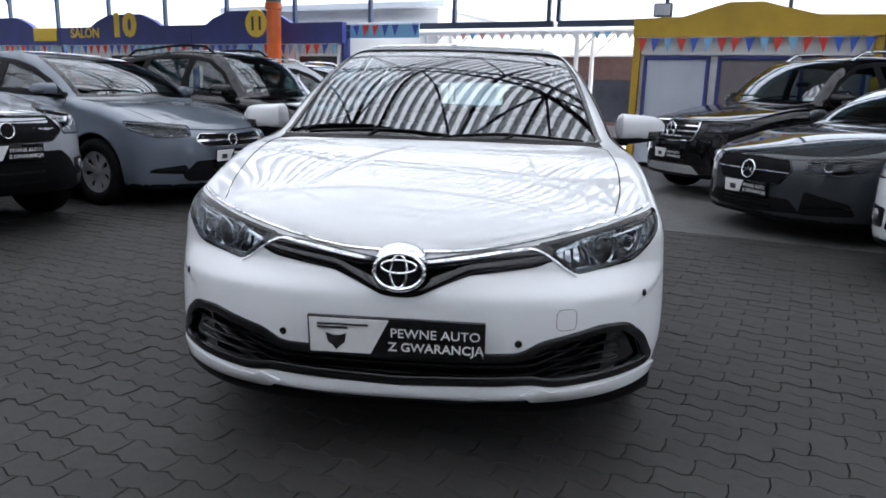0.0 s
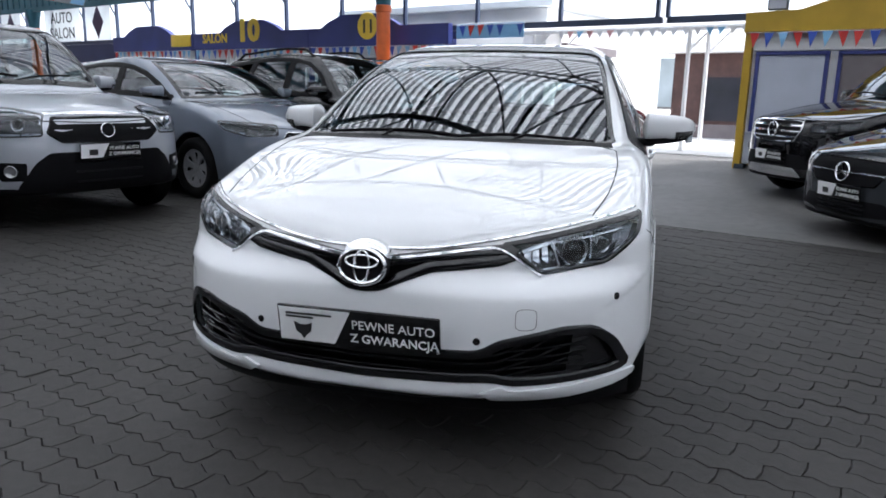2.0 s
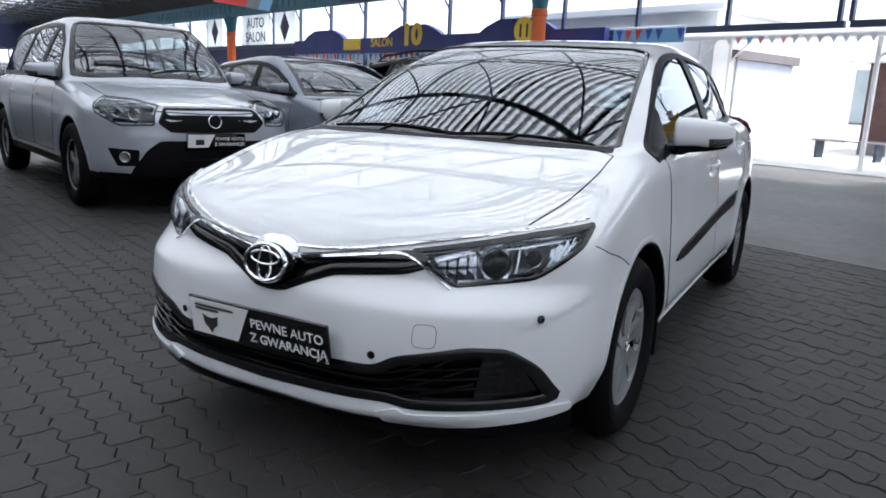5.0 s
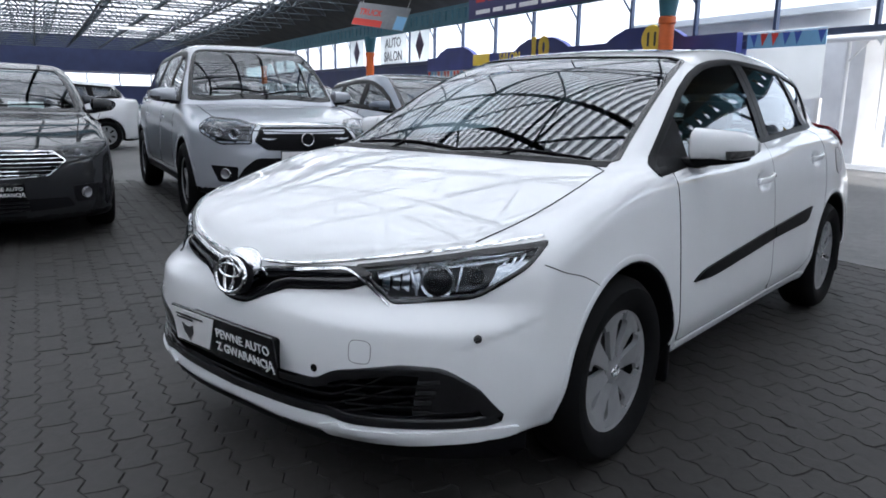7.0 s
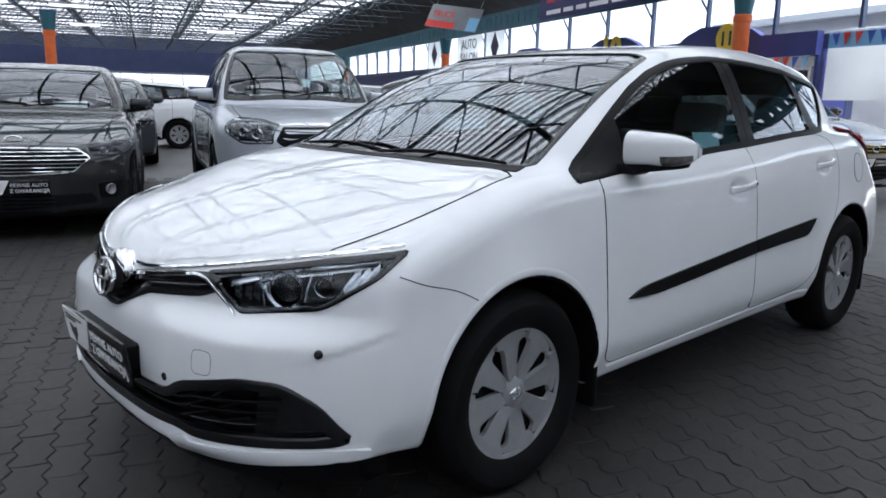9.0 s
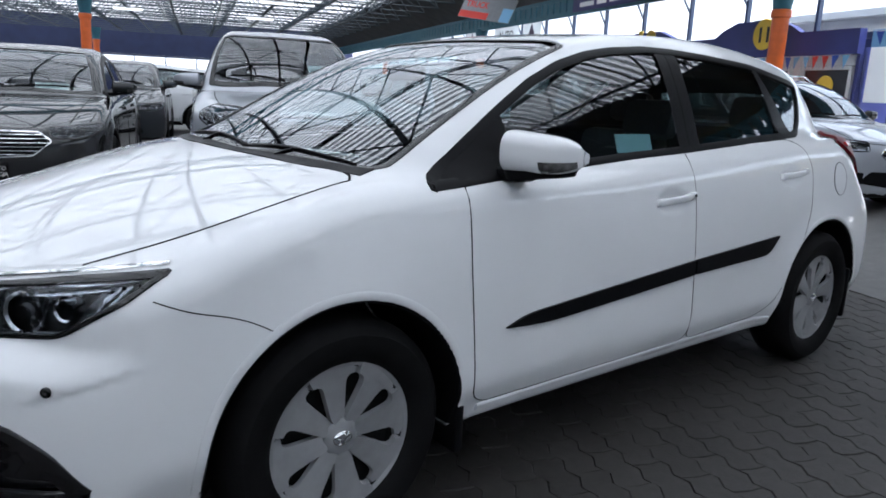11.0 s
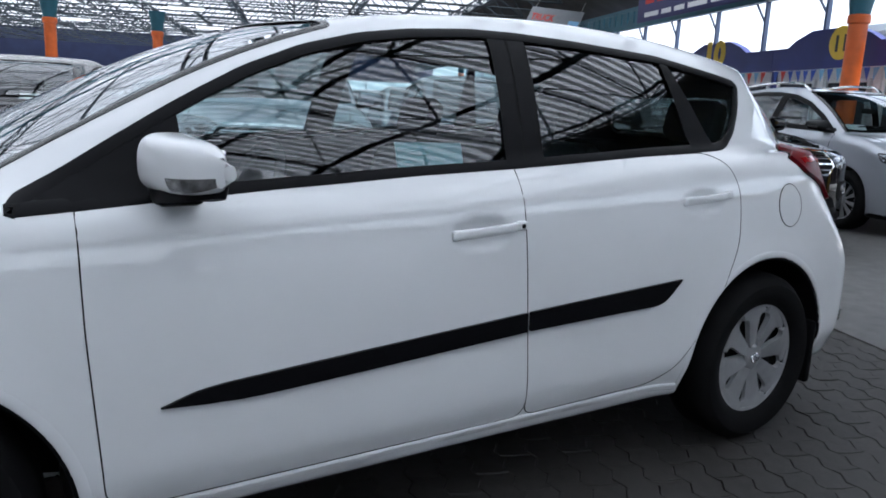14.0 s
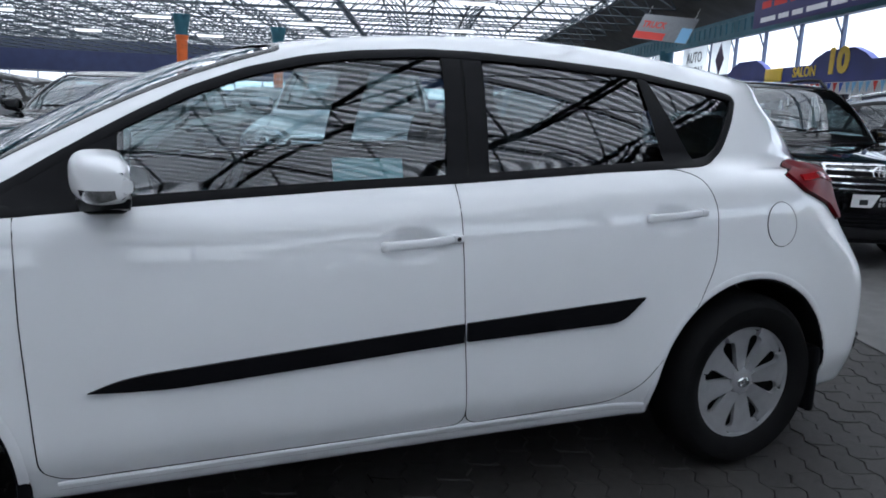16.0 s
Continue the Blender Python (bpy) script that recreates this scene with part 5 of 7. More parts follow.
    ik = patch("lower_intake", solid, vf, intake, MESHBLACK if not f.get("intake_mat") else f["intake_mat"], car, 0.004, 0.05, thick=0.01)
    zi = [p[1] for p in f["intake"]]
    for i in range(3):
        z = min(zi) + (max(zi) - min(zi)) * (i + 1) / 4
        strip("slat", solid, vf, dense([(-0.3 * W, z), (0.3 * W, z)], 0.06), 0.012, 0.012, TRIM, ik)
    strip("panel_gap", solid, vf, dense(smooth_line([(-0.62 * W, s["top"][2][1] - 0.035), (0, s["top"][2][1] - 0.055), (0.62 * W, s["top"][2][1] - 0.035)], 8), 0.05), 0.008, 0.002, GAP, car)
    for sg in (1, -1):
        vc, v = view_corner(sg, 40), view_side(sg)
        r = (z1 - z0) * 0.20
        lamp_unit(car, solid, vc, lo, [(a0 + (a1 - a0) * 0.30, (z0 + z1) / 2 - 0.01, r), (a0 + (a1 - a0) * 0.55, (z0 + z1) / 2, r * 0.8)], 0.04)
        if f.get("side_intake"):
            x0, x1, q0, q1 = f["side_intake"]
            i0, i1 = al(x0 * W, -fo + 0.04), al(x1 * W, -fo + 0.30)
            si = patch("side_intake", solid, vc, rounded([(i0, q0), (i1 - 0.03, q0 + 0.02), (i1 - 0.08, q0 + 0.6 * (q1 - q0)), (i0 + 0.03, q1)], 0.03), MESHBLACK, car, 0.005, 0.04, thick=0.01)
            strip("intake_blade", solid, vc, dense([(i0 + 0.02, q0 + 0.35 * (q1 - q0)), (i1 - 0.06, q0 + 0.42 * (q1 - q0))], 0.04), 0.012, 0.012, GLOSSBLACK, si)
        if f.get("fog"):
            fx, fz, fr = f["fog"]
            fa = al(fx * W, -fo + 0.10)
            hs = patch("fog_housing", solid, vc, rounded([(fa - fr * 2.2, fz - fr * 1.5), (fa + fr * 1.5, fz - fr * 1.6), (fa + fr * 3.2, fz + fr * 1.5), (fa - fr * 2.4, fz + fr * 1.3)], 0.02), TRIM, car, 0.005, 0.05, thick=0.01)
            P, N = lay(solid, vc, np.array([[fa, fz]]), 0.008)
            q = Vector((sg * sn, -cs, 0)).to_track_quat("Z", "Y").to_matrix().to_4x4()
            part("fog_light", _moved(lathe_bm([(0.0, 0.004), (fr * 0.6, 0.006), (fr * 0.9, 0.014), (fr, 0.008), (fr, -0.02)], 24, False, "Z"), Matrix.Translation(P[0]) @ q), FOGLENS, hs)
        # doors, handles, bonnet joint
        b_, c_ = s["b_pillar"][0], s["c_pillar"][0][1]
        sill = s["clear"] + 0.13
        for nm, y0, y1 in (("front_door", ya - 0.08, b_ + 0.05), ("rear_door", b_ + 0.058, min(c_ + 0.05, s["wb"] - 0.12))):
            o = rounded([(y0, zb(y0) - 0.01), (y0 + 0.03, sill), (y1 - (0.28 if nm == "rear_door" else 0), sill), (y1, hood * 0.72), (y1, zb(y1) - 0.01)], 0.05, 3)
            strip(nm, solid, v, smooth_dense(o, 0.06), 0.007, 0.002, GAP, car, closed=True)
        for y in (b_ - 0.10, c_ - 0.12):
            strip("door_handle", solid, v, dense([(y - 0.10, hood * 0.86), (y + 0.09, hood * 0.87)], 0.04), 0.026, 0.022, f.get("handle", paint_mat), car)
        strip("panel_gap", solid, vt, dense(smooth_line([(sg * 0.70 * W, -fo + 0.30), (sg * 0.76 * W, 0.0), (sg * 0.76 * W, cowl)], 6), 0.05), 0.008, 0.002, GAP, car)
        wing_mirror(car, sg, gx + f.get("mirror_out", 0.14), ya + 0.10, hood + 0.085, f.get("mirror", paint_mat), f.get("mirror_scale", 1.0))
        strip("sill_trim", solid, v, dense([(s["ar"] + 0.03, s["clear"] + 0.05), (s["wb"] - s["ar"] - 0.03, s["clear"] + 0.05)], 0.08), 0.07, 0.006, TRIM, car)
        if f.get("cladding"):
            for y in (0.0, s["wb"]):
                strip("arch_trim", solid, v, [(y + math.cos(t) * (s["ar"] + 0.025), s["wr"] + math.sin(t) * (s["ar"] + 0.025)) for t in np.linspace(radians(-5), radians(185), 22)], 0.045, 0.012, f["cladding"], car)
        if f.get("rails"):
            yr0, yr1 = head + 0.12, f.get("rail_end", s["roof"][7][0] - 0.2)
            xr = gx * 0.66
            ln = [(sg * xr, y, float(solid.roof(y)) - 0.055 * xr * xr + (0.055 if 0 < i < 9 else -0.03)) for i, y in enumerate(np.linspace(yr0, yr1, 10))]
            part("roof_rail", tube_bm(ln, 0.017, 8), f["rails"], car)
    for a, b2 in (((0.5, cowl + 0.17), (-0.05, cowl + 0.07)), ((-0.02, cowl + 0.10), (-0.55, cowl + 0.19))):
        wiper(car, solid, a, b2)
    P, N = lay(solid, vf, np.array([[f.get("badge_x", 0.0), f["badge"][1]]]), 0.02)
    r = f["badge"][0]
    bd = ring_badge(car, 0, P[0][1], f["badge"][1], r, r * f.get("badge_flat", 1.0), CHROME, -6, f.get("badge_inner", ()))
    if f.get("badge_star"):
        for k in range(3):
            t = math.pi / 2 + k * 2 * math.pi / 3
            bm = bmesh.new()
            add_bar(bm, (0, P[0][1], f["badge"][1]), (math.cos(t) * r, P[0][1], f["badge"][1] + math.sin(t) * r), r * 0.16)
            part("badge_bar", bm, CHROME, bd)
    P, N = lay(solid, vf, np.array([[0.0, f["plate"]]]), 0.022)
    dealer_plate(car, 0.0, float(P[0][1]) - 0.012, f["plate"], False, 5)
    for pnl in f.get("panels", ()):
        patch(pnl[0], solid, vf, rounded(mirrored(pnl[1]), 0.03, 3), pnl[2], car, 0.008, 0.05, thick=0.012)
    if f.get("sheet"):
        part("white_sheet", box_bm(-0.15, 0.15, -0.002, 0.002, 0, 0.2, 0, Matrix.Translation((f["sheet"], cowl + 0.42, hood - 0.03)) @ pose(0, 0, 0, -50)), PAPER, car, "white price sheet behind the windscreen")
    place_wheels(car, s, f.get("wheels", dict(kind="alloy", spokes=5, turn=0.3)), s["wr"], f.get("rim", 0.215), 0.22, W - 0.105)
    return car


def row_place(u, v):
    p = hall(u, v)
    return (p.x, p.y, 0)


ROW = math.degrees(math.atan2(EU.x, -EU.y))
def parked_cars():
    def fog(x, z, r):
        return (x, z, r)
    # silver pickup with a canopy
    other_car("pickup_truck", "silver pickup truck with a canopy, black lower bumper and roof", car_spec(0.90, 3.06, 1.15, 0.95, 1.76, 1.10, 0.92, 0.42, 1.02, 1.7, 3.85, 1.70, 0.03, 0.37, 0.31, boot=1.12), SILVER, row_place(-4.0, 0.85), ROW, dict(
        grille=[(0, 0.905), (0.40, 0.90), (0.47, 0.79), (0.37, 0.715), (0, 0.705)], edge=0.012, edge_mat=GLOSSBLACK, badge=(0.056, 0.805), intake=[(0, 0.640), (0.46, 0.640), (0.56, 0.56), (0.66, 0.40), (0.68, 0.325), (0, 0.325)], intake_mat=TRIM, plate=0.640, lamp_z=(0.755, 0.985), lamp_in=0.52, lamp_back=0.44, fog=(0.80, 0.50, 0.048), rim=0.225, glass_end=3.75, c_pillar=2.45, rails=None, sheet=-0.3, panels=[("chrome_band", [(0, 0.944), (0.40, 0.938), (0.425, 0.920), (0, 0.922)], CHROME)], wheels=dict(kind="alloy", spokes=5, turn=0.3), mirror_scale=1.15))
    # graphite saloon
    other_car("saloon_car", "dark graphite saloon with a wide chrome-barred grille", car_spec(0.96, 2.85, 1.06, 0.925, 1.48, 0.99, 0.76, 0.28, 1.08, 1.75, 2.85, 1.36, 0.05, 0.335, 0.19, boot=1.10), GRAPHITE, row_place(-3.9, -1.68), ROW, dict(
        grille=[(0, 0.735), (0.46, 0.725), (0.55, 0.66), (0.42, 0.55), (0, 0.53)], bars=6, bar_w=0.008, edge=0.014, badge=(0.06, 0.80), badge_flat=0.45, intake=[(0, 0.37), (0.55, 0.38), (0.60, 0.30), (0, 0.26)], plate=0.44, lamp_z=(0.67, 0.80), lamp_in=0.62, lamp_back=0.50, fog=fog(0.78, 0.40, 0.045), sheet=0.3))
    # blue-grey hatchback with wheel covers
    other_car("hatchback_car", "blue-grey hatchback with a slim chrome bar in the grille", car_spec(0.93, 2.685, 0.80, 0.905, 1.51, 1.02, 0.80, 0.22, 1.08, 1.7, 3.0, 1.42, 0.08, 0.325, 0.19), BLUEGREY, row_place(-3.92, 3.15), ROW, dict(
        grille=[(0, 0.70), (0.40, 0.72), (0.46, 0.66), (0.36, 0.60), (0, 0.59)], bars=1, bar_w=0.024, edge=0.010, badge=(0.058, 0.655), intake=[(0, 0.47), (0.46, 0.46), (0.60, 0.33), (0.55, 0.27), (0, 0.25)], plate=0.50, lamp_z=(0.68, 0.835), lamp_in=0.55, lamp_back=0.56, side_intake=(0.60, 0.95, 0.335, 0.43), rim=0.20, wheels=dict(kind="cover", spokes=7, turn=0.3), sheet=0.25))
    # black off-road car with roof rails
    other_car("suv_car", "black off-road car with roof rails and a chrome-barred grille", car_spec(0.85, 2.66, 0.90, 0.91, 1.67, 1.05, 0.90, 0.34, 1.02, 1.7, 3.0, 1.56, 0.05, 0.36, 0.23), BLACKPAINT, row_place(-3.75, 5.45), ROW, dict(
        grille=[(0, 0.90), (0.44, 0.89), (0.48, 0.77), (0.42, 0.70), (0, 0.69)], bars=3, bar_w=0.020, edge=0.020, badge=(0.075, 0.835), badge_flat=0.72, badge_inner=((0.025, 0.05, 0.0), (0.052, 0.018, 0.015)), intake=[(0, 0.48), (0.5, 0.50), (0.58, 0.40), (0, 0.36)], plate=0.60, lamp_z=(0.75, 0.93), lamp_in=0.56, lamp_back=0.40, fog=fog(0.80, 0.56, 0.055), rim=0.24, rails=TRIM, cladding=BLACKPAINT, mirror=BLACKPAINT, mirror_scale=1.15, wheels=dict(kind="alloy", spokes=6, turn=0.3)))
    # silver family car with roof rails
    other_car("minivan_car", "silver family car with bright roof rails and alloy wheels", car_spec(0.95, 2.78, 0.75, 0.90, 1.62, 1.06, 0.86, 0.10, 1.05, 1.8, 3.1, 1.52, 0.08, 0.33, 0.19), SILVER, row_place(-4.05, 7.95), ROW, dict(
        grille=[(0, 0.74), (0.36, 0.76), (0.40, 0.70), (0.32, 0.64), (0, 0.63)], bars=2, badge=(0.06, 0.70), badge_flat=0.7, intake=[(0, 0.50), (0.5, 0.50), (0.62, 0.36), (0, 0.28)], plate=0.52, lamp_z=(0.72, 0.88), lamp_in=0.60, lamp_back=0.55, fog=fog(0.78, 0.42, 0.05), rails=CHROME, rim=0.215, wheels=dict(kind="alloy", spokes=10, turn=0.2), sheet=-0.3, mirror=GRAPHITE))
    # opposite row, at a slant
    other_car("suv_car", "black luxury off-road car with chrome grille bars", car_spec(0.87, 2.915, 1.02, 0.95, 1.79, 1.14, 0.95, 0.38, 1.12, 1.8, 3.3, 1.68, 0.04, 0.37, 0.25), BLACKPAINT, (2.26, 6.5, 0), -66, dict(
        grille=[(0, 0.93), (0.42, 0.92), (0.46, 0.83), (0.38, 0.70), (0, 0.68)], bars=3, bar_w=0.024, edge=0.018, badge=(0.085, 0.82), badge_star=True, intake=[(0, 0.55), (0.5, 0.55), (0.62, 0.40), (0, 0.36)], plate=0.52, lamp_z=(0.78, 0.96), lamp_in=0.58, lamp_back=0.48, fog=fog(0.80, 0.58, 0.045), rim=0.24, rails=CHROME, panels=[("skid_plate", [(0, 0.40), (0.42, 0.40), (0.52, 0.30), (0, 0.29)], CHROME)], sheet=0.35, mirror_scale=1.15))
    other_car("coupe_car", "steel grey four-door coupe with a single bar grille", car_spec(0.87, 2.87, 1.20, 0.94, 1.42, 0.96, 0.74, 0.40, 1.20, 1.8, 3.0, 1.26, 0.05, 0.34, 0.17, boot=1.03), STEELGREY, (2.43, 3.87, 0), -66, dict(
        grille=[(0, 0.70), (0.40, 0.69), (0.46, 0.61), (0.36, 0.49), (0, 0.47)], bars=1, bar_w=0.016, edge=0.012, edge_mat=GLOSSBLACK, badge=(0.078, 0.585), badge_star=True, intake=[(0, 0.37), (0.46, 0.37), (0.56, 0.26), (0, 0.22)], plate=0.42, lamp_z=(0.585, 0.755), lamp_in=0.60, lamp_back=0.60, side_intake=(0.60, 1.0, 0.25, 0.45), rim=0.245, sheet=None, step=0.025, panels=[("splitter", [(0, 0.205), (0.55, 0.205), (0.62, 0.19), (0, 0.18)], TRIM)]))
    other_car("city_car", "white small car with clear headlights", car_spec(0.82, 2.55, 0.72, 0.87, 1.48, 1.0, 0.80, 0.12, 0.95, 1.5, 2.8, 1.38, 0.08, 0.31, 0.19), WHITE, (3.08, 1.885, 0), -66, dict(
        grille=[(0, 0.66), (0.36, 0.67), (0.40, 0.62), (0, 0.58)], bars=1, badge=(0.06, 0.63), intake=[(0, 0.48), (0.46, 0.48), (0.52, 0.32), (0, 0.28)], plate=0.50, lamp_z=(0.66, 0.80), fog=fog(0.76, 0.40, 0.05), rim=0.20))
    # further back in the hall
    small = car_spec(0.85, 2.6, 0.78, 0.88, 1.48, 1.0, 0.80, 0.2, 1.02, 1.6, 2.85, 1.40, 0.08, 0.315, 0.19)
    ft = dict(grille=[(0, 0.68), (0.38, 0.69), (0.42, 0.63), (0, 0.58)], bars=1, badge=(0.06, 0.63), intake=[(0, 0.46), (0.46, 0.46), (0.54, 0.32), (0, 0.27)], plate=0.50, lamp_z=(0.66, 0.80), rim=0.20, step=0.045, wheels=dict(kind="cover", spokes=7))
    far = [other_car("hatchback_car", "white hatchback further back in the hall", dict(small), WHITE, (-15.9, 2.35, 0), -20.8, dict(ft)),
           other_car("hatchback_car", "dark grey hatchback in the rear row", dict(small), STEELGREY, row_place(-10.2, -1.4), ROW, dict(ft)),
           other_car("hatchback_car", "silver hatchback in the rear row", dict(small), SILVER, row_place(-10.0, 3.4), ROW, dict(ft)),
           other_car("hatchback_car", "dark red hatchback in the rear row", dict(small), REDPAINT, row_place(-10.2, 8.2), ROW, dict(ft))]
    for ob, spots in ((far[0], ((-17.2, -5.2),)), (far[1], ((-4.1, -4.15), (-18.2, -2.6), (-10.1, -6.4))), (far[2], ((-10.4, -3.9), (-4.3, -6.6), (-17.0, 3.2), (-23.0, -1.0), (-23.2, 3.0)))):
        for u, v in spots:
            copy_thing(ob, Matrix.Translation(hall(u - 0.85, v)) @ pose(0, 0, 0, 0, 0, ROW))

# ---- setting: ground, hall, stands ----
ASPHALT = material("worn_asphalt", (0.088, 0.086, 0.083), 0.58, vary=0.25, scale=9, bump=0.35, bump_scale=140, stain=0.30, stain_scale=0.5, spec=0.5)
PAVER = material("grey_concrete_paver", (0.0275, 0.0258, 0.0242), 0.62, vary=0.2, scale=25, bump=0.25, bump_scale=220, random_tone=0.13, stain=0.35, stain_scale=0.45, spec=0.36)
JOINT = material("dark_sand_joint", (0.021, 0.020, 0.019), 0.95, vary=0.3, scale=30, bump=0.3)
BLUE = material("blue_painted_board", (0.024, 0.034, 0.165), 0.5, vary=0.10, scale=2.5, stain=0.12)
DEEPBLUE = material("dark_blue_fascia", (0.018, 0.028, 0.085), 0.6, vary=0.15, scale=1.5)
YELLOW = material("yellow_painted_board", (0.42, 0.265, 0.016), 0.5, vary=0.08, scale=3, stain=0.10)
SIGNYELLOW = material("yellow_sign", (0.75, 0.52, 0.05), 0.5, vary=0.05)
WHITEFRAME = material("white_window_frame", (0.72, 0.73, 0.74), 0.45, vary=0.05, scale=5)
SHOPGLASS = material("dark_shop_glass", (0.03, 0.032, 0.04), 0.12, vary=0.3, scale=1.2)
PALEPANEL = material("pale_blind", (0.42, 0.45, 0.52), 0.5, vary=0.06, scale=2)
BROWNPANEL = material("brown_blind", (0.15, 0.13, 0.135), 0.5, vary=0.12, scale=3)
ORANGE = material("orange_column_paint", (0.62, 0.12, 0.02), 0.45, vary=0.12, scale=6, bump=0.05)
TEAL = material("teal_steel_paint", (0.03, 0.12, 0.16), 0.5, 0.1, vary=0.15, scale=4)
STEEL = material("dark_blue_steel", (0.035, 0.05, 0.065), 0.55, 0.2, vary=0.2, scale=3)
SOFFIT = material("dark_roof_board", (0.045, 0.048, 0.05), 0.8, vary=0.25, scale=1.5, stain=0.2)
RIBSTEEL = sheet_material("grey_roof_sheet", (0.40, 0.42, 0.44), 0.37)
SHEET = sheet_material("translucent_roof_sheet", (0.92, 0.95, 0.98), 0.80)
BACKLIT = sheet_material("white_translucent_board", (0.9, 0.92, 0.93), 0.70)
MULLION = material("dark_blue_mullion", (0.03, 0.045, 0.09), 0.5)
PANE = glass("hall_pane", (0.92, 0.95, 0.96), ior=1.35)
OUTWHITE = material("white_render", (0.78, 0.78, 0.78), 0.7, vary=0.06, scale=2, stain=0.08)
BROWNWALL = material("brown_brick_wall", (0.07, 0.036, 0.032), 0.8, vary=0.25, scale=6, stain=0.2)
HALLWALL = material("grey_hall_wall", (0.40, 0.41, 0.43), 0.7, vary=0.1, scale=1.0)
RED = material("red_cloth", (0.55, 0.05, 0.04), 0.8)
# paler copy of the red cloth, with the yard's glare put into its colour
PALERED = material("overlit_red_cloth", (0.75, 0.42, 0.40), 0.8)
CLOTHBLUE = material("blue_cloth", (0.05, 0.10, 0.42), 0.8)
LIGHTBLUE = material("light_blue_cloth", (0.22, 0.45, 0.68), 0.8)
TUBE = bpy.data.materials.new("lamp_diffuser")
TUBE.use_nodes = True
TUBE.node_tree.nodes["Principled BSDF"].inputs["Emission Color"].default_value = (0.95, 0.98, 1, 1)
TUBE.node_tree.nodes["Principled BSDF"].inputs["Emission Strength"].default_value = 0.8
HM = Matrix.Rotation(radians(HALL_TURN), 4, "Z")   # hall axes: x along u, y along v


def structure(name, bm, mat, label, category, smooth=False):
    ob = link_mesh(name, bm, mat, None, "", smooth)
    ob.matrix_world = HM
    return tagged(ob, label, category, "", "structure")


def ground():
    bm = bmesh.new()
    vs = [bm.verts.new(c) for c in ((-900, -900, -0.012), (900, -900, -0.012), (900, 900, -0.012), (-900, 900, -0.012))]
    bm.faces.new(vs)
    structure("ground", bm, JOINT, "dark ground under the paving and beyond the hall", "ground")
    structure("floor_asphalt", box_bm(-60, 30, 4.15, 30, -0.2, 0.0), ASPHALT, "worn grey asphalt floor behind the paved aisle", "floor")


def space_frame():
    """Roof grid of thin steel tubes in two layers."""
    bm = bmesh.new()
    cell, z0, z1 = 2.0, 4.35, 5.25
    nu, nv = 36, 20
    u0, v0 = -56.0, -31.0
    low = lambda i, j: (u0 + i * cell, v0 + j * cell, z0)
    hi = lambda i, j: (u0 + (i + 0.5) * cell, v0 + (j + 0.5) * cell, z1)
    for i in range(nu):
        for j in range(nv):
            add_bar(bm, low(i, j), low(i + 1, j), 0.085, None, 3)
            add_bar(bm, low(i, j), low(i, j + 1), 0.055, None, 3)
            add_bar(bm, hi(i, j), hi(i + 1, j), 0.10, None, 3)
            add_bar(bm, hi(i, j), hi(i, j + 1), 0.08, None, 3)
            for a, b in ((0, 0), (1, 0), (0, 1), (1, 1)):
                add_bar(bm, low(i + a, j + b), hi(i, j), 0.045, None, 3)
    structure("roof_frame", bm, STEEL, "dark steel space frame under the roof sheets", "roof frame")
    # main lattice girders across the hall
    for u in (-9.75, 5.9):
        g = bmesh.new()
        for z in (3.55, 4.25):
            add_bar(g, (u, -31, z), (u, 10.6, z), 0.14)
        n = 34
        for k in range(n):
            a, b = -31 + 41.6 * k / n, -31 + 41.6 * (k + 1) / n
            add_bar(g, (u, a, 3.55 if k % 2 else 4.25), (u, b, 4.25 if k % 2 else 3.55), 0.07)
        structure("girder", g, TEAL, "teal painted steel lattice girder", "girder")


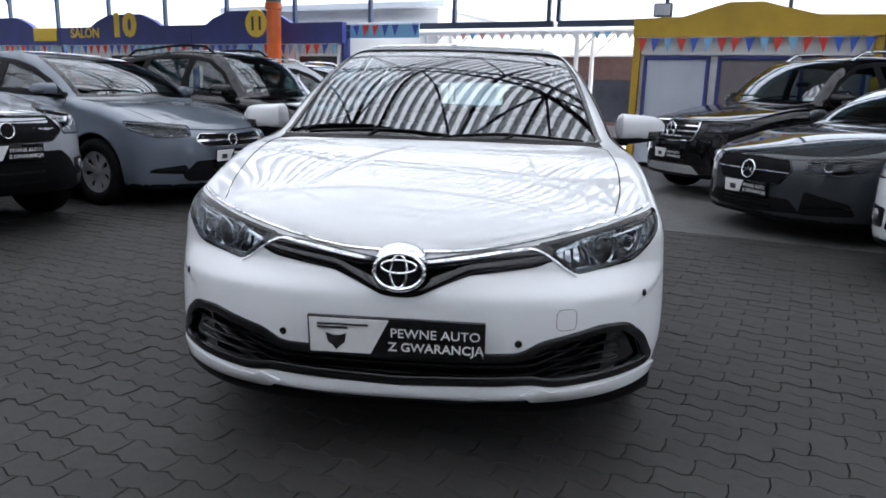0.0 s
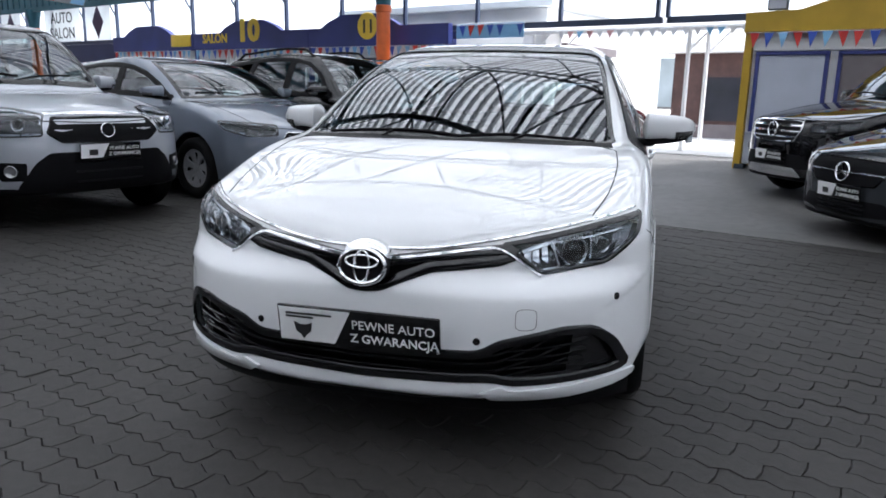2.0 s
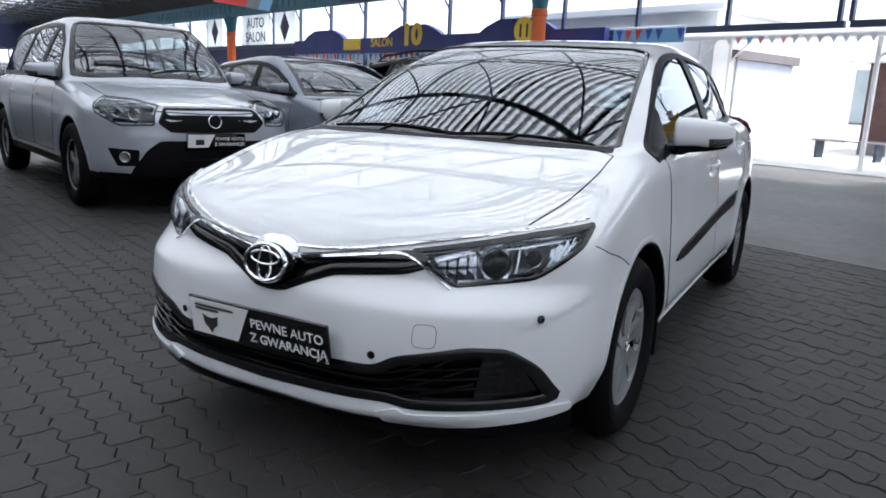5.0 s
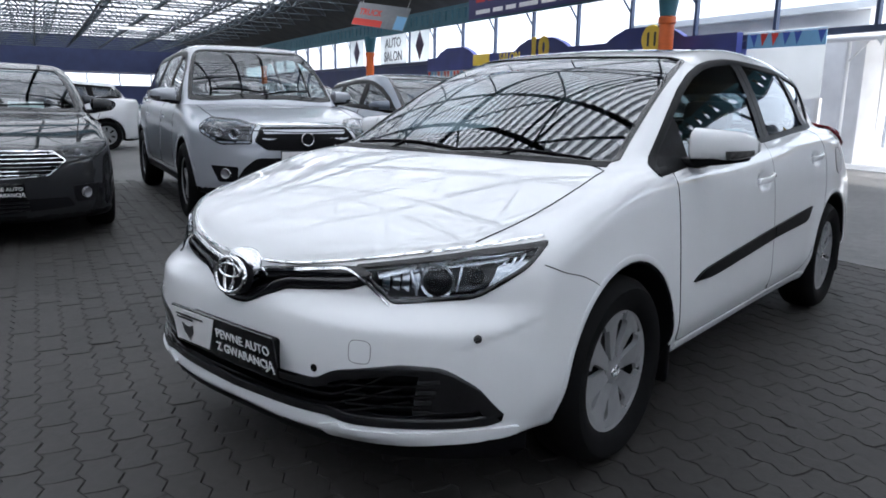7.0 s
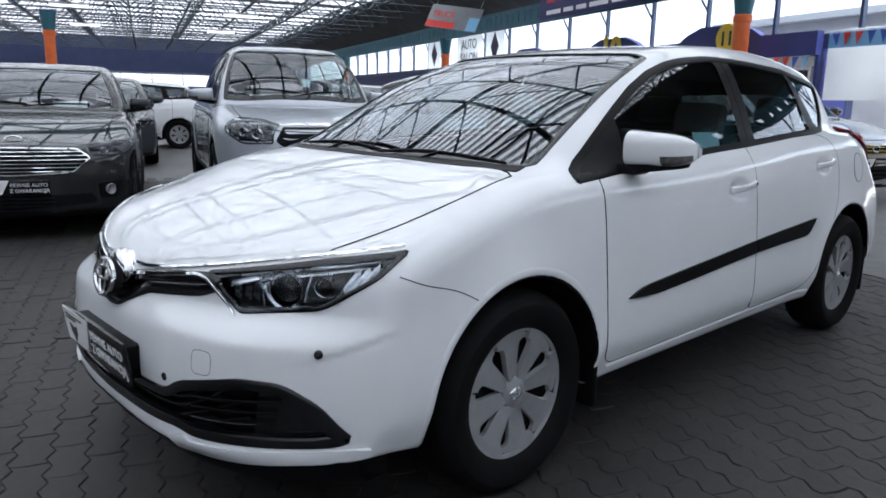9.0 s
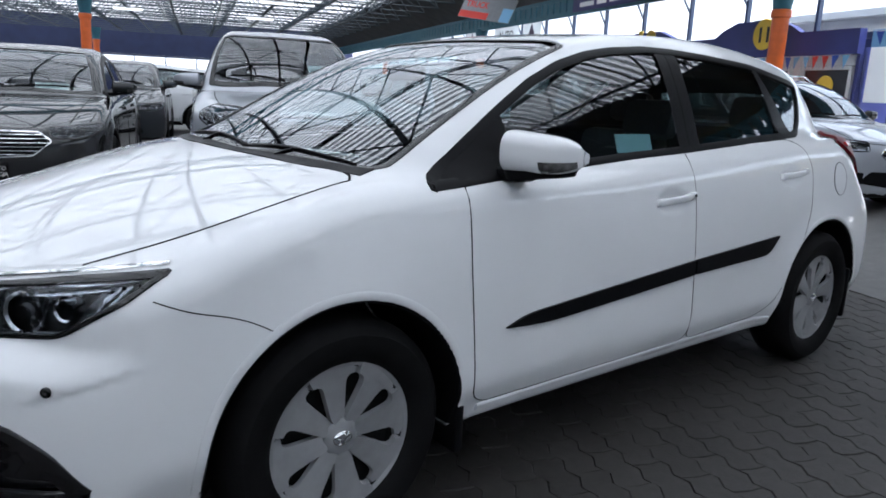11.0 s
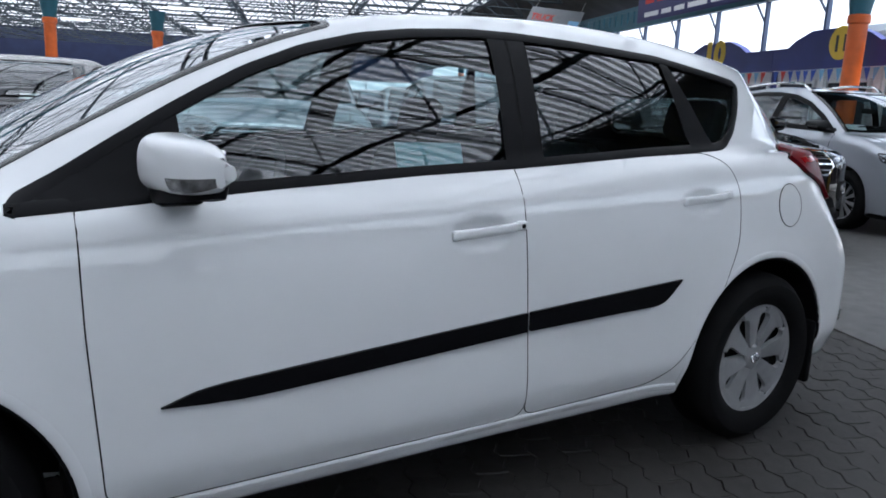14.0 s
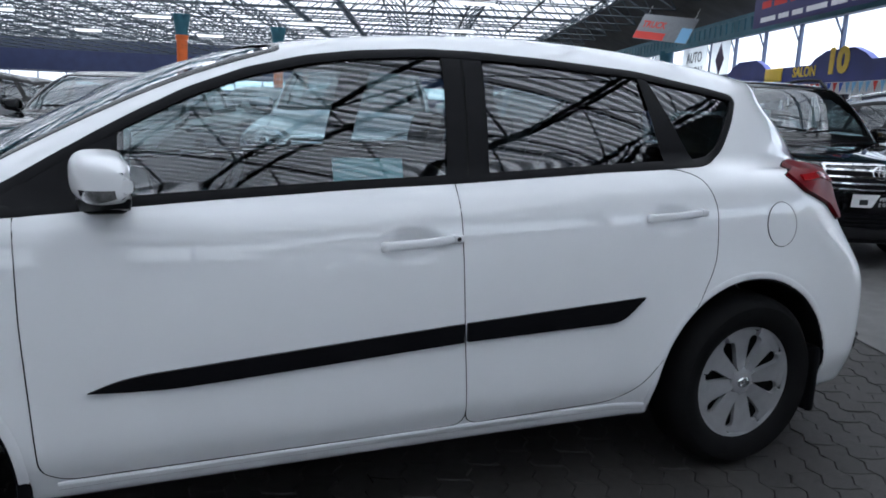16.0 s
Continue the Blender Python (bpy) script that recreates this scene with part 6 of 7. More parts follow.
def roof():
    bm, br = bmesh.new(), bmesh.new()
    u, pitch = -58.0, 0.20
    while u < 18:
        def strip_(b, a0, a1, z0, z1, v0, v1):
            p = [b.verts.new(c) for c in ((a0, v0, z0), (a1, v0, z1), (a1, v1, z1), (a0, v1, z0))]
            b.faces.new(p)
        strip_(bm, u, u + 0.095, 5.34, 5.34, -33, 8.7)
        strip_(br, u + 0.095, u + 0.115, 5.34, 5.38, -33, 8.7)
        strip_(br, u + 0.115, u + 0.18, 5.38, 5.38, -33, 8.7)
        strip_(br, u + 0.18, u + pitch, 5.38, 5.34, -33, 8.7)
        u += pitch
    # added sheet, out of view: blocks roof light to deepen shadows ahead of the car
    shade = bmesh.new()
    shade.faces.new([shade.verts.new(c) for c in ((-18, -33, 5.42), (18, -33, 5.42), (18, -11, 5.42), (-18, -11, 5.42))])
    structure("ceiling_light_blocker", shade, SOFFIT, "added unseen sheet that blocks daylight through the rear bay's roof", "roof")
    structure("ceiling_sheets", bm, SHEET, "translucent corrugated roof sheets letting daylight through", "roof")
    structure("ceiling_ribs", br, RIBSTEEL, "grey corrugated roof ribs between the clear sheets", "roof")
    bm = bmesh.new()
    for a, b, z0, z1 in ((8.7, 9.6, 5.30, 4.75), (9.6, 11.2, 4.75, 4.05)):
        p = [bm.verts.new(c) for c in ((-58, a, z0), (18, a, z0), (18, b, z1), (-58, b, z1))]
        bm.faces.new(p)
        q = [bm.verts.new(c) for c in ((-58, a, z0 + 0.1), (18, a, z0 + 0.1), (18, b, z1 + 0.1), (-58, b, z1 + 0.1))]
        bm.faces.new(q[::-1])
    structure("ceiling_eave", bm, SOFFIT, "dark boarded underside of the sloping eave", "roof")
    # eave girder with its oval openings
    for z0 in (3.62,):
        g = bmesh.new()
        add_bar(g, (-58, 10.55, z0), (18, 10.55, z0), 0.10, 0.14)
        add_bar(g, (-58, 10.55, z0 + 0.46), (18, 10.55, z0 + 0.46), 0.10, 0.10)
        u = -58
        while u < 18:
            add_box(g, u, u + 0.32, 10.52, 10.58, z0, z0 + 0.46)
            u += 0.42
        structure("eave_girder", g, TEAL, "teal eave girder with a row of openings", "girder")


def lamps():
    for u in (-14.0, -20.0, -28.0, -36.0):
        for v in (-21.0, -15.0, -9.0, -3.0, 3.0):
            lt = thing("ceiling_light", HM @ Matrix.Translation((u, v, 4.24)), "long white fluorescent ceiling light", "ceiling light", "hall lights")
            part("housing", box_bm(-0.10, 0.10, -0.65, 0.65, 0.03, 0.09, 0.01), WHITEFRAME, lt)
            part("diffuser", box_bm(-0.08, 0.08, -0.62, 0.62, -0.03, 0.028, 0.015), TUBE, lt)


def columns():
    for u, v in ((-9.42, 10.62), (-25.4, 10.62), (5.9, 10.62), (-41.1, 10.62), (-23.3, -3.25), (-20.6, -5.6), (-41.1, -5.0)):
        c = thing("column", HM @ Matrix.Translation((u, v, 0)), "round orange painted steel column with a teal head", "column", "hall columns", "structure")
        part("shaft", lathe_bm([(0.155, 0.0), (0.155, 2.9)], 24, False, "Z"), ORANGE, c)
        part("collar", lathe_bm([(0.16, 2.86), (0.185, 2.88), (0.185, 3.00), (0.16, 3.02)], 24, False, "Z"), ORANGE, c)
        part("head", lathe_bm([(0.165, 3.02), (0.175, 3.1), (0.23, 3.45), (0.26, 3.62)], 20, False, "Z"), TEAL, c)
        part("base_plate", box_bm(-0.25, 0.25, -0.25, 0.25, 0.0, 0.025, 0.005), STEEL, c)


def window_wall():
    """Bright glazed band over the stands, along v = 12, and across the far end."""
    def bay(name, m, length, z0, z1, step, sill_h, label):
        w = tagged(new(name), label, "window", "", "structure")
        w.matrix_world = m
        frame_ = bmesh.new()
        add_bar(frame_, (0, 0, z0), (length, 0, z0), 0.09, 0.12)
        add_bar(frame_, (0, 0, z1), (length, 0, z1), 0.09, 0.12)
        part("window_frame", frame_, MULLION, w, smooth=False)
        n = int(length / step)
        for i in range(n + 1):
            bm = bmesh.new()
            add_bar(bm, (i * step, 0, z0 + 0.04), (i * step, 0, z1 - 0.04), 0.07, 0.10)
            add_bar(bm, (i * step, -0.02, z1 - 0.55), (i * step - 0.45, -0.02, z1 - 0.03), 0.04)
            part("mullion", bm, MULLION, w, smooth=False)
        for i in range(n):
            bm = bmesh.new()
            bm.faces.new([bm.verts.new(c) for c in ((i * step + 0.03, 0, z0 + 0.05), ((i + 1) * step - 0.03, 0, z0 + 0.05), ((i + 1) * step - 0.03, 0, z1 - 0.05), (i * step + 0.03, 0, z1 - 0.05))])
            ob = part("pane", bm, PANE, w, smooth=False)
            ob.visible_shadow = False
    bay("window_1", HM @ Matrix.Translation((-45.6, 12.0, 0)), 42.1, 2.60, 3.95, 2.1, 0, "long band of clear hall windows above the stands")
    bay("window_2", HM @ Matrix.Translation((-3.4, 12.0, 0)), 21.0, 2.60, 3.95, 2.1, 0, "band of clear hall windows above the stands")
    structure("wall_north", box_bm(-58, -7.9, 11.95, 12.15, 0, 2.53), DEEPBLUE, "dark blue board wall behind the stands", "wall")
    structure("wall_north_east", box_bm(-1.3, 18, 11.95, 12.15, 0, 2.53), DEEPBLUE, "dark blue board wall behind the yellow stand", "wall")
    structure("wall_west", box_bm(-58.2, -58, -33, 12, 0, 1.75), DEEPBLUE, "low dark wall at the far end of the hall", "wall")
    bay("window_3", HM @ Matrix.Translation((-58, -33, 0)) @ pose(0, 0, 0, 0, 0, 90), 45.0, 1.80, 2.75, 2.2, 0, "bright window band at the far end of the hall")
    structure("wall_west_fascia", box_bm(-58.2, -57.9, -33, 12, 2.82, 5.4), DEEPBLUE, "dark blue fascia over the far windows", "wall")
    structure("wall_south", box_bm(-58, 18, -33.2, -33, 0, 4.49), HALLWALL, "plain light wall that closes the hall", "wall")
    structure("wall_south_top", box_bm(-58, 18, -33.2, -33, 4.5, 5.4), HALLWALL, "plain light wall above the hall windows", "wall")
    structure("wall_east_top", box_bm(18, 18.2, -33, 12, 4.5, 5.4), HALLWALL, "plain light wall above the hall windows", "wall")
    for k in range(8):
        v1 = 11.0 - 5.6 * k
        bay("window_%d" % (4 + k), HM @ Matrix.Translation((18.1, v1, 0)) @ pose(0, 0, 0, 0, 0, -90), 3.5, 1.55, 3.15, 1.75, 0, "clear hall window")
        structure("wall_east_pier", box_bm(18, 18.2, v1 - 5.6, v1 - 3.5, 1.50, 3.2), HALLWALL, "plain light wall between the hall windows", "wall")
    structure("wall_east_upper", box_bm(18, 18.2, -33, 12, 3.2, 4.49), HALLWALL, "plain light wall above the hall windows", "wall")
    structure("wall_east", box_bm(18, 18.2, -33, 12, 0, 1.49), HALLWALL, "plain light wall that closes the hall", "wall")
    structure("wall_south_west", box_bm(-57.9, 18, -33.0, -32.9, 0, 0.3), DEEPBLUE, "dark baseboard of the hall wall", "baseboard")


def pennants(m, length, z, n, group, drop=0.25, cloths=None):
    ln = thing("pennant_string", m, "string of small red and blue pennants along the fascia", "pennants", group)
    rnd = random.Random(int(length * 100))
    part("cord", tube_bm([(length * k / 20, 0, z - 0.012 * math.sin(math.pi * ((k * n / 20) % 1))) for k in range(21)], 0.006, 5), SIGNWHITE, ln)
    for i in range(n):
        x = length * (i + 0.5) / n
        w = length / n * 0.36
        tip = rnd.uniform(-0.03, 0.03)
        d = rnd.uniform(-0.03, 0.02)
        bm = bmesh.new()
        a, b, c = (x - w, 0.0, z), (x + w, 0.0, z), (x + tip, d, z - drop)
        f1 = [bm.verts.new(p) for p in (a, b, c)]
        f2 = [bm.verts.new((p[0], p[1] + 0.004, p[2])) for p in (a, b, c)]
        bm.faces.new(f1)
        bm.faces.new(f2[::-1])
        for k in range(3):
            bm.faces.new((f1[(k + 1) % 3], f1[k], f2[k], f2[(k + 1) % 3]))
        part("pennant", bm, (cloths or (RED, CLOTHBLUE, RED, LIGHTBLUE, CLOTHBLUE))[rnd.randrange(len(cloths or (1, 2, 3, 4, 5)))], ln, smooth=False)


def shop_window(parent, x0, x1, z0, z1, mat, frame_mat=WHITEFRAME, t=0.07, name="window"):
    w = part(name, box_bm(x0 + t, x1 - t, -0.015, 0.02, z0 + t, z1 - t), mat, parent, smooth=False)
    for a in ((x0, x0 + t, z0, z1), (x1 - t, x1, z0, z1), (x0 + t, x1 - t, z1 - t, z1), (x0 + t, x1 - t, z0, z0 + t)):
        part("window_frame", box_bm(a[0], a[1], -0.05, 0.03, a[2], a[3], 0.008), frame_mat, w, smooth=False)
    return w


def blue_stands():
    """A row of blue sales stands with gabled fascia boards."""
    for name_n, u0, u1, peak, sign in (("stand", -21.1, -16.9, -19.2, None), ("stand", -16.9, -12.2, -14.45, "10"), ("stand", -12.2, -7.85, -10.5, "11")):
        st = thing("sales_stand", HM @ Matrix.Translation((u0, 11.1, 0)), "blue sales stand with white windows" + (" and yellow number " + sign if sign else " and a yellow board"), "kiosk", "blue stands")
        L = u1 - u0
        part("wall", box_bm(0.0, L - 0.02, 0.05, 0.80, 0.0, 2.3), BLUE, st, smooth=False)
        p = peak - u0
        out = [(0, 2.18), (L - 0.02, 2.18), (L - 0.02, 2.62), (p + 1.25, 2.62), (p + 1.0, 2.76), (p + 0.55, 2.91), (p - 0.55, 2.91), (p - 1.0, 2.76), (p - 1.25, 2.62), (0, 2.62)]
        fb = part("fascia", _moved(prism_bm(out, 0.16), Matrix.Translation((0, -0.12, 0))), BLUE, st, "dark blue gabled fascia board", smooth=False)
        n = 3
        for i in range(n):
            a, b = L * i / n + 0.14, L * (i + 1) / n - 0.14
            shop_window(st, a, b, 0.75, 1.98, SHOPGLASS)
        for i in range(n + 1):
            part("pilaster", box_bm(max(0, L * i / n - 0.09), min(L - 0.02, L * i / n + 0.09), -0.04, 0.05, 0, 2.18, 0.01), BLUE if i in (0, n) else WHITEFRAME, st, smooth=False)
        part("header", box_bm(0.1, L - 0.12, -0.02, 0.05, 1.99, 2.17), WHITEFRAME, st, smooth=False)
        part("plinth", box_bm(0.1, L - 0.12, -0.01, 0.05, 0.0, 0.72), WHITEFRAME, st, smooth=False)
        m = Matrix.Translation((0, -0.125, 0))
        if sign == "10":
            part("number", text_bm("10", 0.76, m @ pose(p - 0.50, 0, 2.40, 90) @ Matrix.Diagonal((1.2, 1, 1, 1)), 0.01, 0.038), SIGNYELLOW, st, smooth=False)
            part("lettering", text_bm("SALON", 0.34, m @ pose(p - 2.02, 0, 2.36, 90), 0.01, 0.006), SIGNYELLOW, st, smooth=False)
        if sign == "11":
            part("number_disc", _moved(lathe_bm([(0.0, -0.012), (0.30, -0.012), (0.31, 0.0), (0.31, 0.03)], 32, False, "Y"), m @ Matrix.Translation((p + 0.28, 0, 2.63))), SIGNYELLOW, st)
            part("number", text_bm("11", 0.42, m @ pose(p + 0.09, -0.016, 2.48, 90), 0.006, 0.008), SIGNBLACK, st, smooth=False)
            part("number_disc", _moved(lathe_bm([(0.0, -0.012), (0.18, -0.012), (0.19, 0.0), (0.19, 0.03)], 28, False, "Y"), Matrix.Translation((L * 5 / 6, -0.03, 1.62))), SIGNYELLOW, st)
        if sign is None:
            part("sign_board", box_bm(L - 1.05, L - 0.12, -0.15, -0.11, 2.28, 2.62, 0.01), SIGNYELLOW, st)
        pennants(HM @ Matrix.Translation((u0 + 0.1, 11.1 - 0.15, 0)), L - 0.2, 2.17, 18, "pennants")


def yellow_stand():
    st = thing("sales_stand", HM @ Matrix.Translation((-1.48, 10.5, 0)), "yellow sales stand with blue framed windows and pennants", "kiosk")
    L = 3.62
    part("wall", box_bm(0.0, L, 0.06, 1.35, 0.08, 2.25), WHITEFRAME, st, smooth=False)
    out = [(-0.05, 2.20), (L + 0.05, 2.20), (L + 0.05, 2.50), (2.75, 2.52), (2.2, 2.66), (1.95, 2.73), (1.45, 2.73), (1.2, 2.66), (0.75, 2.52), (-0.05, 2.50)]
    part("fascia", _moved(prism_bm(out, 0.2), Matrix.Translation((0, -0.14, 0))), YELLOW, st, "yellow gabled fascia board", smooth=False)
    part("roof", box_bm(-0.05, L + 0.05, 0.07, 1.40, 2.26, 2.34), YELLOW, st, smooth=False)
    for a in (-0.05, L - 0.06):
        part("corner_post", box_bm(a, a + 0.12, -0.06, 0.06, 0.0, 2.2, 0.008), YELLOW, st, smooth=False)
    part("side_panel", box_bm(-0.05, 0.0, 0.06, 1.35, 0.0, 2.25), YELLOW, st, smooth=False)
    for a, b, mat in ((0.14, 1.22, PALEPANEL), (1.34, 2.48, BROWNPANEL), (2.58, 3.50, BROWNPANEL)):
        shop_window(st, a, b, 0.62, 1.90, mat, BLUE, 0.06)
    part("header", box_bm(0.08, L - 0.08, 0.0, 0.058, 1.92, 2.19), SIGNWHITE, st, smooth=False)
    part("plinth", box_bm(0.08, L - 0.08, 0.0, 0.058, 0.10, 0.60), PALEPANEL, st, smooth=False)
    for a in (0.0, L - 0.15):
        part("foot", box_bm(a - 0.02, a + 0.13, -0.08, 0.1, 0.0, 0.08), STEEL, st, smooth=False)
    pennants(HM @ Matrix.Translation((-1.46, 10.33, 0)), L - 0.05, 2.19, 17, "pennants")
    fl = thing("floodlight", HM @ Matrix.Translation((-1.10, 10.55, 2.52)), "dark floodlight on the stand's roof", "floodlight")
    part("housing", box_bm(-0.15, 0.15, -0.06, 0.06, 0.02, 0.24, 0.015), STEEL, fl)
    part("lens", box_bm(-0.13, 0.13, -0.066, -0.061, 0.04, 0.22), PALEPANEL, fl)
    part("bracket", box_bm(-0.02, 0.02, -0.02, 0.02, -0.03, 0.02), STEEL, fl)
    nx = thing("sales_stand", HM @ Matrix.Translation((2.30, 10.5, 0)), "dark blue stand beside the yellow one", "kiosk")
    part("wall", box_bm(0.0, 4.5, 0.0, 1.35, 0.0, 2.3), BLUE, nx, smooth=False)
    part("fascia", box_bm(-0.03, 4.53, -0.12, 0.0, 2.1, 2.55), BLUE, nx, smooth=False)


def signs():
    for u0, wide, words in ((-27.3, 2.5, True),):
        b = thing("window_sign", HM @ Matrix.Translation((u0, 11.93, 2.66)), "white sign board in the window band with black lettering", "sign")
        part("board", box_bm(0, wide, 0, 0.006, 0, 1.22), BACKLIT, b)
        part("lettering", text_bm("AUTO", 0.55, pose(wide / 2, -0.004, 0.66, 90), 0.004, 0.004, "CENTER"), SIGNBLACK, b, smooth=False)
        part("lettering", text_bm("SALON", 0.55, pose(wide / 2, -0.004, 0.12, 90), 0.004, 0.004, "CENTER"), SIGNBLACK, b, smooth=False)
    for u0 in (-30.0, -23.6):
        b = thing("window_sign", HM @ Matrix.Translation((u0, 11.93, 3.28)), "white board with a dark purple diamond", "sign", "diamond signs")
        part("board", box_bm(-0.8, 0.8, 0, 0.006, -0.62, 0.60), BACKLIT, b)
        part("diamond", _moved(prism_bm([(-0.36, 0), (0, -0.55), (0.36, 0), (0, 0.55)], -0.01), Matrix.Identity(4)), material("dark_purple_sign", (0.06, 0.035, 0.07), 0.5), b, smooth=False)
    # hanging banners under the eave
    ban = thing("hanging_banner", HM @ Matrix.Translation(hall_inv(-15.9, 15.5, 3.85)) @ pose(0, 0, 0, -28, 8, 38) @ Matrix.Diagonal((0.64, 1, 0.78, 1)), "white and red hanging banner under the eave", "banner")
    # white cloth made grey: shade under the eave is in its colour
    part("cloth", box_bm(-1.5, 1.5, 0, 0.02, -0.55, 0.55, 0.005), material("shaded_banner_cloth", (0.20, 0.21, 0.225), 0.8, vary=0.08), ban)
    part("red_band", box_bm(-1.48, 0.2, -0.006, -0.001, -0.53, -0.22), RED, ban)
    part("blue_band", box_bm(0.9, 1.48, -0.006, -0.001, -0.53, 0.1), LIGHTBLUE, ban)
    part("lettering", text_bm("TRUCK", 0.40, pose(-1.3, -0.004, -0.02, 90), 0.003, 0.01), RED, ban, smooth=False)
    for x in (-1.3, 1.3):
        part("cord", tube_bm([(x, 0.01, 0.55), (x, 0.01, 0.95)], 0.01, 6), SIGNWHITE, ban)
    b2 = thing("hanging_banner", HM @ Matrix.Translation((-13.4, 9.6, 3.78)), "dark blue banner with rows of white and red print", "banner")
    part("cloth", box_bm(-2.6, 2.6, 0, 0.02, -0.36, 0.36, 0.005), material("navy_banner", (0.03, 0.03, 0.11), 0.6, vary=0.1), b2)
    rnd = random.Random(3)
    for row, (zz, hh, mat) in enumerate(((0.14, 0.16, RED), (-0.20, 0.11, SIGNWHITE))):
        x = -2.2
        while x < 2.1:
            w = rnd.uniform(0.35, 0.8)
            part("print_bar", box_bm(x, min(x + w, 2.3), -0.005, -0.001, zz - hh / 2, zz + hh / 2), mat, b2)
            x += w + 0.15
    for x in (-2.4, 2.4):
        part("cord", tube_bm([(x, 0.01, 0.36), (x, 0.01, 0.62)], 0.01, 6), SIGNWHITE, b2)


def hall_inv(x, y, z):
    p = Vector((x, y, 0))
    return Vector((p.dot(EU), p.dot(EV), z))


def outside():
    """The bright yard seen between the stands."""
    structure("pavement_yard", box_bm(-30, 30, 12.6, 60, -0.15, 0.015), material("light_concrete", (0.62, 0.62, 0.61), 0.9, vary=0.12, scale=2, bump=0.2), "light concrete yard outside the hall", "pavement")
    b = thing("brown_building", HM @ Matrix.Translation((-5.6, 19.0, 0)), "dark brown building across the yard with a light roof edge", "building")
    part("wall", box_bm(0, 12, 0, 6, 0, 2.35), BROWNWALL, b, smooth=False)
    part("roof", box_bm(-0.4, 12.4, -0.6, 6.4, 2.36, 2.62, 0.02), OUTWHITE, b, smooth=False)
    for x in (0.9, 3.6, 6.4, 9.2):
        w = part("window", box_bm(x, x + 1.6, -0.03, 0.0, 0.5, 1.7), SHOPGLASS, b, smooth=False)
        for a in ((x - 0.06, x, 0.44, 1.76), (x + 1.6, x + 1.66, 0.44, 1.76)):
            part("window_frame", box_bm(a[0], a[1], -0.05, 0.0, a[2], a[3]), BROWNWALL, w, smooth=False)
    part("plinth", box_bm(0, 12, -0.05, -0.001, 0, 0.4), BROWNPANEL, b, smooth=False)
    wb = thing("white_building", HM @ Matrix.Translation((-13.5, 14.0, 0)), "white rendered building with a pale shutter", "building")
    part("wall", box_bm(0, 6.4, 0, 8, 0, 3.2), OUTWHITE, wb, smooth=False)
    part("roof", box_bm(-0.3, 6.7, -0.3, 8.3, 3.21, 3.36), WHITEFRAME, wb, smooth=False)
    part("shutter", box_bm(6.401, 6.46, 1.0, 3.8, 0.35, 2.2), PALEPANEL, wb, smooth=False)
    part("lintel", box_bm(6.401, 6.55, 0.8, 4.0, 2.21, 2.42), BROWNPANEL, wb, smooth=False)
    cn = thing("canopy", HM @ Matrix.Translation((-7.3, 13.2, 0)), "white canopy on slim white posts in the yard", "canopy")
    part("roof", box_bm(0, 7.6, 0, 1.7, 2.62, 2.74, 0.02), OUTWHITE, cn, smooth=False)
    part("edge_tube", tube_bm([(-0.1, -0.06, 2.56), (7.7, -0.06, 2.56)], 0.07, 10), OUTWHITE, cn)
    for x, y in ((0.2, 0.2), (3.9, 0.2), (7.4, 0.2), (0.2, 1.5), (3.9, 1.5), (7.4, 1.5)):
        part("post", tube_bm([(x, y, 0), (x, y, 2.62)], 0.05, 10), OUTWHITE, cn)
        part("brace", tube_bm([(x, y, 2.1), (x + 0.5, y, 2.6)], 0.025, 8), OUTWHITE, cn)
    wr = thing("white_board", HM @ Matrix.Translation((-7.84, 11.25, 0)), "white boarded partition beside the stands", "partition")
    part("board", box_bm(0, 1.7, 0, 0.006, 1.35, 2.62), BACKLIT, wr, smooth=False)
    part("post", box_bm(1.62, 1.7, 0.0, 0.08, 0, 1.35), OUTWHITE, wr, smooth=False)
    part("band", box_bm(0.0, 1.7, -0.01, -0.001, 2.3, 2.6), LIGHTBLUE, wr, smooth=False)
    pennants(HM @ Matrix.Translation((-7.8, 11.22, 0)), 1.7, 2.58, 7, "pennants")
    # washed-out cloths: strong daylight is painted into these pennants
    pennants(HM @ Matrix.Translation((-6.1, 12.6, 0)), 4.6, 2.50, 20, "pennants", 0.16, (PALERED, LIGHTBLUE, OUTWHITE))
    be = thing("bench", HM @ Matrix.Translation((-5.6, 16.2, 0)), "dark slatted bench in the yard", "bench")
    for k in range(4):
        part("slat", box_bm(0, 1.6, 0.1 * k, 0.1 * k + 0.08, 0.42, 0.45), BROWNPANEL, be)
    for x in (0.1, 1.4):
        part("leg", box_bm(x, x + 0.06, 0.0, 0.38, 0.0, 0.42), STEEL, be)
    # far tree line and sky edge beyond the yard, haze painted into the colour
    structure("backdrop", box_bm(-80, 80, 75, 76, 0, 5.0), material("distant_haze", (0.42, 0.47, 0.48), 0.9, vary=0.2, scale=0.3), "distant trees and roofs beyond the yard, paled by painted haze", "backdrop")


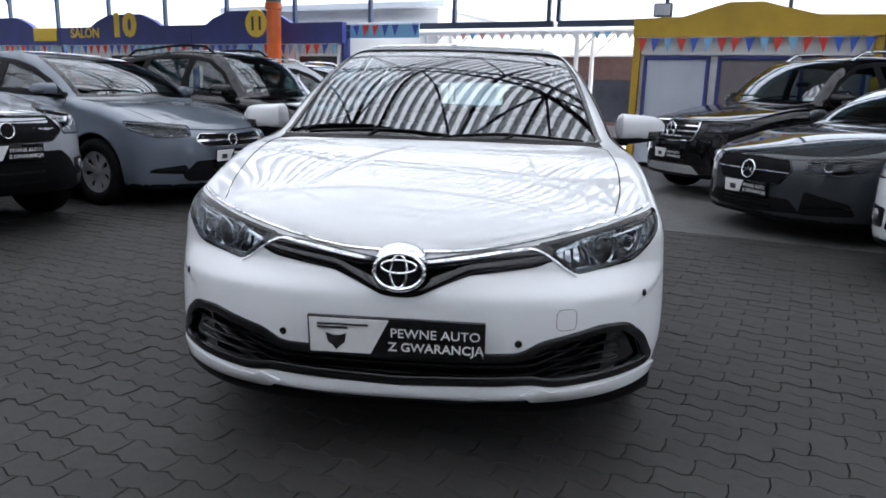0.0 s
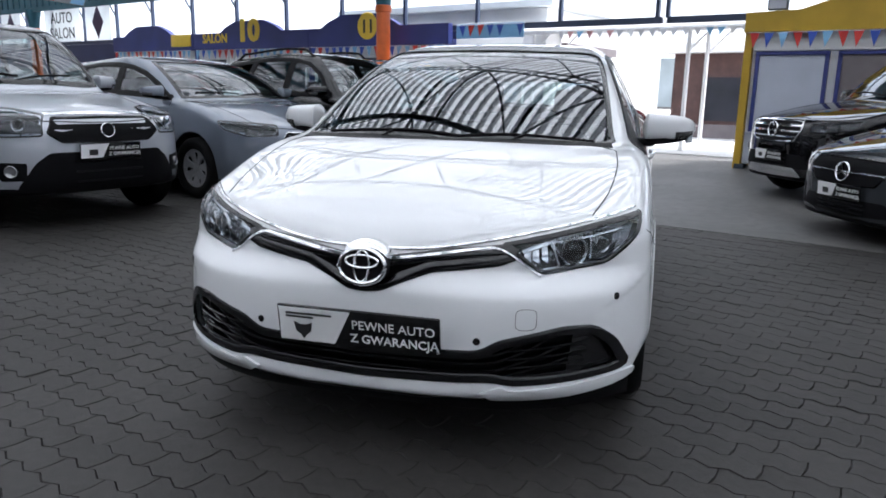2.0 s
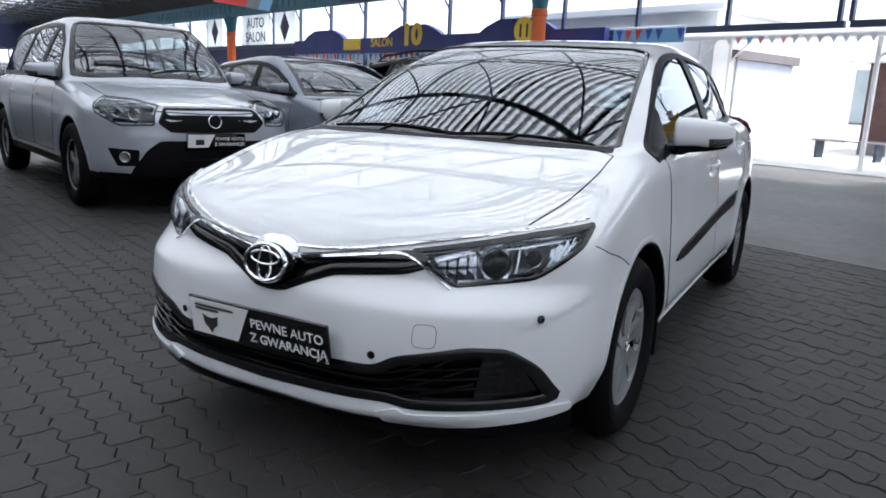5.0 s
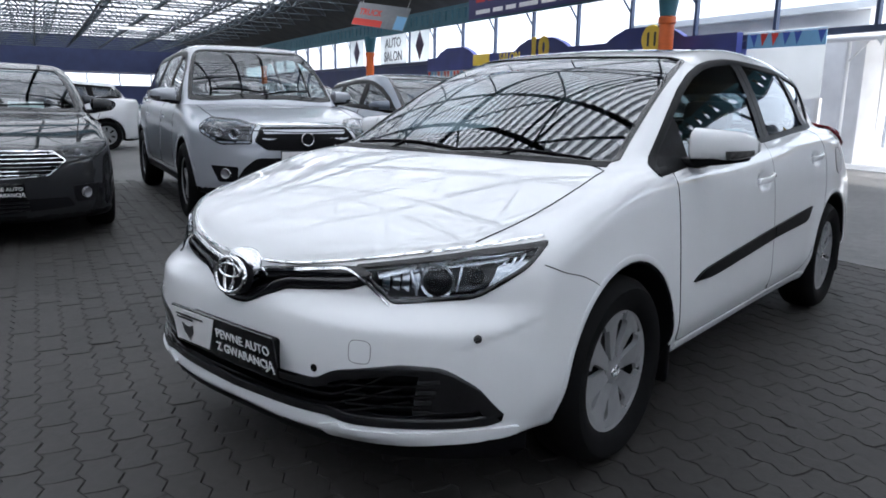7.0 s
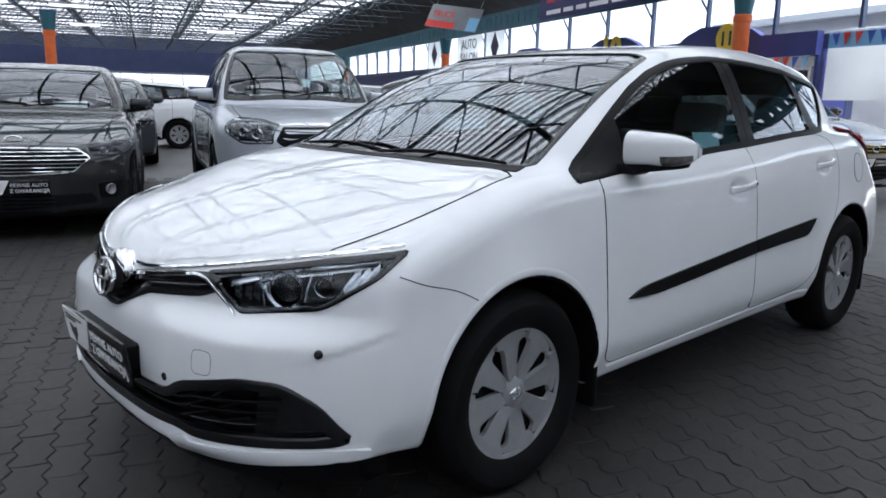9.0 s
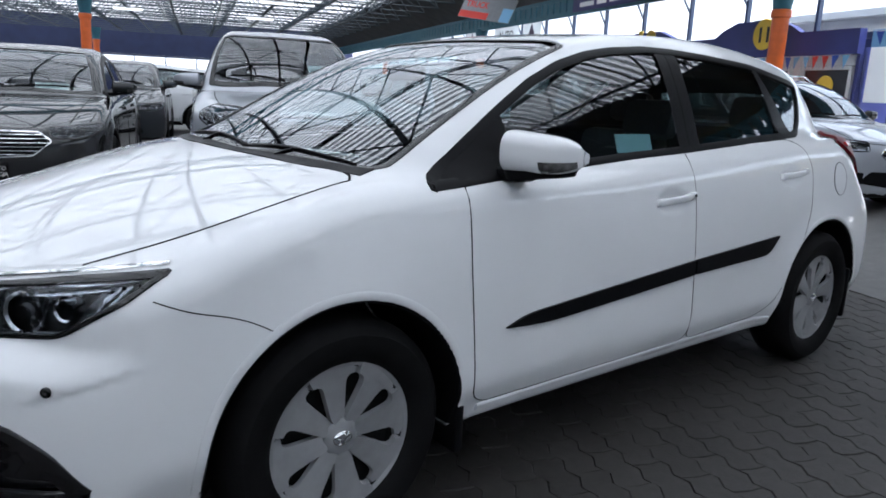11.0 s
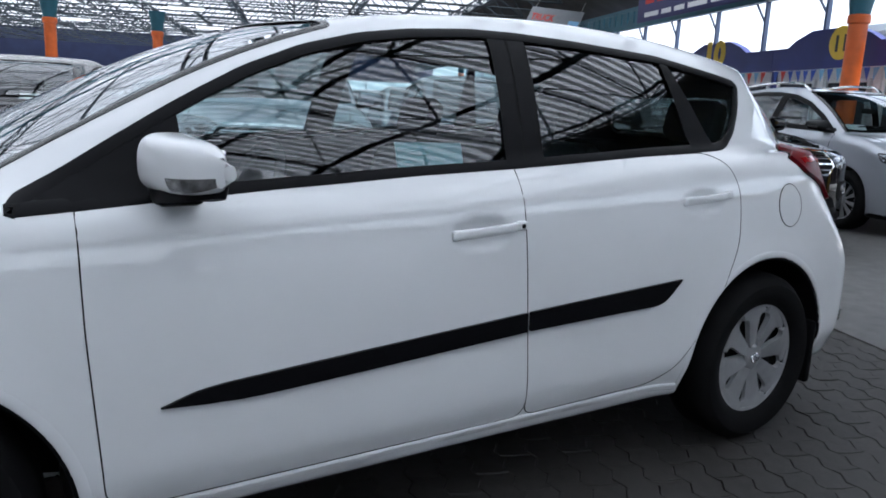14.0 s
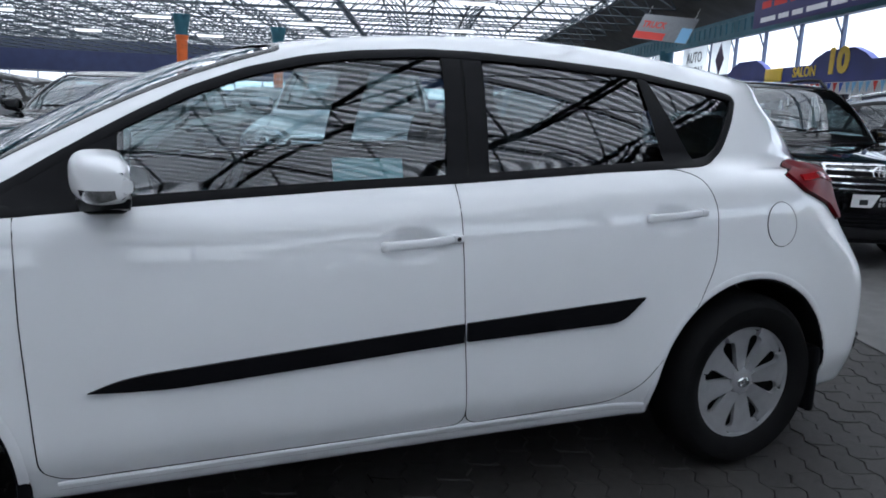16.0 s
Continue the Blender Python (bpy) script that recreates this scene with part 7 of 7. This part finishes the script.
def paving():
    """Interlocking wavy concrete pavers of the aisle, in rows across it."""
    a, b, wv = 0.225, 0.1125, 0.012
    near = tagged(link_mesh("floor_paving_bed", box_bm(-14, 12, -9, 4.149, -0.3, -0.010), JOINT), "sand bed of the paved aisle", "floor", "", "structure")
    near.matrix_world = HM
    edge = [(-a / 2, 0.0), (-a * 3 / 8, wv), (-a / 8, -wv), (a / 8, wv), (a * 3 / 8, -wv), (a / 2, 0.0)]
    def outline(sh):
        o = [(x, y - b / 2) for x, y in edge] + [(a / 2 + wv * 0.6, 0)] + [(x, y + b / 2) for x, y in edge[::-1]] + [(-a / 2 + wv * 0.6, 0)]
        return shrink(np.array(o), sh)
    top, mid = outline(0.0034), outline(0.0012)
    n = len(top)
    V = [(*p, 0.0) for p in top] + [(*p, -0.005) for p in mid] + [(*p, -0.011) for p in mid]
    Fc = [tuple(range(n))] + [(k + n, (k + 1) % n + n, (k + 1) % n, k) for k in range(n)] + [(k + 2 * n, (k + 1) % n + 2 * n, (k + 1) % n + n, k + n) for k in range(n)]
    me = bpy.data.meshes.new("paver")
    me.from_pydata(V, [], Fc)
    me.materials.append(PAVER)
    rnd = random.Random(11)
    verts, faces, singles = [], [], 0
    for j in range(-62, 38):
        v = j * b + 0.02
        if v > 4.09 or v < -6.6:
            continue
        for i in range(-38, 30):
            u = (i + 0.5 * (j % 2)) * a
            tilt = (rnd.uniform(-0.012, 0.012), rnd.uniform(-0.012, 0.012))
            dz = rnd.uniform(-0.003, 0.001)
            w = hall(u, v)
            if -1.6 < w.x < 3.0 and -2.25 < w.y < -1.0 and singles < 300:
                ob = new("paver", me)
                ob.parent = near
                ob.matrix_local = Matrix.Translation((u, v, dz)) @ Euler((tilt[0], tilt[1], 0)).to_matrix().to_4x4()
                singles += 1
                continue
            k0 = len(verts)
            for x, y, z in V:
                verts.append((u + x, v + y, z + dz + x * tilt[1] + y * tilt[0]))
            faces += [tuple(q + k0 for q in f) for f in Fc]
    m2 = bpy.data.meshes.new("pavers")
    m2.from_pydata(verts, [], faces)
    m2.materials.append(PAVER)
    ob = new("pavers", m2)
    ob.parent = near
    ob["kind"] = "stuff"
    ob["label"] = "grey interlocking concrete pavers"
    tagged(structure("floor_far", box_bm(-60, -8.3, -33, 4.149, -0.2, -0.002), ASPHALT, "worn grey floor of the rear hall", "floor"))
    structure("floor_near", box_bm(6.5, 20, -33, 4.149, -0.2, -0.002), ASPHALT, "worn grey floor", "floor")
    structure("floor_front", box_bm(-8.3, 6.5, -33, -6.62, -0.2, -0.002), ASPHALT, "worn grey floor of the aisle", "floor")

ground()
space_frame()
roof()
lamps()
columns()
window_wall()
blue_stands()
yellow_stand()
signs()
outside()
hero_car()
parked_cars()
paving()
